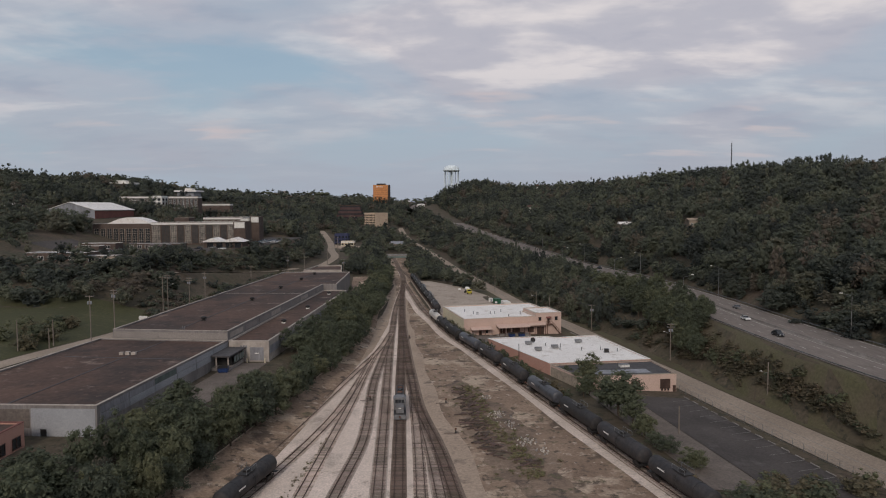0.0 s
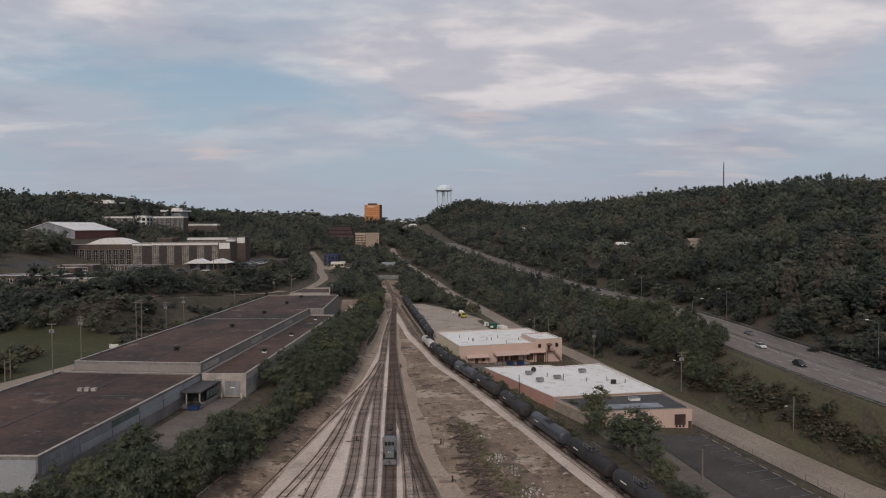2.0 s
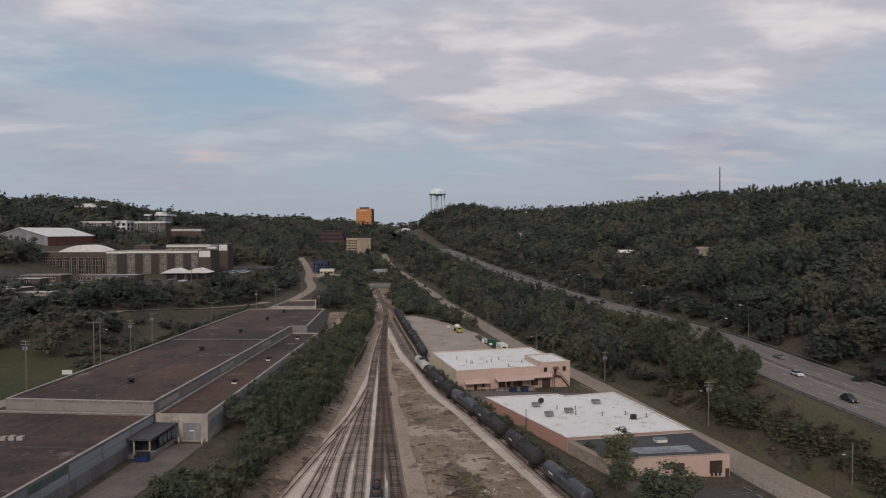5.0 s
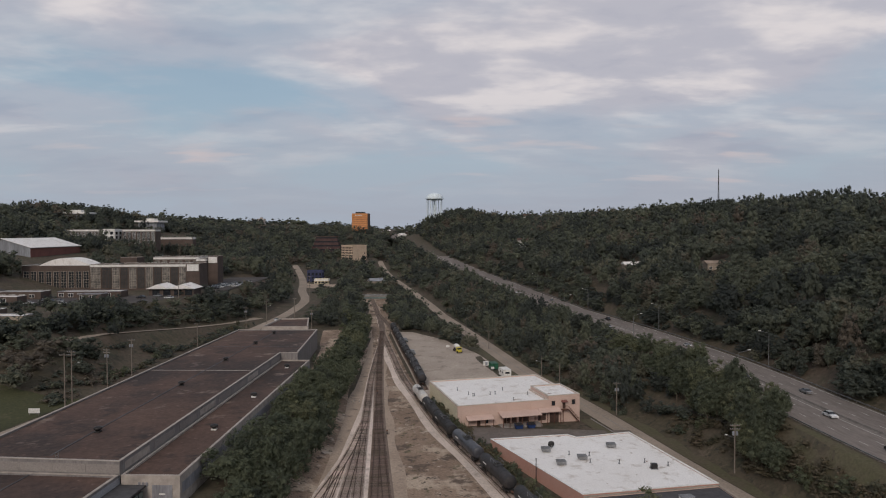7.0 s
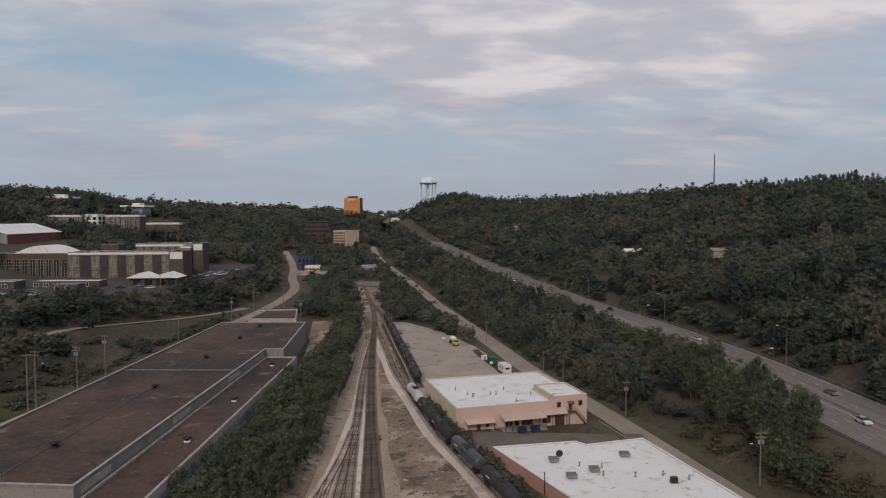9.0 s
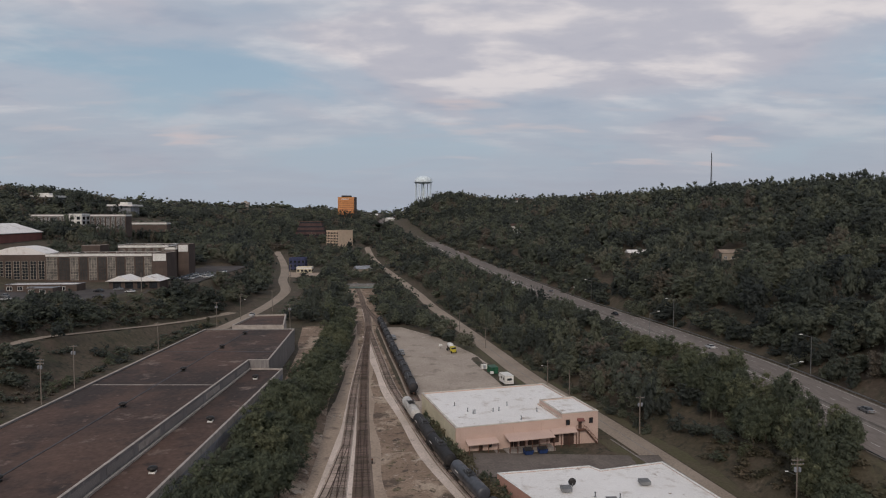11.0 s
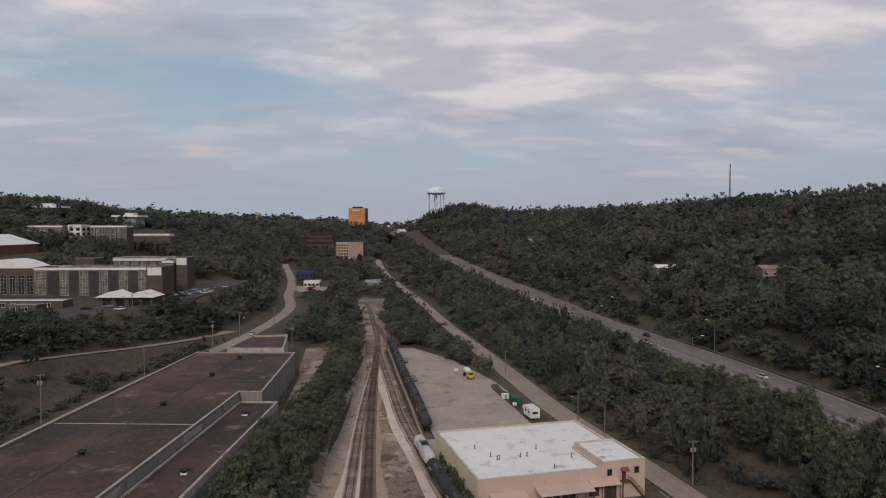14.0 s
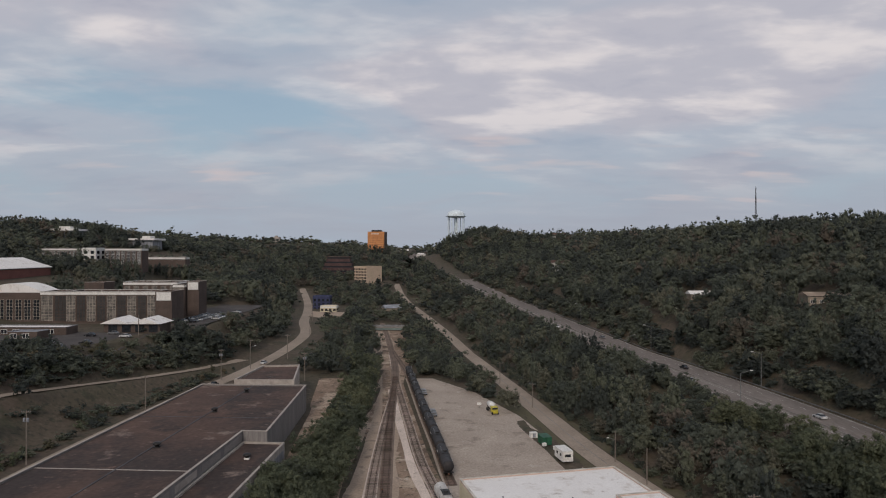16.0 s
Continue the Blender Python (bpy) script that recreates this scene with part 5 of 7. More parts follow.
for (xa, ya), (xb, yb) in (((57.2, 262), (52.6, 281)), ((52.3, 261.8), (57.2, 261.8))):
    for k in range(8):
        p, q = Vector((xa, ya)).lerp(Vector((xb, yb)), k / 8 + 0.006), Vector((xa, ya)).lerp(Vector((xb, yb)), (k + 1) / 8 - 0.006)
        o = Vector((-(q - p).y, (q - p).x)).normalized() * 0.12
        z = gz(p.x, p.y)
        part("kerb_stone", Shape().prism(ccw([tuple(p - o), tuple(q - o), tuple(q + o), tuple(p + o)]), z, z + 0.42), CONCRETE, kerb)
lot_l, lot_r = steps((100, 63), (129, 59), (190, 50.6)), steps((100, 82), (137, 76), (191, 66.4))
strip("parking_lot", lot_l, lot_r, 122, 190.5, 5, 0.13, ASPHALT, "dark asphalt car park with faded stall lines", "car park", across=7)
strip("lot_lane", lambda y: np.maximum(lot_l(y) - 11.5, siding_x(y) + 6.0), inside(lot_l, -0.2), 122, 189, 6, 0.12, WORN_PAVING, "worn brown-grey paved strip beside the car park", "path", across=3)
stalls = thing("stall_marking", pose(0, 0, 0), "faded white parking stall lines on asphalt", "road marking", "", "structure")
for k in range(14):
    y = 127 + 4.4 * k
    x1 = float(lot_r(y)) - 0.8
    zz = max(gz(x1, y), gz(x1 - 5, y), gz(x1 - 2.5, y)) + 0.15
    part("stall_line", Shape().prism(ccw([(x1 - 5, y - 1.5), (x1, y), (x1, y + 0.13), (x1 - 5, y - 1.37)]), zz, zz + 0.012), FADED_LINE, stalls)
    part("wheel_stop", Shape().prism(ccw([(x1 + 0.1, y + 0.4), (x1 + 0.3, y + 0.4), (x1 - 0.2, y + 2.9), (x1 - 0.4, y + 2.9)]), zz - 0.05, zz + 0.12), CONCRETE, stalls)

# ---- campus on the western hill ----


def slab_building(name, m, w, d, h, wall, roof, label, cat="building", storeys=4, bays=8, glass_rows=True, band=None, win_mat=None, sides=True, group="", pane=None):
    """A flat-roofed block with its windows; origin at the south-west corner."""
    t = thing(name, m, label, cat, group)
    o = [(0, 0), (w, 0), (w, d), (0, d)]
    block(t, o, -6, h, wall, roof, 0.6, coping=band)
    if band:
        on_wall(t, o[0], o[1], 0.1, w - 0.1, h - 1.6, h - 0.3, band, "roof_band", 0.12)
        on_wall(t, o[1], o[2], 0.1, d - 0.1, h - 1.6, h - 0.3, band, "roof_band", 0.12)
    sh = (h - 1.8) / storeys
    faces = [(o[0], o[1], w, bays)] + ([(o[1], o[2], d, max(2, int(bays * d / w)))] if sides else [])
    for a, b, length, n in faces:
        bw = length / n
        for i in range(n):
            if glass_rows:
                for s in range(storeys):
                    window(t, a, b, bw * i + bw * 0.22, bw * (i + 1) - bw * 0.22, sh * s + 0.9, sh * (s + 1) - 0.5, 1, win_mat or WHITE, pane=pane)
            else:
                dim = pane and i % 2
                g = 0.08 if pane else 0.2
                window(t, a, b, bw * (i + g), bw * (i + 1 - g), 0.8, h - 2.2, 3, BRICK if dim else win_mat or WHITE, rows=storeys * 2, pane=DIM_GLASS if dim else pane)
    return t


slab_building("hospital_wing", pose(-191, 472, 26.2), 45, 16, 15.4, BRICK, BROWN_ROOF, "brown brick hospital wing with tall pale window bays", "hospital", 4, 9, False, WHITE, MULLION, pane=CURTAIN)
slab_building("hospital_wing", pose(-205, 474, 26.2), 13.6, 14, 15.2, BRICK, BROWN_ROOF, "narrow brown brick hospital wing with window bays", "hospital", 4, 2, False, WHITE, MULLION, sides=False, pane=CURTAIN)
slab_building("hospital_wing", pose(-182, 512, 27), 30, 18, 17.4, BRICK, BROWN_ROOF, "rear brown brick hospital wing with a white cornice", "hospital", 4, 6, True, WHITE, MULLION, pane=CURTAIN)
slab_building("hospital_wing", pose(-152, 506, 26), 6.4, 18, 17.4, BRICK, BROWN_ROOF, "brown brick hospital end bay with tall windows", "hospital", 4, 1, False, WHITE, MULLION, sides=False, pane=CURTAIN)
for x, y, w, d, z in ((-146, 470, 8.2, 15, 15.8), (-145.4, 509, 6.6, 12, 18.8), (-205, 515, 11, 12, 18.0), (-168, 517, 7, 10, 18.4)):
    t = thing("stair_tower", pose(x, y, 26), "windowless brown brick stair tower with a pale top", "tower", "stair towers")
    block(t, [(0, 0), (w, 0), (w, d), (0, d)], -4, z, BRICK, BROWN_ROOF, 0.5, coping=FASCIA)
    if y < 512:
        on_wall(t, (0, 0), (w, 0), w * 0.1, w * 0.95, z - 4.4, z - 0.4, WHITE, "pale_cladding", 0.5)
for k in range(5):
    x = -186 + 8.5 * k
    roof_vent("pipe", x, 480, 41.0, WHITE, "white roof cowl on a hospital wing")
dome = thing("domed_hall", pose(-222, 478, 26), "brick hall with a shallow white arched roof", "hall")
block(dome, [(-26, 0), (15, 0), (15, 22), (-26, 22)], -5, 14.6, BRICK, BROWN_ROOF, 0.6, coping=WHITE)
arc = [(-18 + 32 * i / 16, 14.4 + 4.6 * math.sin(math.pi * i / 16)) for i in range(17)]
s = Shape()
s.v = [(x, y, z) for y in (4, 20) for x, z in arc]
s.f = [(i, i + 1, 18 + i, 17 + i) for i in range(16)] + [tuple(range(17)), tuple(range(17, 34))]
part("arched_roof", s, WHITE_ROOF, dome, "shallow white arched roof")
for k in range(9):
    window(dome, (-26, 0), (15, 0), 1.2 + 4.5 * k, 4.4 + 4.5 * k, 1.0, 11, 2, MULLION, rows=6)

entry = thing("entrance_pavilion", pose(-156, 438, 25.3), "low entrance building with white gabled roofs", "pavilion")
part("wall", Shape().box(0, 25, 2, 14, -4, 4.2), BRICK, entry)
for x0, x1 in ((-1, 12), (11.6, 26)):
    xm = (x0 + x1) / 2
    s = Shape().add([(x0, 0, 4.0), (x1, 0, 4.0), (xm, 0, 6.6), (x0, 15, 4.0), (x1, 15, 4.0), (xm, 15, 6.6)], [(0, 1, 2), (5, 4, 3), (0, 2, 5, 3), (2, 1, 4, 5), (1, 0, 3, 4)])
    part("gable_roof", s, WHITE_ROOF, entry)
for k in range(4):
    on_wall(entry, (0, 2), (25, 2), 2 + 6 * k, 6 + 6 * k, 0.2, 3.4, GLASS, "window", 0.06)
for i, (x, y, w, d, h) in enumerate(((-200, 428, 34, 9, 3.6), (-226, 420, 22, 10, 4.0), (-182, 414, 12, 8, 3.4), (-216, 396, 14, 8, 3.6), (-172, 326, 14, 8, 3.8), (-205, 332, 30, 12, 4.2))):
    z = gz(x + w / 2, y + d / 2)
    t = thing("low_building", pose(x, y, z - 0.2), "low flat-roofed building with a pale grey roof", "building", "low buildings")
    block(t, [(0, 0), (w, 0), (w, d), (0, d)], -4, h, BRICK if i != 4 else TAN, WHITE_ROOF if i in (0, 3, 4) else SHED_GREY, 0.2, coping=WHITE if i % 2 else SHED_GREY)
    for k in range(int(w / 5)):
        window(t, (0, 0), (w, 0), 1 + 5 * k, 3.6 + 5 * k, 0.9, 2.6, 2)

gym = thing("gym_shed", pose(-322, 541, 44), "large grey metal hall with a white pitched roof", "hall")
part("wall", Shape().add([(0, 0, -8), (43, 0, -8), (43, 0, 6.4), (23, 0, 12.6), (0, 0, 5), (0, 68, -8), (43, 68, -8), (43, 68, 6.4), (23, 68, 12.6), (0, 68, 5)], [(0, 1, 2, 3, 4), (9, 8, 7, 6, 5), (1, 6, 7, 2), (0, 4, 9, 5)]), SHED_GREY, gym)
part("roof", Shape().add([(-0.6, -0.8, 5.0), (23, -0.8, 12.9), (44, -0.8, 6.3), (-0.6, 69, 5.0), (23, 69, 12.9), (44, 69, 6.3), (-0.6, -0.8, 4.7), (23, -0.8, 12.6), (44, -0.8, 6.0), (-0.6, 69, 4.7), (23, 69, 12.6), (44, 69, 6.0)], [(0, 1, 4, 3), (1, 2, 5, 4), (6, 9, 10, 7), (7, 10, 11, 8), (0, 6, 7, 1), (1, 7, 8, 2), (2, 8, 11, 5), (0, 3, 9, 6), (3, 4, 10, 9), (4, 5, 11, 10)]), WHITE_ROOF, gym, "white pitched metal roof")
on_wall(gym, (43, 0), (43, 68), 0.2, 67.8, -6, 5.6, RED_BRICK, "brick_side", 0.2, "red brick side wall")
on_wall(gym, (0, 0), (43, 0), 28, 32, -2, 1.6, DARK_STEEL, "door", 0.1)
t = thing("brick_house", pose(-372, 545, 47), "red brick house with a white gabled roof", "house")
part("wall", Shape().box(0, 30, 0, 14, -6, 6), RED_BRICK, t)
part("roof", Shape().add([(-1, -1, 5.9), (31, -1, 5.9), (31, 15, 5.9), (-1, 15, 5.9), (-1, 7, 9.6), (31, 7, 9.6)], [(0, 1, 5, 4), (2, 3, 4, 5), (1, 2, 5), (3, 0, 4), (0, 3, 2, 1)]), WHITE_ROOF, t)

slab_building("college_block", pose(-323, 672, 50), 33, 14, 13.4, BRICK, WHITE_ROOF, "white college block with dark vertical glazing", "school", 3, 11, False, WHITE, sides=False)
t = slab_building("college_block", pose(-289.6, 670, 50), 10.5, 15, 13.8, WHITE, WHITE_ROOF, "white square college stair block", "school", 3, 2, True, WHITE)
slab_building("college_block", pose(-275, 676, 50), 29.5, 12, 13.3, BRICK, WHITE_ROOF, "white-banded college block with wide dark windows", "school", 2, 7, False, WHITE, sides=False)
slab_building("college_block", pose(-258, 716, 53.4), 32, 10, 2.6, BRICK, WHITE_ROOF, "long low white pavilion on the hillside", "school", 1, 9, True, WHITE)
for x, y, z, w, h in ((-342, 868, 70.5, 22, 3.0), (-420, 840, 80, 30, 3.0)):
    t = thing("hilltop_pavilion", pose(x, y, z), "flat white hilltop building with overhanging roof", "building", "hilltop pavilions")
    part("wall", Shape().box(0, w, 0, 24, -8, h - 0.8), SHED_GREY, t)
    part("roof", Shape().box(-3, w + 3, -3, 27, h - 0.8, h + 1.2), WHITE_ROOF, t)
    part("penthouse", Shape().box(w * 0.35, w * 0.75, 6, 18, h + 1.2, h + 3.8), WHITE, t)

# ---- town at the head of the valley ----
# the front's sun glow and the side's shade are in the wall colours
t = thing("office_tower", pose(-125, 1203, 66, 0, 0, -9), "tall office block, its orange front coloured as sunlit", "office block")
block(t, [(0, 0), (27, 0), (27, 18), (0, 18)], -8, 25.5, SUNLIT_ORANGE, BROWN_ROOF, 0.6, coping=BROWN_DOOR)
on_wall(t, (27, 0), (27, 18), 0.1, 17.9, -7, 25.3, BROWN_DOOR, "side_wall", 0.25, "unlit side wall coloured dark brown")
for k in range(7):
    on_wall(t, (0, 0), (27, 0), 0.4, 26.6, 1.6 + 3.4 * k, 1.85 + 3.4 * k, RED_BRICK, "floor_band", 0.1)
for k in range(6):
    on_wall(t, (0, 0), (27, 0), 6 + 2.1 * k, 7.5 + 2.1 * k, 21.4, 23.0, WHITE, "sign_bar", 0.3)
part("penthouse", Shape().box(5, 20, 5, 14, 25.2, 28.2), DARK_STEEL, t)
t = slab_building("apartment_block", pose(-103.3, 880.9, 24, 0, 0, -40), 20, 23, 20.5, APT, BROWN_ROOF, "cream apartment block with rows of small windows", "apartment block", 6, 8, True, APT, BROWN_DOOR, sides=False)
t = thing("stepped_building", pose(-150, 935, 33), "dark red-brown building in stepped layers", "building")
for k in range(4):
    part("storey", Shape().box(2 * k, 40 - 2 * k, k, 22 - k, -4 if k == 0 else 5.2 * k, 5.2 * k + 3.4), MAROON, t)
    part("window_band", Shape().box(2 * k + 0.8, 39.2 - 2 * k, k + 0.8, 21 - k, 5.2 * k + 3.4, 5.2 * k + 5.2), GLASS, t)
part("roof", Shape().box(5, 35, 3, 20, 20.8, 21.6), BROWN_ROOF, t)
t = slab_building("blue_house", pose(-112, 692, 12), 14, 12, 12.5, BLUE_PAINT, SHED_GREY, "blue painted three-storey building", "house", 3, 4, True, BLUE_PAINT, BLUE_PAINT)
t = slab_building("shop_house", pose(-103, 676, 10), 13, 10, 7.6, CREAM, WHITE_ROOF, "cream two-storey shop house with dark windows", "house", 2, 4, True, WHITE, BROWN_DOOR)


def gable_house(x, y, z, rz, w, d, h, wall, roof, label, rise=2.2):
    t = thing("house", pose(x, y, z, 0, 0, rz), label, "house", "hillside houses")
    part("wall", Shape().box(0, w, 0, d, -4, h), wall, t)
    part("roof", Shape().add([(-0.6, -0.6, h - 0.1), (w + 0.6, -0.6, h - 0.1), (w + 0.6, d + 0.6, h - 0.1), (-0.6, d + 0.6, h - 0.1), (-0.6, d / 2, h + rise), (w + 0.6, d / 2, h + rise)], [(0, 1, 5, 4), (2, 3, 4, 5), (1, 2, 5), (3, 0, 4), (0, 3, 2, 1)]), roof, t)
    for k in range(max(2, int(w / 4))):
        window(t, (0, 0), (w, 0), 1 + 4 * k, 2.6 + 4 * k, 0.9, 2.2, 2)
    part("chimney", Shape().box(w * 0.7, w * 0.7 + 0.8, d * 0.55, d * 0.55 + 0.8, h, h + rise + 0.9), BRICK, t)
    return t


gable_house(137, 524, 34.8, 0, 12, 8, 2.6, TAN, WHITE_ROOF, "small house with a pale roof among trees", 1.8)
gable_house(163, 449, 37.4, -6, 20, 10, 4.2, TAN, mat("tan_shingles", (0.36, 0.28, 0.215), 0.9), "long tan house with a shallow tan roof", 1.5)
gable_house(190, 690, 58, 20, 14, 9, 4, WHITE, SHED_GREY, "white house on the far hillside")
gable_house(95, 760, 47, -10, 16, 9, 4, WHITE, BROWN_ROOF, "white house half hidden by trees")
gable_house(150, 1080, 77, 10, 20, 12, 6, WHITE, BROWN_ROOF, "distant pale house on the ridge", 4)
gable_house(-54, 715, 8, 25, 15, 10, 4.5, TAN, SHED_GREY, "old house with a pale metal roof by the tracks", 2.6)
for k in range(7):
    x, y = -88 + 15 * k, 1215 + 11 * (k % 3)
    gable_house(x, y, gz(x, y) - 0.5, 12 * k, 12, 9, 5 + k % 3, (WHITE, BRICK, CREAM)[k % 3], (SHED_GREY, WHITE_ROOF)[k % 2], "small distant town building on the skyline")

TANK_PALE = mat("pale_tank_paint", (0.70, 0.77, 0.80), 0.5, second=(0.66, 0.73, 0.76), grain=0.3, patch=0.1, bump=0)
t = thing("distant_block", pose(-512, 2120, 55), "pale distant tower block on the skyline", "tower block")
block(t, [(0, 0), (22, 0), (22, 20), (0, 20)], -10, 46, FASCIA, BROWN_ROOF, 0.6)
for k in range(8):
    on_wall(t, (0, 0), (22, 0), 1, 21, 6 + 4.6 * k, 8.2 + 4.6 * k, GLASS, "window_band", 0.2)
part("penthouse", Shape().box(7, 15, 6, 14, 45, 50), FASCIA, t)
tower = thing("water_tower", pose(14, 1140, 90), "white water tower on tall slender legs", "water tower")
part("tank", Shape().lathe([(3, 20), (12.6, 21.4), (13.6, 23.2), (13.6, 24.6), (12.4, 28), (9, 30.6), (4, 32.2), (0.6, 32.6)], n=28), TANK_PALE, tower, "white domed tank", smooth=True)
for k in range(8):
    a = math.pi * k / 4 + 0.2
    part("leg", Shape().tube((11.8 * math.cos(a), 11.8 * math.sin(a), -14), (12.2 * math.cos(a), 12.2 * math.sin(a), 22), 0.6, n=8), TANK_PALE, tower)
part("riser", Shape().tube((0, 0, -14), (0, 0, 21), 1.5, n=12), TANK_PALE, tower)
part("balcony", Shape().lathe([(13.6, 22.6), (15.0, 22.6), (15.0, 23.3), (13.6, 23.3)], n=28), TANK_PALE, tower)

mast = thing("radio_mast", pose(765, 1795, 60), "slender lattice radio mast on the ridge", "mast")
for k in range(3):
    a = 2.094 * k
    part("leg", Shape().tube((3.4 * math.cos(a), 3.4 * math.sin(a), 0), (0.7 * math.cos(a), 0.7 * math.sin(a), 158), 0.5, 0.35, n=6), DARK_STEEL, mast)
s = Shape()
for k in range(22):
    z = 7 * k
    r0, r1 = 3.4 - 2.7 * z / 158, 3.4 - 2.7 * (z + 7) / 158
    for j in range(3):
        a, b = 2.094 * j, 2.094 * (j + 1)
        s.tube((r0 * math.cos(a), r0 * math.sin(a), z), (r1 * math.cos(b), r1 * math.sin(b), z + 7), 0.22, n=4)
part("bracing", s, DARK_STEEL, mast)
part("antenna", Shape().tube((0, 0, 158), (0, 0, 163), 0.3), DARK_STEEL, mast)

bridge = thing("road_bridge", pose(-46, 628, 0), "grey-green girder bridge across the tracks", "bridge")
part("deck", Shape().box(-18, 18, -4, 4, 6.2, 6.7), CONCRETE, bridge)
for y in (-4, 3.6):
    part("girder", Shape().box(-18, 18, y, y + 0.4, 4.6, 6.2), mat("bridge_paint", (0.20, 0.25, 0.24), 0.6), bridge)
    part("parapet", Shape().box(-18, 18, y, y + 0.3, 6.7, 7.6), STEEL, bridge)
for x in (-11, 11):
    part("abutment", Shape().box(x - 3 if x < 0 else x, x if x < 0 else x + 3, -4, 4, -3, 4.6), CONCRETE, bridge)

# ---- rolling stock ----
TANK_BLACK = mat("black_tank_paint", (0.026, 0.025, 0.027), 0.6, second=(0.045, 0.040, 0.038), grain=1.5, patch=0.4, bump=0.03, vary=0.25, spec=0.25)
TANK_GREY = mat("grey_tank_paint", (0.062, 0.064, 0.074), 0.42, second=(0.042, 0.043, 0.05), grain=1.5, patch=0.4, bump=0.03, spec=0.5)
HOPPER_WHITE = mat("pale_hopper_paint", (0.58, 0.56, 0.53), 0.6, second=(0.42, 0.39, 0.36), grain=1.5, patch=0.3)
LOCO_GREY = mat("blue_grey_loco_paint", (0.18, 0.18, 0.185), 0.55, second=(0.12, 0.115, 0.115), grain=2, patch=0.4)
WHEEL = mat("wheel_steel", (0.09, 0.075, 0.068), 0.6, 0.5)


def bogie(parent, y, gauge=0.755):
    b = part("bogie", Shape().box(-1.05, -0.92, y - 1.3, y + 1.3, 0.45, 0.95).box(0.92, 1.05, y - 1.3, y + 1.3, 0.45, 0.95).box(-1.0, 1.0, y - 0.25, y + 0.25, 0.55, 0.95), DARK_STEEL, parent)
    for dy in (-0.88, 0.88):
        for x in (-gauge, gauge):
            part("wheel", Shape().tube((x - 0.07, y + dy, 0.46), (x + 0.07, y + dy, 0.46), 0.46, n=14), WHEEL, b)
        part("axle", Shape().tube((-gauge, y + dy, 0.46), (gauge, y + dy, 0.46), 0.09, n=8), WHEEL, b)
    return b


def tank_car(material, label, length=19.0, radius=1.6):
    t = thing("tank_car", pose(0, 0, 0), label, "tank car", "tank cars")
    h = length / 2 - 0.6
    zc = 1.05 + radius
    prof = [(0.25, -h), (radius * 0.7, -h + 0.1), (radius * 0.93, -h + 0.32), (radius * 0.99, -h + 0.55), (radius, -h + 0.8)]
    body = part("tank", Shape().lathe(prof + [(radius, 0.0)] + [(r, -y) for r, y in prof[::-1]], axis="y", at=(0, 0, zc), n=22), material, t, smooth=True)
    for y in (-h * 0.55, 0.2, h * 0.55):
        part("tank_band", Shape().lathe([(radius + 0.012, y - 0.06), (radius + 0.03, y - 0.05), (radius + 0.03, y + 0.05), (radius + 0.012, y + 0.06)], axis="y", at=(0, 0, zc), n=22), material, body)
    part("hatch", Shape().lathe([(0.62, zc + radius - 0.12), (0.62, zc + radius + 0.28), (0.5, zc + radius + 0.42), (0.12, zc + radius + 0.46)], n=14), DARK_STEEL, t)
    part("walkway", Shape().box(-1.0, 1.0, -1.9, 1.9, zc + radius + 0.02, zc + radius + 0.08), DARK_STEEL, t)
    for x in (-0.98, 0.98):
        part("handrail", Shape().tube((x, -1.85, zc + radius + 0.9), (x, 1.85, zc + radius + 0.9), 0.04, n=6), STEEL, t)
        for y in (-1.8, 0, 1.8):
            part("rail_post", Shape().tube((x, y, zc + radius + 0.05), (x, y, zc + radius + 0.9), 0.035, n=6), STEEL, t)
        s = Shape()
        for k in range(9):
            s.tube((x * 1.58, -0.25, 1.1 + 0.33 * k), (x * 1.58, 0.25, 1.1 + 0.33 * k), 0.025, n=5)
        for y in (-0.25, 0.25):
            s.tube((x * 1.58, y, 1.0), (x * 1.58, y, zc + radius * 0.55), 0.03, n=5)
        part("ladder", s, DARK_STEEL, t)
    part("underframe", Shape().box(-0.35, 0.35, -length / 2 + 0.5, length / 2 - 0.5, 0.85, 1.12), DARK_STEEL, t)
    for y in (-1, 1):
        part("end_platform", Shape().box(-1.45, 1.45, y * (length / 2 - 0.9) - 0.45, y * (length / 2 - 0.9) + 0.45, 0.98, 1.1), DARK_STEEL, t)
        part("coupler", Shape().box(-0.16, 0.16, min(0, y) * 1.0 + y * (length / 2 - 0.5) + (0 if y > 0 else 0), y * (length / 2 + 0.55) + (0 if y > 0 else 1.0), 0.75, 1.0) if y > 0 else Shape().box(-0.16, 0.16, -length / 2 - 0.55, -length / 2 + 0.5, 0.75, 1.0), RUST, t)
        part("bolster_saddle", Shape().box(-1.2, 1.2, y * (length / 2 - 2.6) - 0.3, y * (length / 2 - 2.6) + 0.3, 0.95, 1.5), DARK_STEEL, t)
        bogie(t, y * (length / 2 - 2.6))
    part("stencil_bar", Shape().box(radius - 0.02, radius + 0.012, -5.4, -3.2, zc + 0.3, zc + 0.55), WHITE, t)
    part("stencil_bar", Shape().box(-radius - 0.012, -radius + 0.02, 3.2, 5.4, zc + 0.3, zc + 0.55), WHITE, t)
    return t


def on_track(fx, y, lift=0.43):
    d = float(fx(y + 1) - fx(y - 1)) / 2
    return pose(float(fx(y)), y, float(valley_z(y)) + lift, 0, 0, -math.degrees(math.atan(d)))


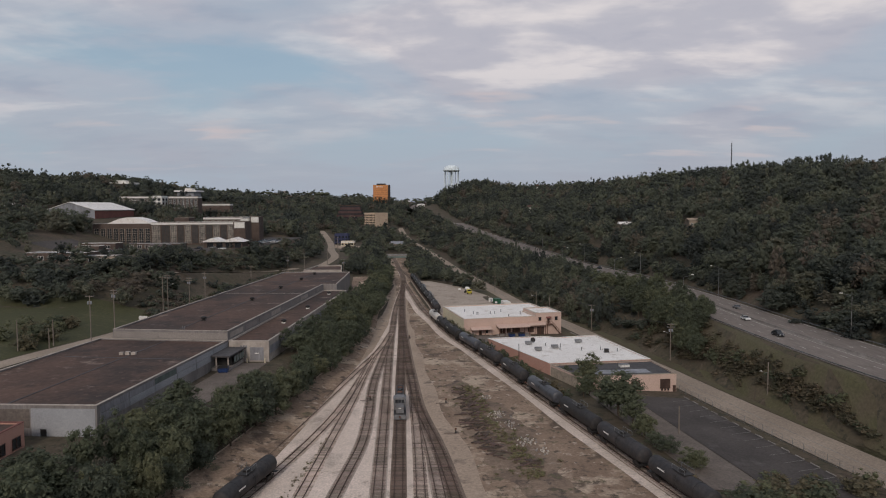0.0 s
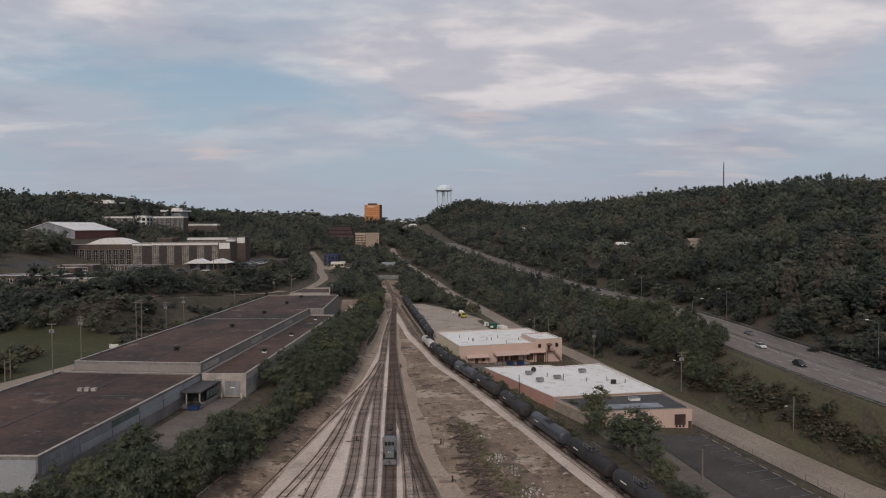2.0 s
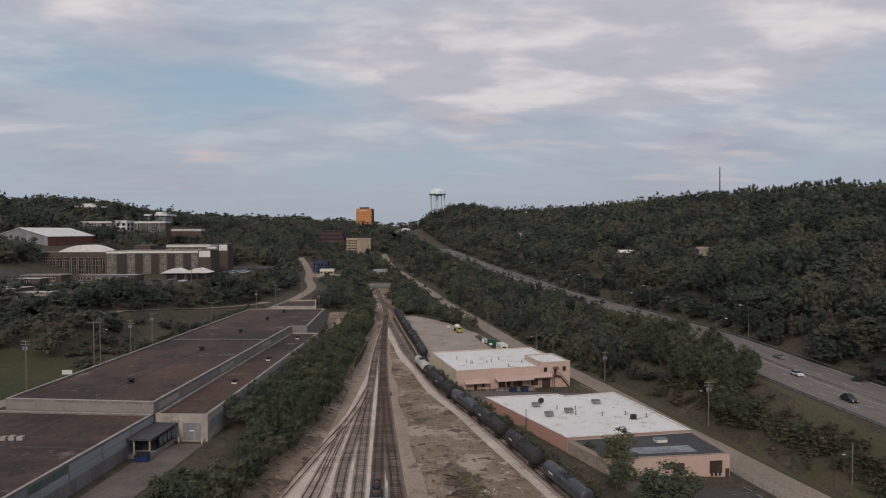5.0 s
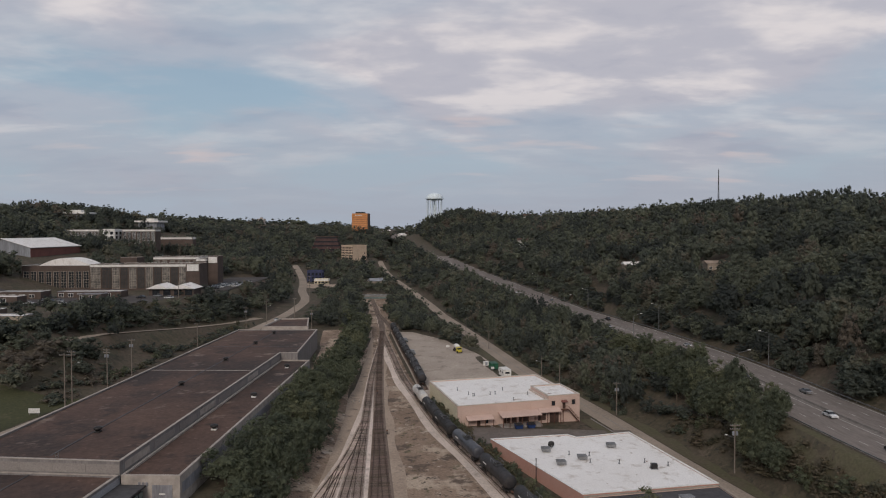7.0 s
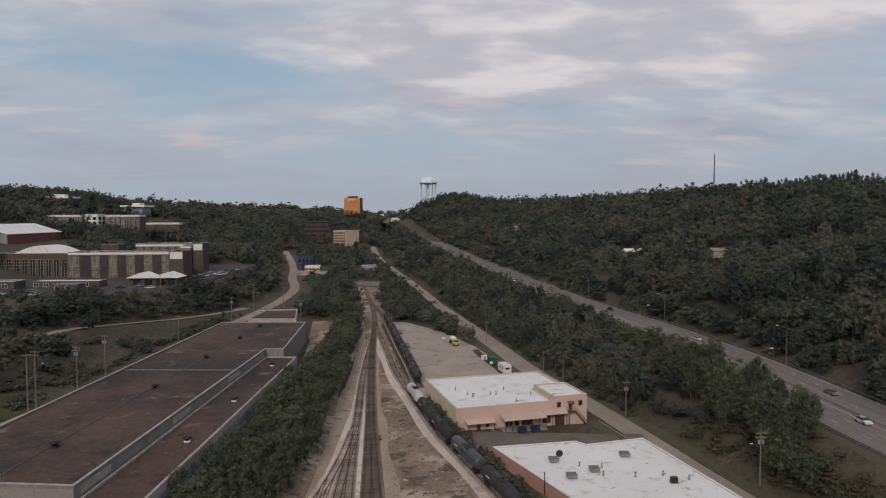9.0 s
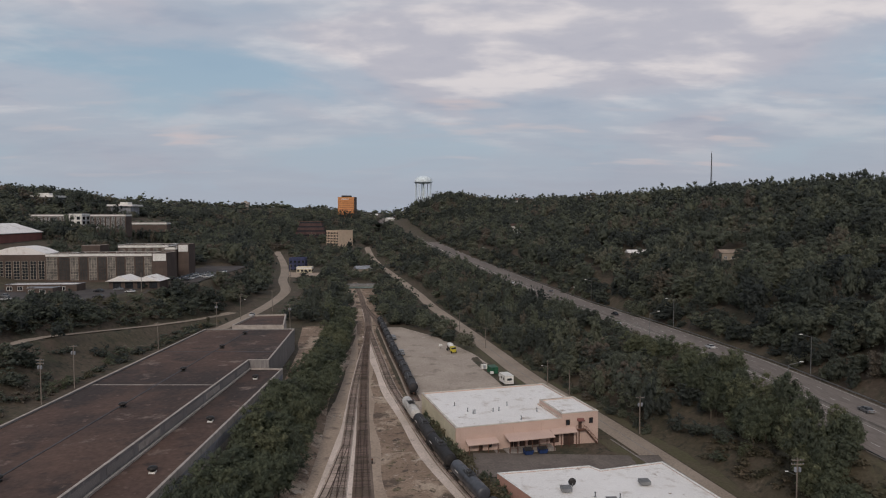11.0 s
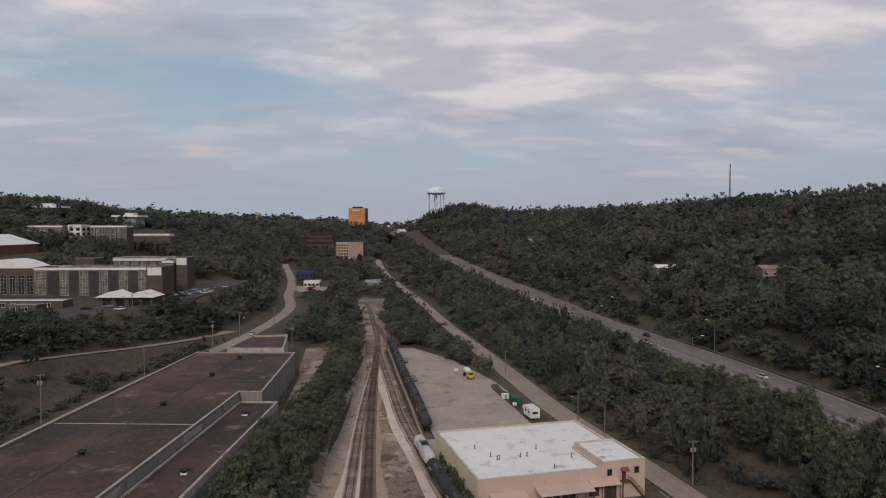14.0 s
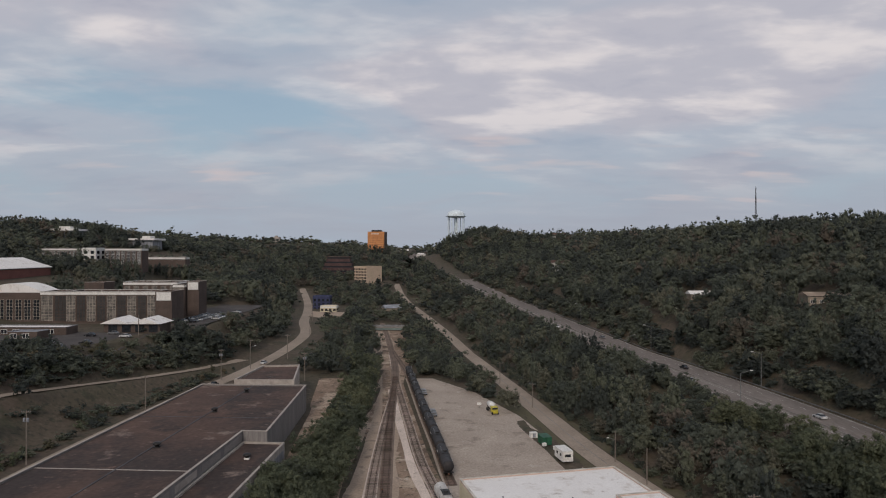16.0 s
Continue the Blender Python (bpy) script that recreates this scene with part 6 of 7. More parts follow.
black_car = tank_car(TANK_BLACK, "black cylindrical tank car on a siding")
grey_car = tank_car(TANK_GREY, "blue-grey tank car with a top walkway")
black_car.matrix_world = on_track(siding_x, 138.3)
grey_car.matrix_world = on_track(siding_x, 178.2)
for y in (98.6, 118.5, 157.6, 200.6, 222.5, 263.5):
    copy_thing(black_car, on_track(siding_x, y))
for y in (243.5,):
    copy_thing(grey_car, on_track(siding_x, y))
copy_thing(black_car, on_track(siding_x, 281.0))
for y in (333.0, 352.4, 371.6, 390.8, 410.0, 429.0, 448.2, 467.4):
    copy_thing(black_car, on_track(storage_x, y))
copy_thing(black_car, on_track(curve((60, -46), (100, -39.5), (121, -34.6), (134, -31.8), (165, -27)), 119.5))

white_tank = tank_car(HOPPER_WHITE, "dusty white cylindrical tank car on a siding", 17.0)
white_tank.matrix_world = on_track(siding_x, 300.6)

loco = thing("locomotive", on_track(curve((60, -5), (119, -8.2), (148, -9.9), (176, -11.5), (197, -12.8), (251, -15.8)), 169.2), "blue-grey diesel locomotive with a dark long hood", "locomotive")
part("frame", Shape().box(-1.5, 1.5, -8.6, 8.6, 1.05, 1.5), DARK_STEEL, loco)
part("short_hood", Shape().prism([(-0.95, -7.9), (0.95, -7.9), (1.0, -5.2), (-1.0, -5.2)], 1.5, [3.0, 3.0, 3.15, 3.15]), LOCO_GREY, loco)
cabin = part("cab", Shape().prism([(-1.5, -5.2), (1.5, -5.2), (1.5, -2.6), (-1.5, -2.6)], 1.5, [4.2] * 4), LOCO_GREY, loco)
part("cab_roof", Shape().add([(-1.6, -5.4, 4.2), (1.6, -5.4, 4.2), (1.6, -2.5, 4.2), (-1.6, -2.5, 4.2), (-0.9, -5.3, 4.6), (0.9, -5.3, 4.6), (0.9, -2.6, 4.6), (-0.9, -2.6, 4.6)], [(0, 1, 5, 4), (1, 2, 6, 5), (2, 3, 7, 6), (3, 0, 4, 7), (4, 5, 6, 7), (0, 3, 2, 1)]), LOCO_GREY, cabin)
for x in (-1.1, -0.35, 0.4):
    part("windscreen", Shape().box(x, x + 0.62, -5.26, -5.21, 3.25, 4.0), GLASS, cabin)
for x in (-1.52, 1.52):
    part("side_window", Shape().box(x - 0.02, x + 0.02, -4.7, -3.1, 3.15, 3.95), GLASS, cabin)
part("long_hood", Shape().prism([(-0.95, -2.6), (0.95, -2.6), (0.95, 7.9), (-0.95, 7.9)], 1.5, [4.0] * 4), DARK_STEEL, loco, "dark engine hood")
for k, y in enumerate((-0.6, 1.0, 3.8, 5.4, 6.9)):
    part("radiator_fan", Shape().lathe([(0.62, 4.0), (0.68, 4.1), (0.66, 4.32), (0.3, 4.36), (0.05, 4.3)], at=(0, y, 0), n=14), RUST if k % 2 else DARK_STEEL, loco)
part("exhaust_stack", Shape().box(-0.3, 0.3, 2.0, 2.8, 4.0, 4.5), DARK_STEEL, loco)
for x in (-1.42, 1.42):
    part("handrail", Shape().tube((x, -2.5, 2.5), (x, 8.3, 2.5), 0.04, n=6), WHITE, loco)
    for k in range(7):
        part("stanchion", Shape().tube((x, -2.3 + 1.7 * k, 1.5), (x, -2.3 + 1.7 * k, 2.5), 0.03, n=6), WHITE, loco)
part("fuel_tank", Shape().box(-1.3, 1.3, -2.2, 2.2, 0.4, 1.05), DARK_STEEL, loco)
for y in (-8.6, 8.6):
    part("pilot_plate", Shape().box(-1.45, 1.45, y - 0.1, y + 0.1, 0.25, 1.4), LOCO_GREY, loco)
    part("coupler", Shape().box(-0.16, 0.16, y - 0.6, y + 0.6, 0.75, 1.0), RUST, loco)
for x in (-0.25, 0.1):
    part("headlight", Shape().tube((x + 0.07, -7.96, 2.7), (x + 0.07, -7.9, 2.7), 0.12), WHITE, loco)
for y in (-5.4, 5.4):
    bogie(loco, y)

# ---- road vehicles ----
CAR_WHITE = mat("white_car_paint", (0.72, 0.72, 0.72), 0.25, grain=1, patch=1, bump=0, contrast=0.6, spec=0.5)
CAR_DARK = mat("dark_car_paint", (0.02, 0.022, 0.026), 0.25, grain=1, patch=1, bump=0, spec=0.5)
CAR_SILVER = mat("silver_car_paint", (0.34, 0.35, 0.36), 0.3, 0.4, grain=1, patch=1, bump=0, spec=0.5)
TYRE = mat("tyre_rubber", (0.02, 0.02, 0.02), 0.9)


def motor_car(paint, label, high=1.45, length=4.5, group="cars"):
    t = thing("car", pose(0, 0, 0), label, "car", group)
    l, w = length / 2, 0.9
    prof = [(-l, 0.45), (-l, 0.85), (-l * 0.92, 0.95), (-l * 0.55, 1.0), (l * 0.45, 0.98), (l * 0.95, 0.78), (l, 0.5), (l, 0.3), (-l, 0.3)]
    n = len(prof)
    part("body", Shape().add([(x, y, z) for x in (-w, w) for y, z in prof], [tuple(range(n)), tuple(range(n, 2 * n))[::-1]] + [(i, (i + 1) % n, n + (i + 1) % n, n + i) for i in range(n)]), paint, t)
    r = [(-l * 0.82, 0.96), (-l * 0.5, high), (l * 0.12, high), (l * 0.5, 0.97)]
    part("cabin_glass", Shape().add([(x * (0.98 if z < 1 else 0.78), y, z) for x in (-w * 0.94, w * 0.94) for y, z in r], [(0, 1, 2, 3), (7, 6, 5, 4), (0, 4, 5, 1), (2, 6, 7, 3), (1, 5, 6, 2), (3, 7, 4, 0)]), GLASS, t)
    part("roof_panel", Shape().box(-w * 0.7, w * 0.7, -l * 0.5, l * 0.12, high + 0.002, high + 0.04), paint, t)
    for x in (-w + 0.02, w - 0.02):
        for y in (-l * 0.62, l * 0.62):
            wh_ = part("wheel", Shape().tube((x - 0.11, y, 0.33), (x + 0.11, y, 0.33), 0.33, n=14), TYRE, t)
            part("rim", Shape().tube((x - 0.125, y, 0.33), (x + 0.125, y, 0.33), 0.19, n=10), STEEL, wh_)
    for x in (-0.62, 0.62):
        part("headlight", Shape().box(x - 0.17, x + 0.17, l - 0.06, l + 0.02, 0.55, 0.7), WHITE, t)
        part("tail_light", Shape().box(x - 0.15, x + 0.15, -l - 0.02, -l + 0.05, 0.7, 0.85), RED_BRICK, t)
    return t


def on_highway(lane, y, back=False):
    d = float(highway_x(y + 1) - highway_x(y - 1)) / 2
    return pose(float(highway_x(y)) + lane, y, float(highway_z(y)) + 0.13, 0, 0, -math.degrees(math.atan(d)) + (180 if back else 0))


white_car = motor_car(CAR_WHITE, "white saloon car on the highway")
white_car.matrix_world = on_highway(-2.4, 236, True)
dark_car = motor_car(CAR_DARK, "dark off-road car on the highway", 1.7, 4.7)
dark_car.matrix_world = on_highway(-6.4, 207, True)
silver_car = motor_car(CAR_SILVER, "silver saloon car on the highway")
silver_car.matrix_world = on_highway(6.0, 262)
for car, lane, y, back in ((dark_car, -2.5, 283, True), (white_car, 5.5, 345, False), (silver_car, -6, 402, True), (dark_car, 5.5, 430, False), (white_car, -2, 470, True), (silver_car, 6, 520, False), (white_car, -6, 560, True)):
    copy_thing(car, on_highway(lane, y, back))
for k in range(30):
    r = random.Random(k)
    x, y = -136.5 + 6.2 * (k % 3) + r.uniform(-0.3, 0.3), 476 + 4.6 * (k // 3) + r.uniform(-0.3, 0.3) + (16 if k % 3 == 2 else 0)
    if r.random() < 0.8:
        copy_thing((white_car, silver_car, dark_car, white_car)[r.randrange(4)], pose(x, y, gz(x, y) + 0.16, 0, 0, 78 + r.uniform(-4, 4)))
for x, y in ((-176, 430.5), (-148, 432.5), (-196, 408), (-188, 407)):
    copy_thing((silver_car, white_car)[int(x) % 2], pose(x, y, gz(x, y) + 0.1, 0, 0, 80))
for y, k in ((360, 0), (408, 1), (455, 2)):
    copy_thing((silver_car, dark_car, white_car)[k], pose(float(west_road_x(y)) + 1.6, y, gz(float(west_road_x(y)), y) + 0.16, 0, 0, -6))
sheet("hospital_lot", [[(x, y, gz(x, y) + 0.15) for x in np.linspace(-138.2 if y < 528 else -150, -121, 6)] for y in np.linspace(468, 584, 24)], ASPHALT, "grey asphalt car park beside the hospital", "car park")

sheet("hospital_court", [[(x, y, gz(x, y) + 0.12) for x in np.linspace(-240, -134, 14)] for y in np.linspace(390, 437, 9)], ASPHALT, "grey paved court before the hospital", "car park")
for k in range(20):
    r = random.Random(200 + k)
    x, y = -236 + 5.1 * k + r.uniform(-0.8, 0.8), (404, 424, 394)[k % 3] + r.uniform(-1, 1)
    if not (-204 < x < -164 and y > 408 or x < -200):
        copy_thing((white_car, silver_car, dark_car)[r.randrange(3)], pose(x, y, gz(x, y) + 0.14, 0, 0, r.choice((4, 88))))

mix = thing("mixer_truck", pose(14.2, 399, gz(14.2, 399) + 0.08, 0, 0, 192), "cement mixer lorry with yellow cab and white drum", "lorry")
YELLOW = mat("yellow_cab_paint", (0.55, 0.46, 0.06), 0.45)
part("cab", Shape().prism([(-1.2, 2.2), (1.2, 2.2), (1.2, 4.2), (-1.2, 4.2)], 0.6, [2.9, 2.9, 2.7, 2.7]), YELLOW, mix)
part("bonnet", Shape().box(-0.95, 0.95, 4.2, 5.2, 0.6, 1.7), YELLOW, mix)
part("windscreen", Shape().box(-1.05, 1.05, 4.2, 4.24, 1.8, 2.6), GLASS, mix)
part("drum", Shape().lathe([(0.5, -4.4), (0.9, -3.8), (1.25, -1.5), (1.3, 0.2), (0.9, 1.6), (0.3, 1.9)], axis="y", at=(0, 0, 2.6), n=18), WHITE, mix, smooth=True)
part("chassis", Shape().box(-0.5, 0.5, -4.2, 5.0, 0.6, 0.95), DARK_STEEL, mix)
part("drum_stand", Shape().box(-0.8, 0.8, -3.6, -3.1, 0.9, 2.4).box(-0.7, 0.7, 1.2, 1.6, 0.9, 2.2), DARK_STEEL, mix)
part("chute", Shape().box(-0.4, 0.4, -5.6, -4.2, 1.4, 1.7), STEEL, mix)
for y in (4.4, -1.8, -3.2):
    for x in (-1.1, 1.1):
        part("wheel", Shape().tube((x - 0.17, y, 0.52), (x + 0.17, y, 0.52), 0.52, n=16), TYRE, mix)

camper = thing("camper_trailer", pose(31.2, 339.5, gz(31, 339) + 0.08, 0, 0, 12), "white box camper trailer parked on gravel", "trailer")
part("box", Shape().box(-1.6, 1.6, -3.2, 3.2, 0.6, 3.5), WHITE, camper)
part("roof", Shape().box(-1.65, 1.65, -3.25, 3.25, 3.5, 3.62), WHITE, camper)
for x in (-1.62, 1.62):
    for y in (-2.0, 0.6):
        part("window", Shape().box(x - 0.02, x + 0.02, y, y + 1.1, 1.9, 2.7), GLASS, camper)
part("rear_window", Shape().box(-0.9, 0.9, -3.24, -3.2, 1.9, 2.7), GLASS, camper)
part("hitch", Shape().box(-0.1, 0.1, 3.2, 4.6, 0.5, 0.62), DARK_STEEL, camper)
for x in (-1.45, 1.45):
    for y in (-0.5, 0.5):
        part("wheel", Shape().tube((x - 0.12, y, 0.38), (x + 0.12, y, 0.38), 0.38, n=12), TYRE, camper)
t = thing("storage_container", pose(28.2, 357, gz(28.2, 357) + 0.08, 0, 0, 12), "green ribbed steel storage container on gravel", "container")
part("body", Shape().box(-1.5, 1.5, -2.4, 2.4, 0.1, 2.5), GREEN_STEEL, t)
part("roof", Shape().box(-1.56, 1.56, -2.46, 2.46, 2.5, 2.6), GREEN_STEEL, t)
for k in range(7):
    for x in (-1.53, 1.53):
        part("rib", Shape().box(x - 0.04, x + 0.04, -2.2 + 0.7 * k, -2.0 + 0.7 * k, 0.15, 2.45), GREEN_STEEL, t)
for x in (-0.75, 0.75):
    part("door", Shape().box(x - 0.7, x + 0.7, -2.45, -2.4, 0.2, 2.4), GREEN_STEEL, t)
    part("skid", Shape().box(x - 0.12, x + 0.12, -2.4, 2.4, 0, 0.1), DARK_STEEL, t)
for k, (x, y) in enumerate(((30.0, 347.5), (27.2, 351.2))):
    t = thing("utility_box", pose(x, y, gz(x, y) + 0.08, 0, 0, 20 * k), "small white utility box on a post", "box", "utility boxes")
    part("post", Shape().tube((0, 0, 0), (0, 0, 0.9), 0.07), POLE_WOOD, t)
    part("box", Shape().box(-0.6, 0.6, -0.4, 0.4, 0.9, 1.8), WHITE, t)
t = thing("lot_sign", pose(9.6, 404, gz(9.6, 404) + 0.05), "small white board on a post beside a lorry", "sign")
part("post", Shape().tube((0, 0, 0), (0, 0, 1.8), 0.08), POLE_WOOD, t)
part("board", Shape().box(-0.8, 0.8, -0.05, 0.05, 1.5, 2.5), WHITE, t)
t = thing("site_cabin", pose(25.5, 364, gz(25, 364) + 0.08, 0, 0, 10), "small pale utility cabinet and pallets", "cabinet")
part("box", Shape().box(-1.2, 1.2, -0.8, 0.8, 0, 1.7), WHITE, t)
part("door", Shape().box(-0.5, 0.5, -0.83, -0.8, 0.1, 1.5), SHED_GREY, t)
for x, y in ((-8.4, 394), (-13.0, 431)):
    t = thing("flatbed_trailer", pose(x, y, gz(x, y) + 0.08, 0, 0, 7.5), "low grey trailer with stacked steel parts", "trailer", "flatbed trailers")
    part("deck", Shape().box(-1.2, 1.2, -4, 4, 0.8, 1.0), SHED_GREY, t)
    for k in range(3):
        part("load", Shape().box(-1.0, 1.0, -3.4 + 2.4 * k, -1.5 + 2.4 * k, 1.0, 1.7 + 0.2 * (k % 2)), STEEL, t)
    for xx in (-1.05, 1.05):
        for yy in (-2.6, -1.5):
            part("wheel", Shape().tube((xx - 0.12, yy, 0.42), (xx + 0.12, yy, 0.42), 0.42, n=12), TYRE, t)

# ---- poles, lamps, rails ----


def utility_pole(x, y, h, label, arms=1, gear=False, lamp=0, z=None):
    t = thing("utility_pole", pose(x, y, gz(x, y) if z is None else z, 0, 0, random.Random(x).uniform(-12, 12)), label, "utility pole", "utility poles")
    part("pole", Shape().tube((0, 0, -1), (0, 0, h), 0.19, 0.13, n=10), POLE_WOOD, t)
    for k in range(arms):
        z = h - 0.5 - 0.9 * k
        a = part("crossarm", Shape().box(-1.3, 1.3, -0.14, -0.02, z - 0.08, z + 0.08), POLE_WOOD, t)
        for q in (-1.2, -0.6, 0.6, 1.2):
            part("insulator", Shape().lathe([(0.05, z + 0.08), (0.09, z + 0.16), (0.05, z + 0.3)], at=(q, -0.08, 0), n=8), SHED_GREY, a)
    if gear:
        for q in (-0.45, 0.45):
            part("transformer", Shape().lathe([(0.2, h - 3.0), (0.3, h - 2.9), (0.3, h - 2.1), (0.16, h - 1.95)], at=(q, -0.2, 0), n=12), SHED_GREY, t)
    if lamp:
        ar = part("lamp_arm", Shape().tube((0, 0, h * 0.72), (lamp * 2.2, 0, h * 0.78), 0.05, n=6), STEEL, t)
        part("lamp_head", Shape().box(lamp * 2.2 - 0.3, lamp * 2.2 + 0.3, -0.14, 0.14, h * 0.78 - 0.05, h * 0.78 + 0.1), WHITE, ar)
    return t


POLES = [(77.8, 232, 13.3, 2, True, -1), (62.5, 285.5, 11.2, 1, True, 0), (50.5, 322, 10.0, 0, False, 0), (46.8, 341, 9.4, 0, False, -1), (31, 408, 10, 1, False, 0), (22, 455, 10, 1, False, 0), (87.6, 183, 10.5, 0, False, -1), (83.5, 241, 10.0, 0, False, 0), (53.6, 154.5, 6.5, 0, False, 0),
         (-110.5, 266, 16.5, 1, False, 0), (-109.4, 268, 17, 2, False, 1), (-109.8, 291.5, 13.5, 2, True, 0), (-109.6, 310, 13.8, 1, True, 0), (-104.5, 366, 12, 1, False, 0), (-97, 420, 13, 1, True, 0), (-91.5, 443, 13.5, 1, False, 1), (-113.5, 217.4, 15.5, 1, True, 0), (-117, 240, 14.5, 2, True, 0),
         (-128, 203, 9.5, 0, False, 0), (-122.5, 212, 8.5, 0, False, 0), (-121.5, 208, 6.5, 0, False, 0), (-63, 424, 12, 1, True, 0), (-81, 470, 12, 1, False, 0), (-136, 430, 9, 0, False, 1), (-96, 610, 12, 1, False, 0), (-84, 540, 12, 1, False, 0)]
for x, y, h, arms, gear, lamp in POLES:
    utility_pole(x, y, h, "weathered wooden utility pole" + (" with transformers" if gear else " with a street lamp" if lamp else " and crossarm" if arms else " without crossarms"), arms, gear, lamp)


def wire(a, b, sag, label):
    s = Shape()
    a, b = Vector(a), Vector(b)
    for k in range(13):
        p = a.lerp(b, k / 12) - Vector((0, 0, sag * 4 * (k / 12) * (1 - k / 12)))
        s.v += [(p.x - 0.03, p.y, p.z), (p.x + 0.03, p.y, p.z), (p.x, p.y, p.z + 0.05)]
    s.f = [(3 * k + i, 3 * k + (i + 1) % 3, 3 * k + 3 + (i + 1) % 3, 3 * k + 3 + i) for k in range(12) for i in range(3)]
    tagged(part("overhead_wire", s, DARK_STEEL), label, "wire", "overhead wires")


line = [(62.5, 285.5, 11.2), (50.5, 322, 10.0), (46.8, 341, 9.4), (31, 408, 10), (22, 455, 10)]
line = [(77.8, 232, 13.3)] + line
for (x0, y0, h0), (x1, y1, h1) in zip(line, line[1:]):
    for o in (-0.6, 0.6):
        wire((x0 + o, y0, gz(x0, y0) + h0 - 0.25), (x1 + o, y1, gz(x1, y1) + h1 - 0.25), 0.8, "thin dark overhead wire between poles")


def street_lamp(x, y, z, h, side, label="tall grey steel highway lamp with a long arm"):
    t = thing("street_lamp", pose(x, y, z), label, "street lamp", "highway lamps")
    part("pole", Shape().tube((0, 0, -0.5), (0, 0, h), 0.16, 0.09, n=10), STEEL, t)
    part("arm", Shape().tube((0, 0, h), (side * 3.4, 0, h + 0.9), 0.06, n=6), STEEL, t)
    part("lamp_head", Shape().box(side * 3.4 - 0.45, side * 3.4 + 0.45, -0.18, 0.18, h + 0.82, h + 1.02), WHITE, t)
    part("base", Shape().tube((0, 0, -0.6), (0, 0, 0.3), 0.3, n=10), CONCRETE, t)


for y in (205, 300, 391, 480, 575, 690):
    street_lamp(float(highway_x(y)) + 14.6, y, float(highway_z(y)), 12.5, -1)
for y in (262, 352, 440):
    street_lamp(float(highway_x(y)) - 14.8, y, float(highway_z(y)), 12.5, 1)


def guard_rail(name, offset, y0, y1, label, step=4.0, mat_=STEEL):
    t = thing(name, pose(0, 0, 0), label, "guard rail", "", "structure")
    ys = np.arange(y0, y1, step)
    s = Shape()
    for y in ys:
        x, z = float(highway_x(y)) + offset, float(highway_z(y)) + 0.1
        s.v += [(x - 0.05, y, z + 0.45), (x - 0.05, y, z + 0.80), (x + 0.05, y, z + 0.80), (x + 0.05, y, z + 0.45)]
    for k in range(len(ys) - 1):
        a, b = 4 * k, 4 * k + 4
        s.f += [(a, b, b + 1, a + 1), (a + 1, b + 1, b + 2, a + 2), (a + 2, b + 2, b + 3, a + 3), (a + 3, b + 3, b, a)]
    part("rail_beam", s, mat_, t)
    post = Shape().box(-0.09, 0.09, -0.09, 0.09, -0.4, 0.78).mesh("post", POLE_WOOD)
    for y in ys[::1]:
        if y > 430:
            break
        part("post", post, None, t, m=pose(float(highway_x(y)) + offset + 0.15, y, float(highway_z(y)) + 0.1))


guard_rail("near_guard_rail", -13.9, 130, 700, "grey steel guard rail along the highway")
guard_rail("far_guard_rail", 13.9, 130, 700, "grey steel barrier on the highway's far edge")
med = thing("median_barrier", pose(0, 0, 0), "low concrete median barrier of the highway", "barrier", "", "structure")
rows = []
for y in np.arange(100, 1300, 6):
    x, z = float(highway_x(y)), float(highway_z(y)) + 0.12
    rows.append([(x - 0.3, y, z), (x - 0.12, y, z + 0.25), (x - 0.08, y, z + 0.8), (x + 0.08, y, z + 0.8), (x + 0.12, y, z + 0.25), (x + 0.3, y, z)])
sheet("barrier_wall", rows, CONCRETE, "", "", smooth=False, parent=med)
mark = thing("lane_marking", pose(0, 0, 0), "worn white lane lines on the highway", "road marking", "", "structure")
for o in (-12.6, -1.2, 1.2, 12.6):
    strip("edge_line", inside(highway_x, o - 0.1), inside(highway_x, o + 0.1), 120, 900, 6, 0.135, PAINT_LINE, z=highway_z, across=2, parent=mark)
dash = bpy.data.meshes.new("lane_dash")
dash.from_pydata([(-0.09, -1.5, 0), (0.09, -1.5, 0), (0.09, 1.5, 0), (-0.09, 1.5, 0)], [], [(0, 1, 2, 3)])
dash.materials.append(PAINT_LINE)
for o in (-8.6, -4.8, 4.8, 8.6):
    for y in np.arange(130, 620, 12.0):
        q = on_highway(o, float(y))
        q.translation.z += 0.012
        part("lane_dash", dash, None, mark, m=q)
strip("centre_line", inside(road_x, -0.12), inside(road_x, 0.12), 20, 500, 5, 0.135, FADED_LINE, "faded centre line of the access road", "road marking", z=road_z, across=2)

# chain-link fence between car park and road
fence = thing("chain_link_fence", pose(0, 0, 0), "grey chain-link fence along the road", "fence")
fy = np.arange(118, 196, 3.2)
fence_x = lambda y: float(road_x(y)) - 6.6  # noqa: E731
post = Shape().tube((0, 0, -0.3), (0, 0, 1.9), 0.045, n=6).mesh("fence_post", STEEL)
for y in fy:
    part("fence_post", post, None, fence, m=pose(fence_x(y), float(y), gz(fence_x(y), float(y))))
for h in (0.1, 1.0, 1.88):
    s = Shape()
    for a, b in zip(fy, fy[1:]):
        s.tube((fence_x(a), a, gz(fence_x(a), float(a)) + h), (fence_x(b), b, gz(fence_x(b), float(b)) + h), 0.022, n=4, caps=False)
    part("fence_wire", s, STEEL, fence)
s = Shape()
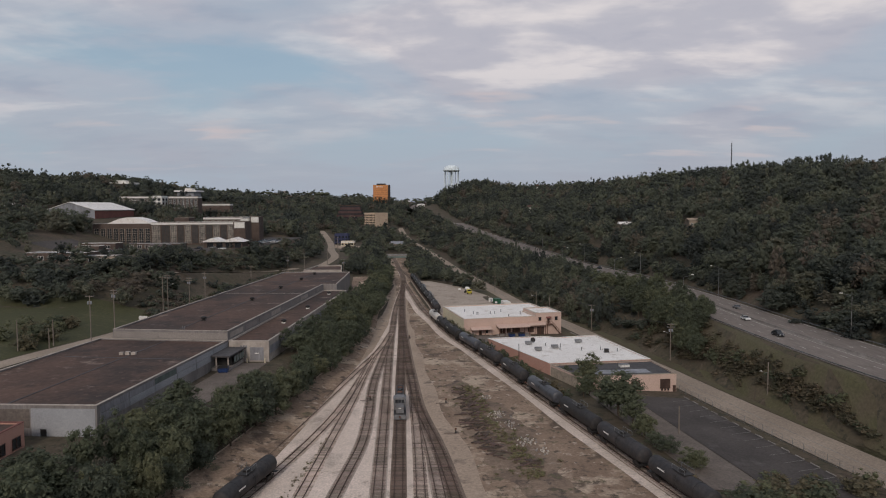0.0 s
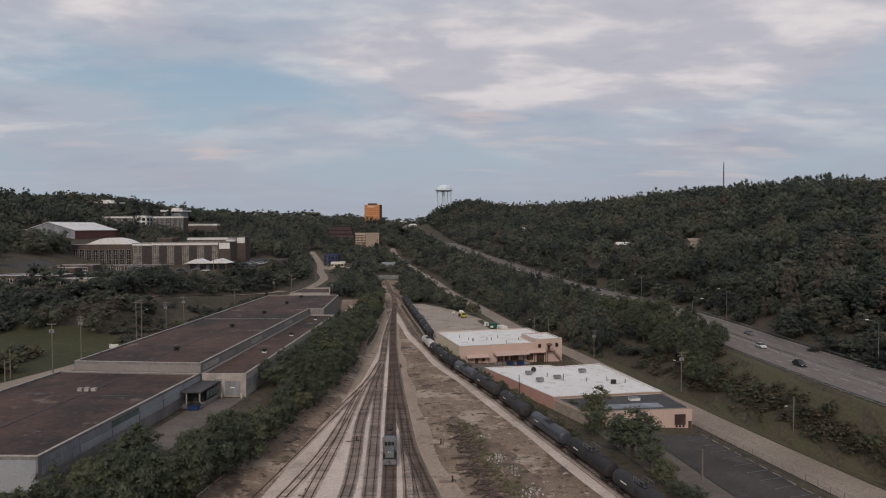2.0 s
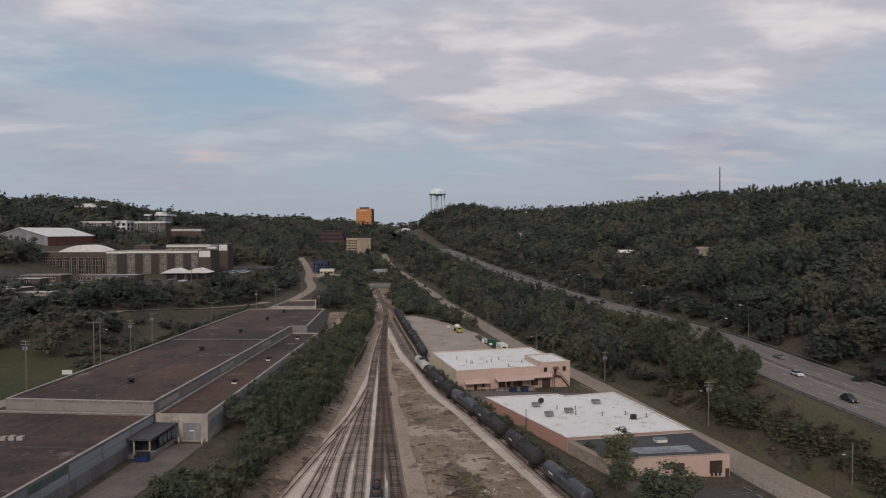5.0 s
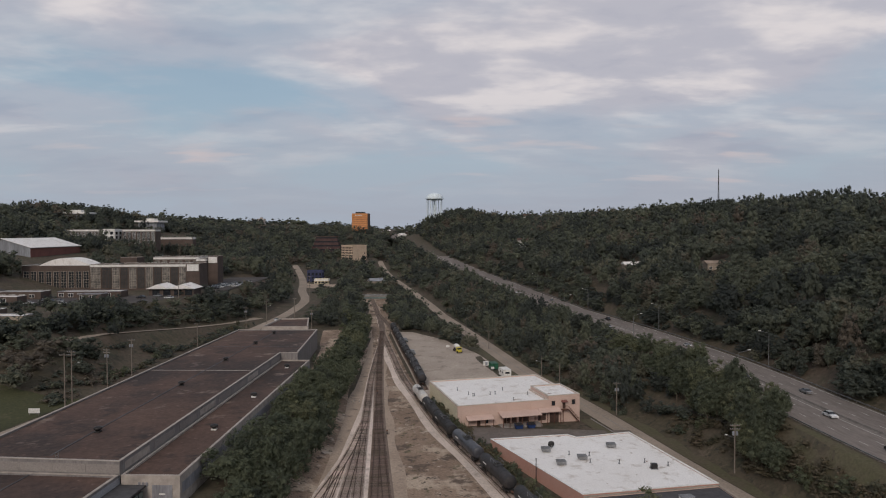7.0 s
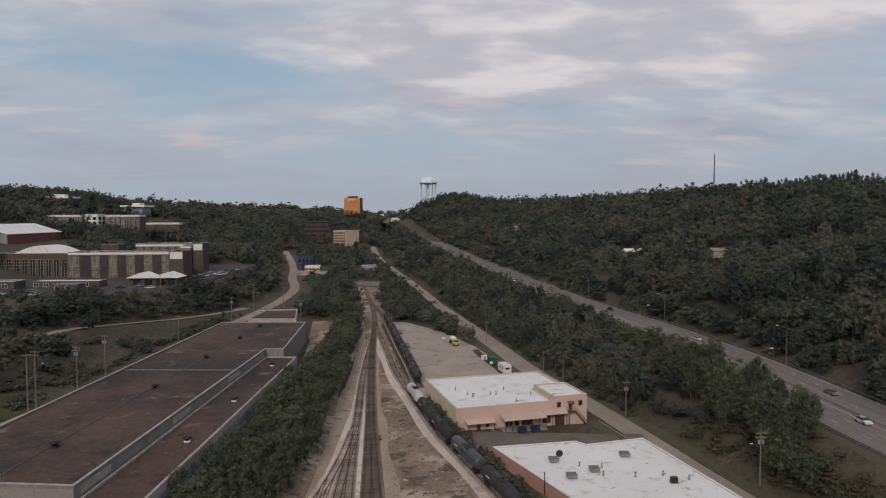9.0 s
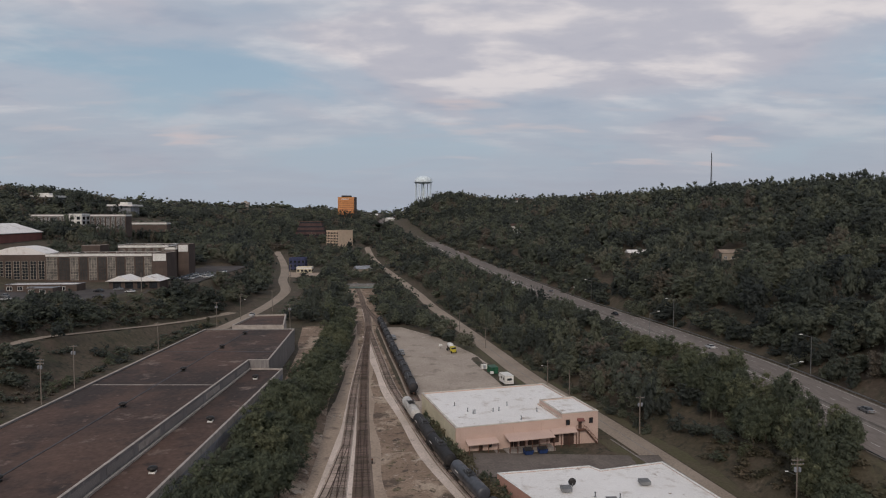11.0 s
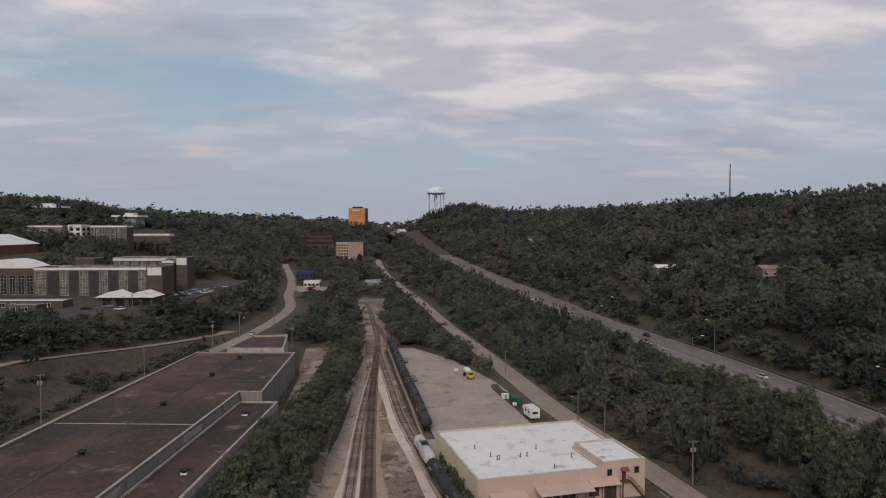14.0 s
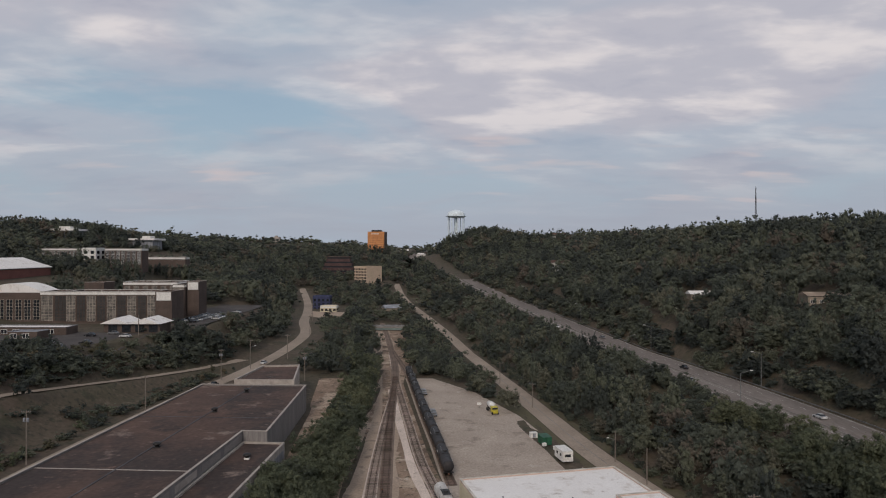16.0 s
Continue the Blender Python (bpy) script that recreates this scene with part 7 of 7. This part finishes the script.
for a, b in zip(fy, fy[1:]):
    za, zb = gz(fence_x(a), float(a)), gz(fence_x(b), float(b))
    for k in range(8):
        p, q = k / 8, (k + 1) / 8
        for u, v in ((0.1, 1.85), (1.85, 0.1)):
            s.tube((fence_x(a) + (fence_x(b) - fence_x(a)) * p, a + 3.2 * p, za + u), (fence_x(a) + (fence_x(b) - fence_x(a)) * q, a + 3.2 * q, za + v), 0.008, n=3, caps=False)
part("mesh_wires", s, STEEL, fence)

# switch stands and signs in the yard
for x, y in ((-19.6, 178), (0.4, 175.5), (2.5, 152), (-13.5, 262), (-20.0, 312)):
    t = thing("switch_stand", pose(x, y, 0.12), "dark track switch stand with a lever", "switch stand", "switch stands")
    part("timber", Shape().box(-2.6, 0.7, -0.16, 0.16, -0.1, 0.14), TIE, t)
    part("stand", Shape().lathe([(0.28, 0.14), (0.16, 0.4), (0.12, 0.9)], n=8), DARK_STEEL, t)
    part("target", Shape().box(-0.22, 0.22, -0.02, 0.02, 0.9, 1.3), RUST, t)
    part("lever", Shape().tube((0, 0, 0.4), (0.8, 0.1, 0.3), 0.04, n=6), DARK_STEEL, t)
sg = thing("lawn_sign", pose(-114.5, 257, gz(-114.5, 257)), "white board sign on two posts beside a lawn", "sign")
part("board", Shape().box(-1.6, 1.6, -0.06, 0.06, 0.8, 2.2), WHITE, sg)
for x in (-1.3, 1.3):
    part("post", Shape().box(x - 0.07, x + 0.07, -0.05, 0.05, -0.3, 0.8), POLE_WOOD, sg)

# ---- single trees and bushes ----
CROWNS = [fast_mesh("crown", *crown_arrays(28, 1650, 0.0255, 60 + k, (0, 3, 0, 1, 2, 3, 0, 1)[k], 0.22), LEAVES) for k in range(8)]
BUSHES = [fast_mesh("bush", *crown_arrays(10, 330, 0.042, 80 + k, 1, 0.15), SCRUB if k % 2 else LEAVES) for k in range(4)]


def trunk_mesh(k):
    r = random.Random(k)
    s = Shape()
    top = Vector((r.uniform(-0.05, 0.05), r.uniform(-0.05, 0.05), 0.62))
    s.tube((0, 0, -0.06), top * 0.5, 0.028, 0.021, n=8)
    s.tube(top * 0.5, top, 0.021, 0.010, n=8)
    for j in range(5):
        a = 1.3 * j + r.uniform(-0.3, 0.3)
        p = top * (0.45 + 0.1 * j)
        s.tube(p, p + Vector((0.24 * math.cos(a), 0.24 * math.sin(a), 0.18)), 0.012, 0.004, n=6)
    return s.mesh("trunk", BARK)


TRUNKS = [trunk_mesh(k) for k in range(3)]
count = 0


def tree(x, y, w, h, label, group, low=0.12, name="tree"):
    global count
    count += 1
    r = random.Random(count)
    t = thing(name, Matrix.LocRotScale((x, y, gz(x, y)), Euler((0, 0, r.uniform(0, 6.28))), (w, w, h)), label, "tree", group)
    part("trunk", TRUNKS[count % 3], None, t)
    part("crown", CROWNS[count * 5 % 8], None, t, m=Matrix.LocRotScale((0, 0, low), None, (1, 1, 1 - low)))
    return t


def bush(x, y, w, h, label, group):
    global count
    count += 1
    ob = part("bush", BUSHES[count % 4], None, None)
    ob.matrix_world = Matrix.LocRotScale((x, y, gz(x, y) - 0.15 * h), Euler((0, 0, count * 1.7)), (w, w, h * 1.1))
    return tagged(ob, label, "bush", group)


rt = random.Random(5)
y = 84.0
while y < 476:
    yl = float(yard_left(y))
    for row in range(3):
        x = yl - 2.6 - 4.6 * row + rt.uniform(-1.2, 1.2)
        if row > 1 and 318 < y < 434:
            continue
        if 146 < y < 190 and row >= (2 if y < 170 else 1) or y > 192 and y < 315 and x < -45.0 or is_clear(x, y) and y > 300:
            continue
        tree(x, y + rt.uniform(-1.8, 1.8), rt.uniform(6.4, 10.8), rt.uniform(6.2, 12.4) - 0.8 * row, "leafy green tree on the bank beside the yard", "bank trees", 0.02)
    y += 5.2
for k in range(46):
    x, y = rt.uniform(-100, -50), rt.uniform(84, 130)
    if x < -70 and y > 100:
        y = rt.uniform(84, 100)
    tree(x, y, rt.uniform(7, 10), (rt.uniform(5, 7.5) if y < 112 else rt.uniform(4.0, 5.5)) * (0.75 if x < -78 else 1.0), "leafy green tree in front of the warehouse", "bank trees", 0.02)
for k in range(5):
    tree(-61 + 0.5 * k + rt.uniform(-1.5, 1.5), 132 + 4.4 * k, rt.uniform(5, 7), rt.uniform(3.5, 5), "leafy green tree beside a loading apron", "bank trees", 0.02)
tree(41.0, 193, 9.5, 10.5, "light green tree beside a salmon warehouse", "car park trees", 0.16)
tree(43.0, 166, 15, 12.5, "round dark green tree beside the tank cars", "car park trees", 0.1)
tree(44.0, 158, 8, 8.5, "small dark green tree beside the tank cars", "car park trees", 0.08)
for x, y, w, h in ((42.0, 174, 7, 8), (40.0, 186, 6, 7), (44.5, 151, 7, 6), (46.5, 141, 6, 4.2), (37, 201, 5, 5), (49, 133, 7, 4.5), (45, 145, 5, 3.6)):
    tree(x, y, w, h, "dense leafy tree between siding and car park", "car park trees", 0.0)
tree(37.6, 182, 6, 7, "small green tree beside the tank cars", "car park trees", 0.1)
for k in range(40):
    tree(80 + rt.uniform(0, 13), 228 + rt.uniform(0, 66), rt.uniform(5, 8.5), rt.uniform(7.5, 12.5), "tall dark green tree below the highway", "slope trees", 0.12)
for k in range(28):
    y = 222 + 4.4 * k + rt.uniform(-2, 2)
    tree(float(highway_x(y)) - rt.uniform(17, 26), y, rt.uniform(7.5, 11.5), rt.uniform(9, 14.5) if 236 < y < 305 else rt.uniform(7.5, 12.0), "leafy green tree at the top of the highway bank", "slope trees", 0.1)
for k in range(40):
    bush(rt.uniform(50, 84), rt.uniform(96, 127), rt.uniform(5, 8.5), rt.uniform(3, 5.5), "large green bush at the end of a car park", "car park bushes")
scrub = []
for k in range(430):
    y = rt.uniform(108, 268)
    u = rt.uniform(0, 1) if k % 3 == 0 else rt.betavariate(3, 3)
    x = float(road_x(y)) + 11 + u * (float(highway_x(y)) - 29 - float(road_x(y)))
    if k > 60:
        scrub.append((x, y, gz(x, y) - 0.3, rt.uniform(1.8, 5), rt.uniform(1.0, 3.2)))
        continue
    bush(x, y, rt.uniform(2.5, 6.5), rt.uniform(1.6, 4.4), "brownish green bush on the highway embankment", "embankment bushes")
for k in range(105):
    y = rt.uniform(88, 300) if k % 3 == 0 else rt.uniform(172, 300)
    x = float(siding_x(y)) + rt.uniform(3.2, 5.4)
    if 172 < y < 262:
        x += 1.4
    bush(x, y, rt.uniform(2.2, 4.2), rt.uniform(1.4, 2.8) if y < 172 else rt.uniform(2.4, 4.2), "low green bush beside the siding", "siding bushes")
for k in range(14):
    bush(rt.uniform(-142, -125), rt.uniform(204, 240), rt.uniform(6, 9), rt.uniform(4.5, 7), "dark green bush beside a lawn", "lawn bushes")
for k in range(70):
    y = rt.uniform(300, 440)
    bush((float(hill_road_x(y)) - rt.uniform(6, 24)) if k % 5 else (float(west_road_x(y)) - rt.uniform(7, 12)), y, rt.uniform(2.5, 6), rt.uniform(1.6, 4.5), "dark scrubby bush on the western slope", "slope bushes")
grove = []
for k in range(110):
    x, y = rt.uniform(-262, -128), rt.uniform(330, 560)
    if y > 386 and x > -242 or y > 440 and x > -236 or -202 < x < -128 and y > 392 or -208 < x < -154 and y < 352:
        continue
    grove.append((x, y, gz(x, y) - 0.4, rt.uniform(5, 9), rt.uniform(6, 10)))
for k in range(60):
    x, y = rt.uniform(-160, -112), rt.uniform(330, 462)
    if x < float(hill_road_x(y)) - 7 and (y < 385 or x > -133):
        grove.append((x, y, gz(x, y) - 0.4, rt.uniform(5, 8), rt.uniform(5, 8)))
for k in range(26):
    x, y = -326 + 3.4 * k, rt.uniform(655, 667)
    grove.append((x, y, gz(x, y) - 0.5, rt.uniform(6, 9), max(4.0, (55.0 if x < -286 else 57.6) + rt.uniform(-1.5, 2) - gz(x, y))))
for k in range(12):
    x, y = -262 + 3.6 * k, rt.uniform(700, 711)
    grove.append((x, y, gz(x, y) - 0.5, rt.uniform(6, 9), max(4.0, 53.2 + rt.uniform(-1, 1) - gz(x, y))))
for k in range(14):
    x, y = -352 + 3.4 * k, rt.uniform(848, 860)
    grove.append((x, y, gz(x, y) - 0.5, rt.uniform(6, 9), max(5.0, 69.5 + rt.uniform(-1, 1) - gz(x, y))))
for k in range(9):
    x, y = -156 + rt.uniform(-11, 11), 383 + rt.uniform(-5, 5)
    grove.append((x, y, gz(x, y) - 0.4, rt.uniform(6, 8.5), rt.uniform(5.5, 8.0)))
for k in range(22):
    x, y = -206 + 3.3 * k, rt.uniform(382, 389)
    grove.append((x, y, gz(x, y) - 0.4, rt.uniform(4, 6), rt.uniform(2.2, 4.2)))
ridge = [(x, y, gz(x, y) - 1, rt.uniform(9, 13), min(26, max(9, 91.0 + rt.uniform(-2.5, 2.5) - gz(x, y)))) for x, y in ((-2 + 3.6 * k, 1100 + 9 * (k % 3)) for k in range(14))]
ridge += [(x, y, gz(x, y) - 1, rt.uniform(8, 12), rt.uniform(12, 20)) for x, y in ((-470 + 5.6 * k, 835 + 22 * (k % 3)) for k in range(27))]
ridge += [(x, y, gz(x, y) - 1, rt.uniform(9, 13), rt.uniform(15, 20)) for x, y in ((float(highway_x(560)) + 188 + 6 * (k % 3), 380 + 14.0 * k) for k in range(22))]
ridge += [(-142 + 4.4 * k, 1180 + 5 * (k % 3), gz(-142 + 4.4 * k, 1182) - 1, rt.uniform(8, 11), max(9, 74.5 + rt.uniform(-1.5, 1) - gz(-142 + 4.4 * k, 1182))) for k in range(13)]
woods("ridge_trees", ridge, FAR, FOLIAGE, "tall green trees standing along the ridges")
woods("campus_grove", grove, FAR, FOLIAGE, "scattered green trees round the hospital grounds")
SCRUBS = [crown_arrays(5, 80, 0.08, 90 + k, 1, 0.2) for k in range(4)]
THICKET = mat("thicket_leaves", (0.115, 0.094, 0.064), 0.9, second=(0.066, 0.063, 0.042), grain=1.2, patch=0.15, bump=0.8, relief=0.3, island=0.25, spec=0.1)
WEED = mat("weed_leaves", (0.165, 0.155, 0.08), 0.9, second=(0.15, 0.128, 0.078), grain=1.5, patch=0.3, bump=0.5, relief=0.2, island=0.3, spec=0.1)
woods("embankment_scrub", scrub, SCRUBS, THICKET, "brown and green scrub on the highway embankment")
TUFTS = [crown_arrays(0, 34, 0.15, 95 + k, 1, 0.4) for k in range(4)]
weeds = []
for k in range(300):
    y = rt.uniform(126, 192)
    x = float(np.interp(y, [126, 150, 160, 174, 196], [17, 13.2, 11.0, 9.2, 5.2])) + rt.gauss(0, 1.3 if k % 4 else 3.0)
    weeds.append((x, y, 0, rt.uniform(0.5, 1.7), rt.uniform(0.2, 0.9)))
for k in range(50):
    y = rt.uniform(100, 290)
    weeds.append((float(main_x(y)) + rt.gauss(8.5, 1.4), y, 0, rt.uniform(0.3, 1.1), rt.uniform(0.15, 0.45)))
for k in range(200):
    y = rt.uniform(100, 340)
    weeds.append((float(yard_left(y)) + rt.uniform(-1.5, 0.8), y, 0, rt.uniform(0.4, 1.5), rt.uniform(0.2, 0.9)))
for k in range(60):
    y = rt.uniform(118, 150)
    weeds.append((-28.5 + 0.1 * (y - 118) + rt.gauss(0, 0.35), y, 0.05, rt.uniform(0.3, 0.8), rt.uniform(0.2, 0.5)))
woods("yard_weeds", weeds, TUFTS, WEED, "yellow-green weeds in the dirt of the yard")
strip("lawn", steps((175, -260), (276, -250)), lambda y: west_road_x(y) - 4.5, 176, 276, 5, 0.08, LAWN, "smooth green lawn on a gentle slope", "lawn", across=16)

# ---- debris and worn ground in the yard ----


def patch_mesh(name, cx, cy, rx, ry, material, label, seed, lift):
    r = random.Random(seed)
    n = 26
    ph = [r.uniform(0, 6.28) for _ in range(4)]
    pts = []
    for i in range(n):
        a = 2 * math.pi * i / n
        k = 1 + 0.22 * math.sin(2 * a + ph[0]) + 0.16 * math.sin(3 * a + ph[1]) + 0.10 * math.sin(7 * a + ph[2])
        pts.append((cx + rx * k * math.cos(a), cy + ry * k * math.sin(a), lift))
    me = bpy.data.meshes.new(name)
    me.from_pydata([(cx, cy, lift)] + pts, [], [(0, 1 + i, 1 + (i + 1) % n) for i in range(n)])
    me.materials.append(material)
    return tagged(new(name, me), label, "ground", kind="structure")


PUDDLE = mat("wet_mud", (0.06, 0.052, 0.048), 0.25, second=(0.11, 0.09, 0.075), grain=1, patch=0.4, spec=0.5)
spots = [(-28.8, 300, 1.3, 6.5, PUDDLE), (-29.6, 286, 1.0, 5, PUDDLE)]
for k, (cx, cy, rx, ry, m_) in enumerate(spots):
    patch_mesh("puddle", cx, cy, rx, ry, m_, "shallow puddle of muddy water on dirt", 30 + k, 0.07 + 0.004 * k)

beams = [Shape().box(-l / 2, l / 2, -0.12, 0.12, 0, 0.2).mesh("beam", TIMBER) for l in (1.4, 2.2, 2.6, 3.6)]
for k, (cx, cy, n, spread) in enumerate(((4.4, 187, 12, 1.6), (6.0, 179, 18, 2.4), (7.2, 172.5, 26, 2.6), (6.6, 165, 22, 2.8), (7.4, 157, 24, 2.8), (8.8, 149, 26, 2.6), (10.4, 142, 16, 2.4), (16.5, 134, 22, 1.5))):
    t = thing("timber_pile", pose(cx, cy, 0.1), "strewn heap of old railway sleepers on dirt", "timber pile", "timber piles")
    r = random.Random(k)
    for j in range(n):
        dx, dy = r.gauss(0, 0.55 * spread), r.gauss(0, spread)
        top = 0.55 * math.exp(-(dx * dx + dy * dy) / spread**2)
        part("beam", beams[r.randrange(4)], None, t, m=pose(dx, dy, r.uniform(0, 1) * top, r.uniform(-8, 8), r.uniform(-3, 3) - 10 * top, r.gauss(8, 26)))
stone = []
for k in range(3):
    v = ICO_V * (1 + np.random.default_rng(k).uniform(-0.3, 0.3, (len(ICO_V), 1))) * [1, 0.8, 0.6]
    stone.append(fast_mesh("rubble_stone", v, ICO_F, (CONCRETE, FASCIA, TRIM)[k]))
for k, (cx, cy, n) in enumerate(((13.0, 165.5, 60), (15, 158, 26), (17.8, 147, 40), (20.4, 141, 26), (11, 180, 20),  (-26.6, 301, 14), (-28, 214, 8))):
    t = thing("rubble_heap", pose(cx, cy, 0.08), "scattered pale concrete rubble on dirt", "rubble", "rubble heaps")
    r = random.Random(90 + k)
    for j in range(n):
        s_ = r.uniform(0.1, 0.36)
        part("rubble_stone", stone[j % 3], None, t, m=Matrix.LocRotScale((r.gauss(0, 1.0), r.gauss(0, 1.5), s_ * 0.4), Euler((r.uniform(0, 3), r.uniform(0, 3), 0)), (s_, s_, s_)))

strip("rear_yard", lambda y: np.interp(y, [318, 372, 380, 432], [-46, -50, -52, -58]), lambda y: yard_left(y) - 8.5, 318, 432, 5, 0.12, DIRT, "bare tan yard behind the warehouse", "ground", across=4)
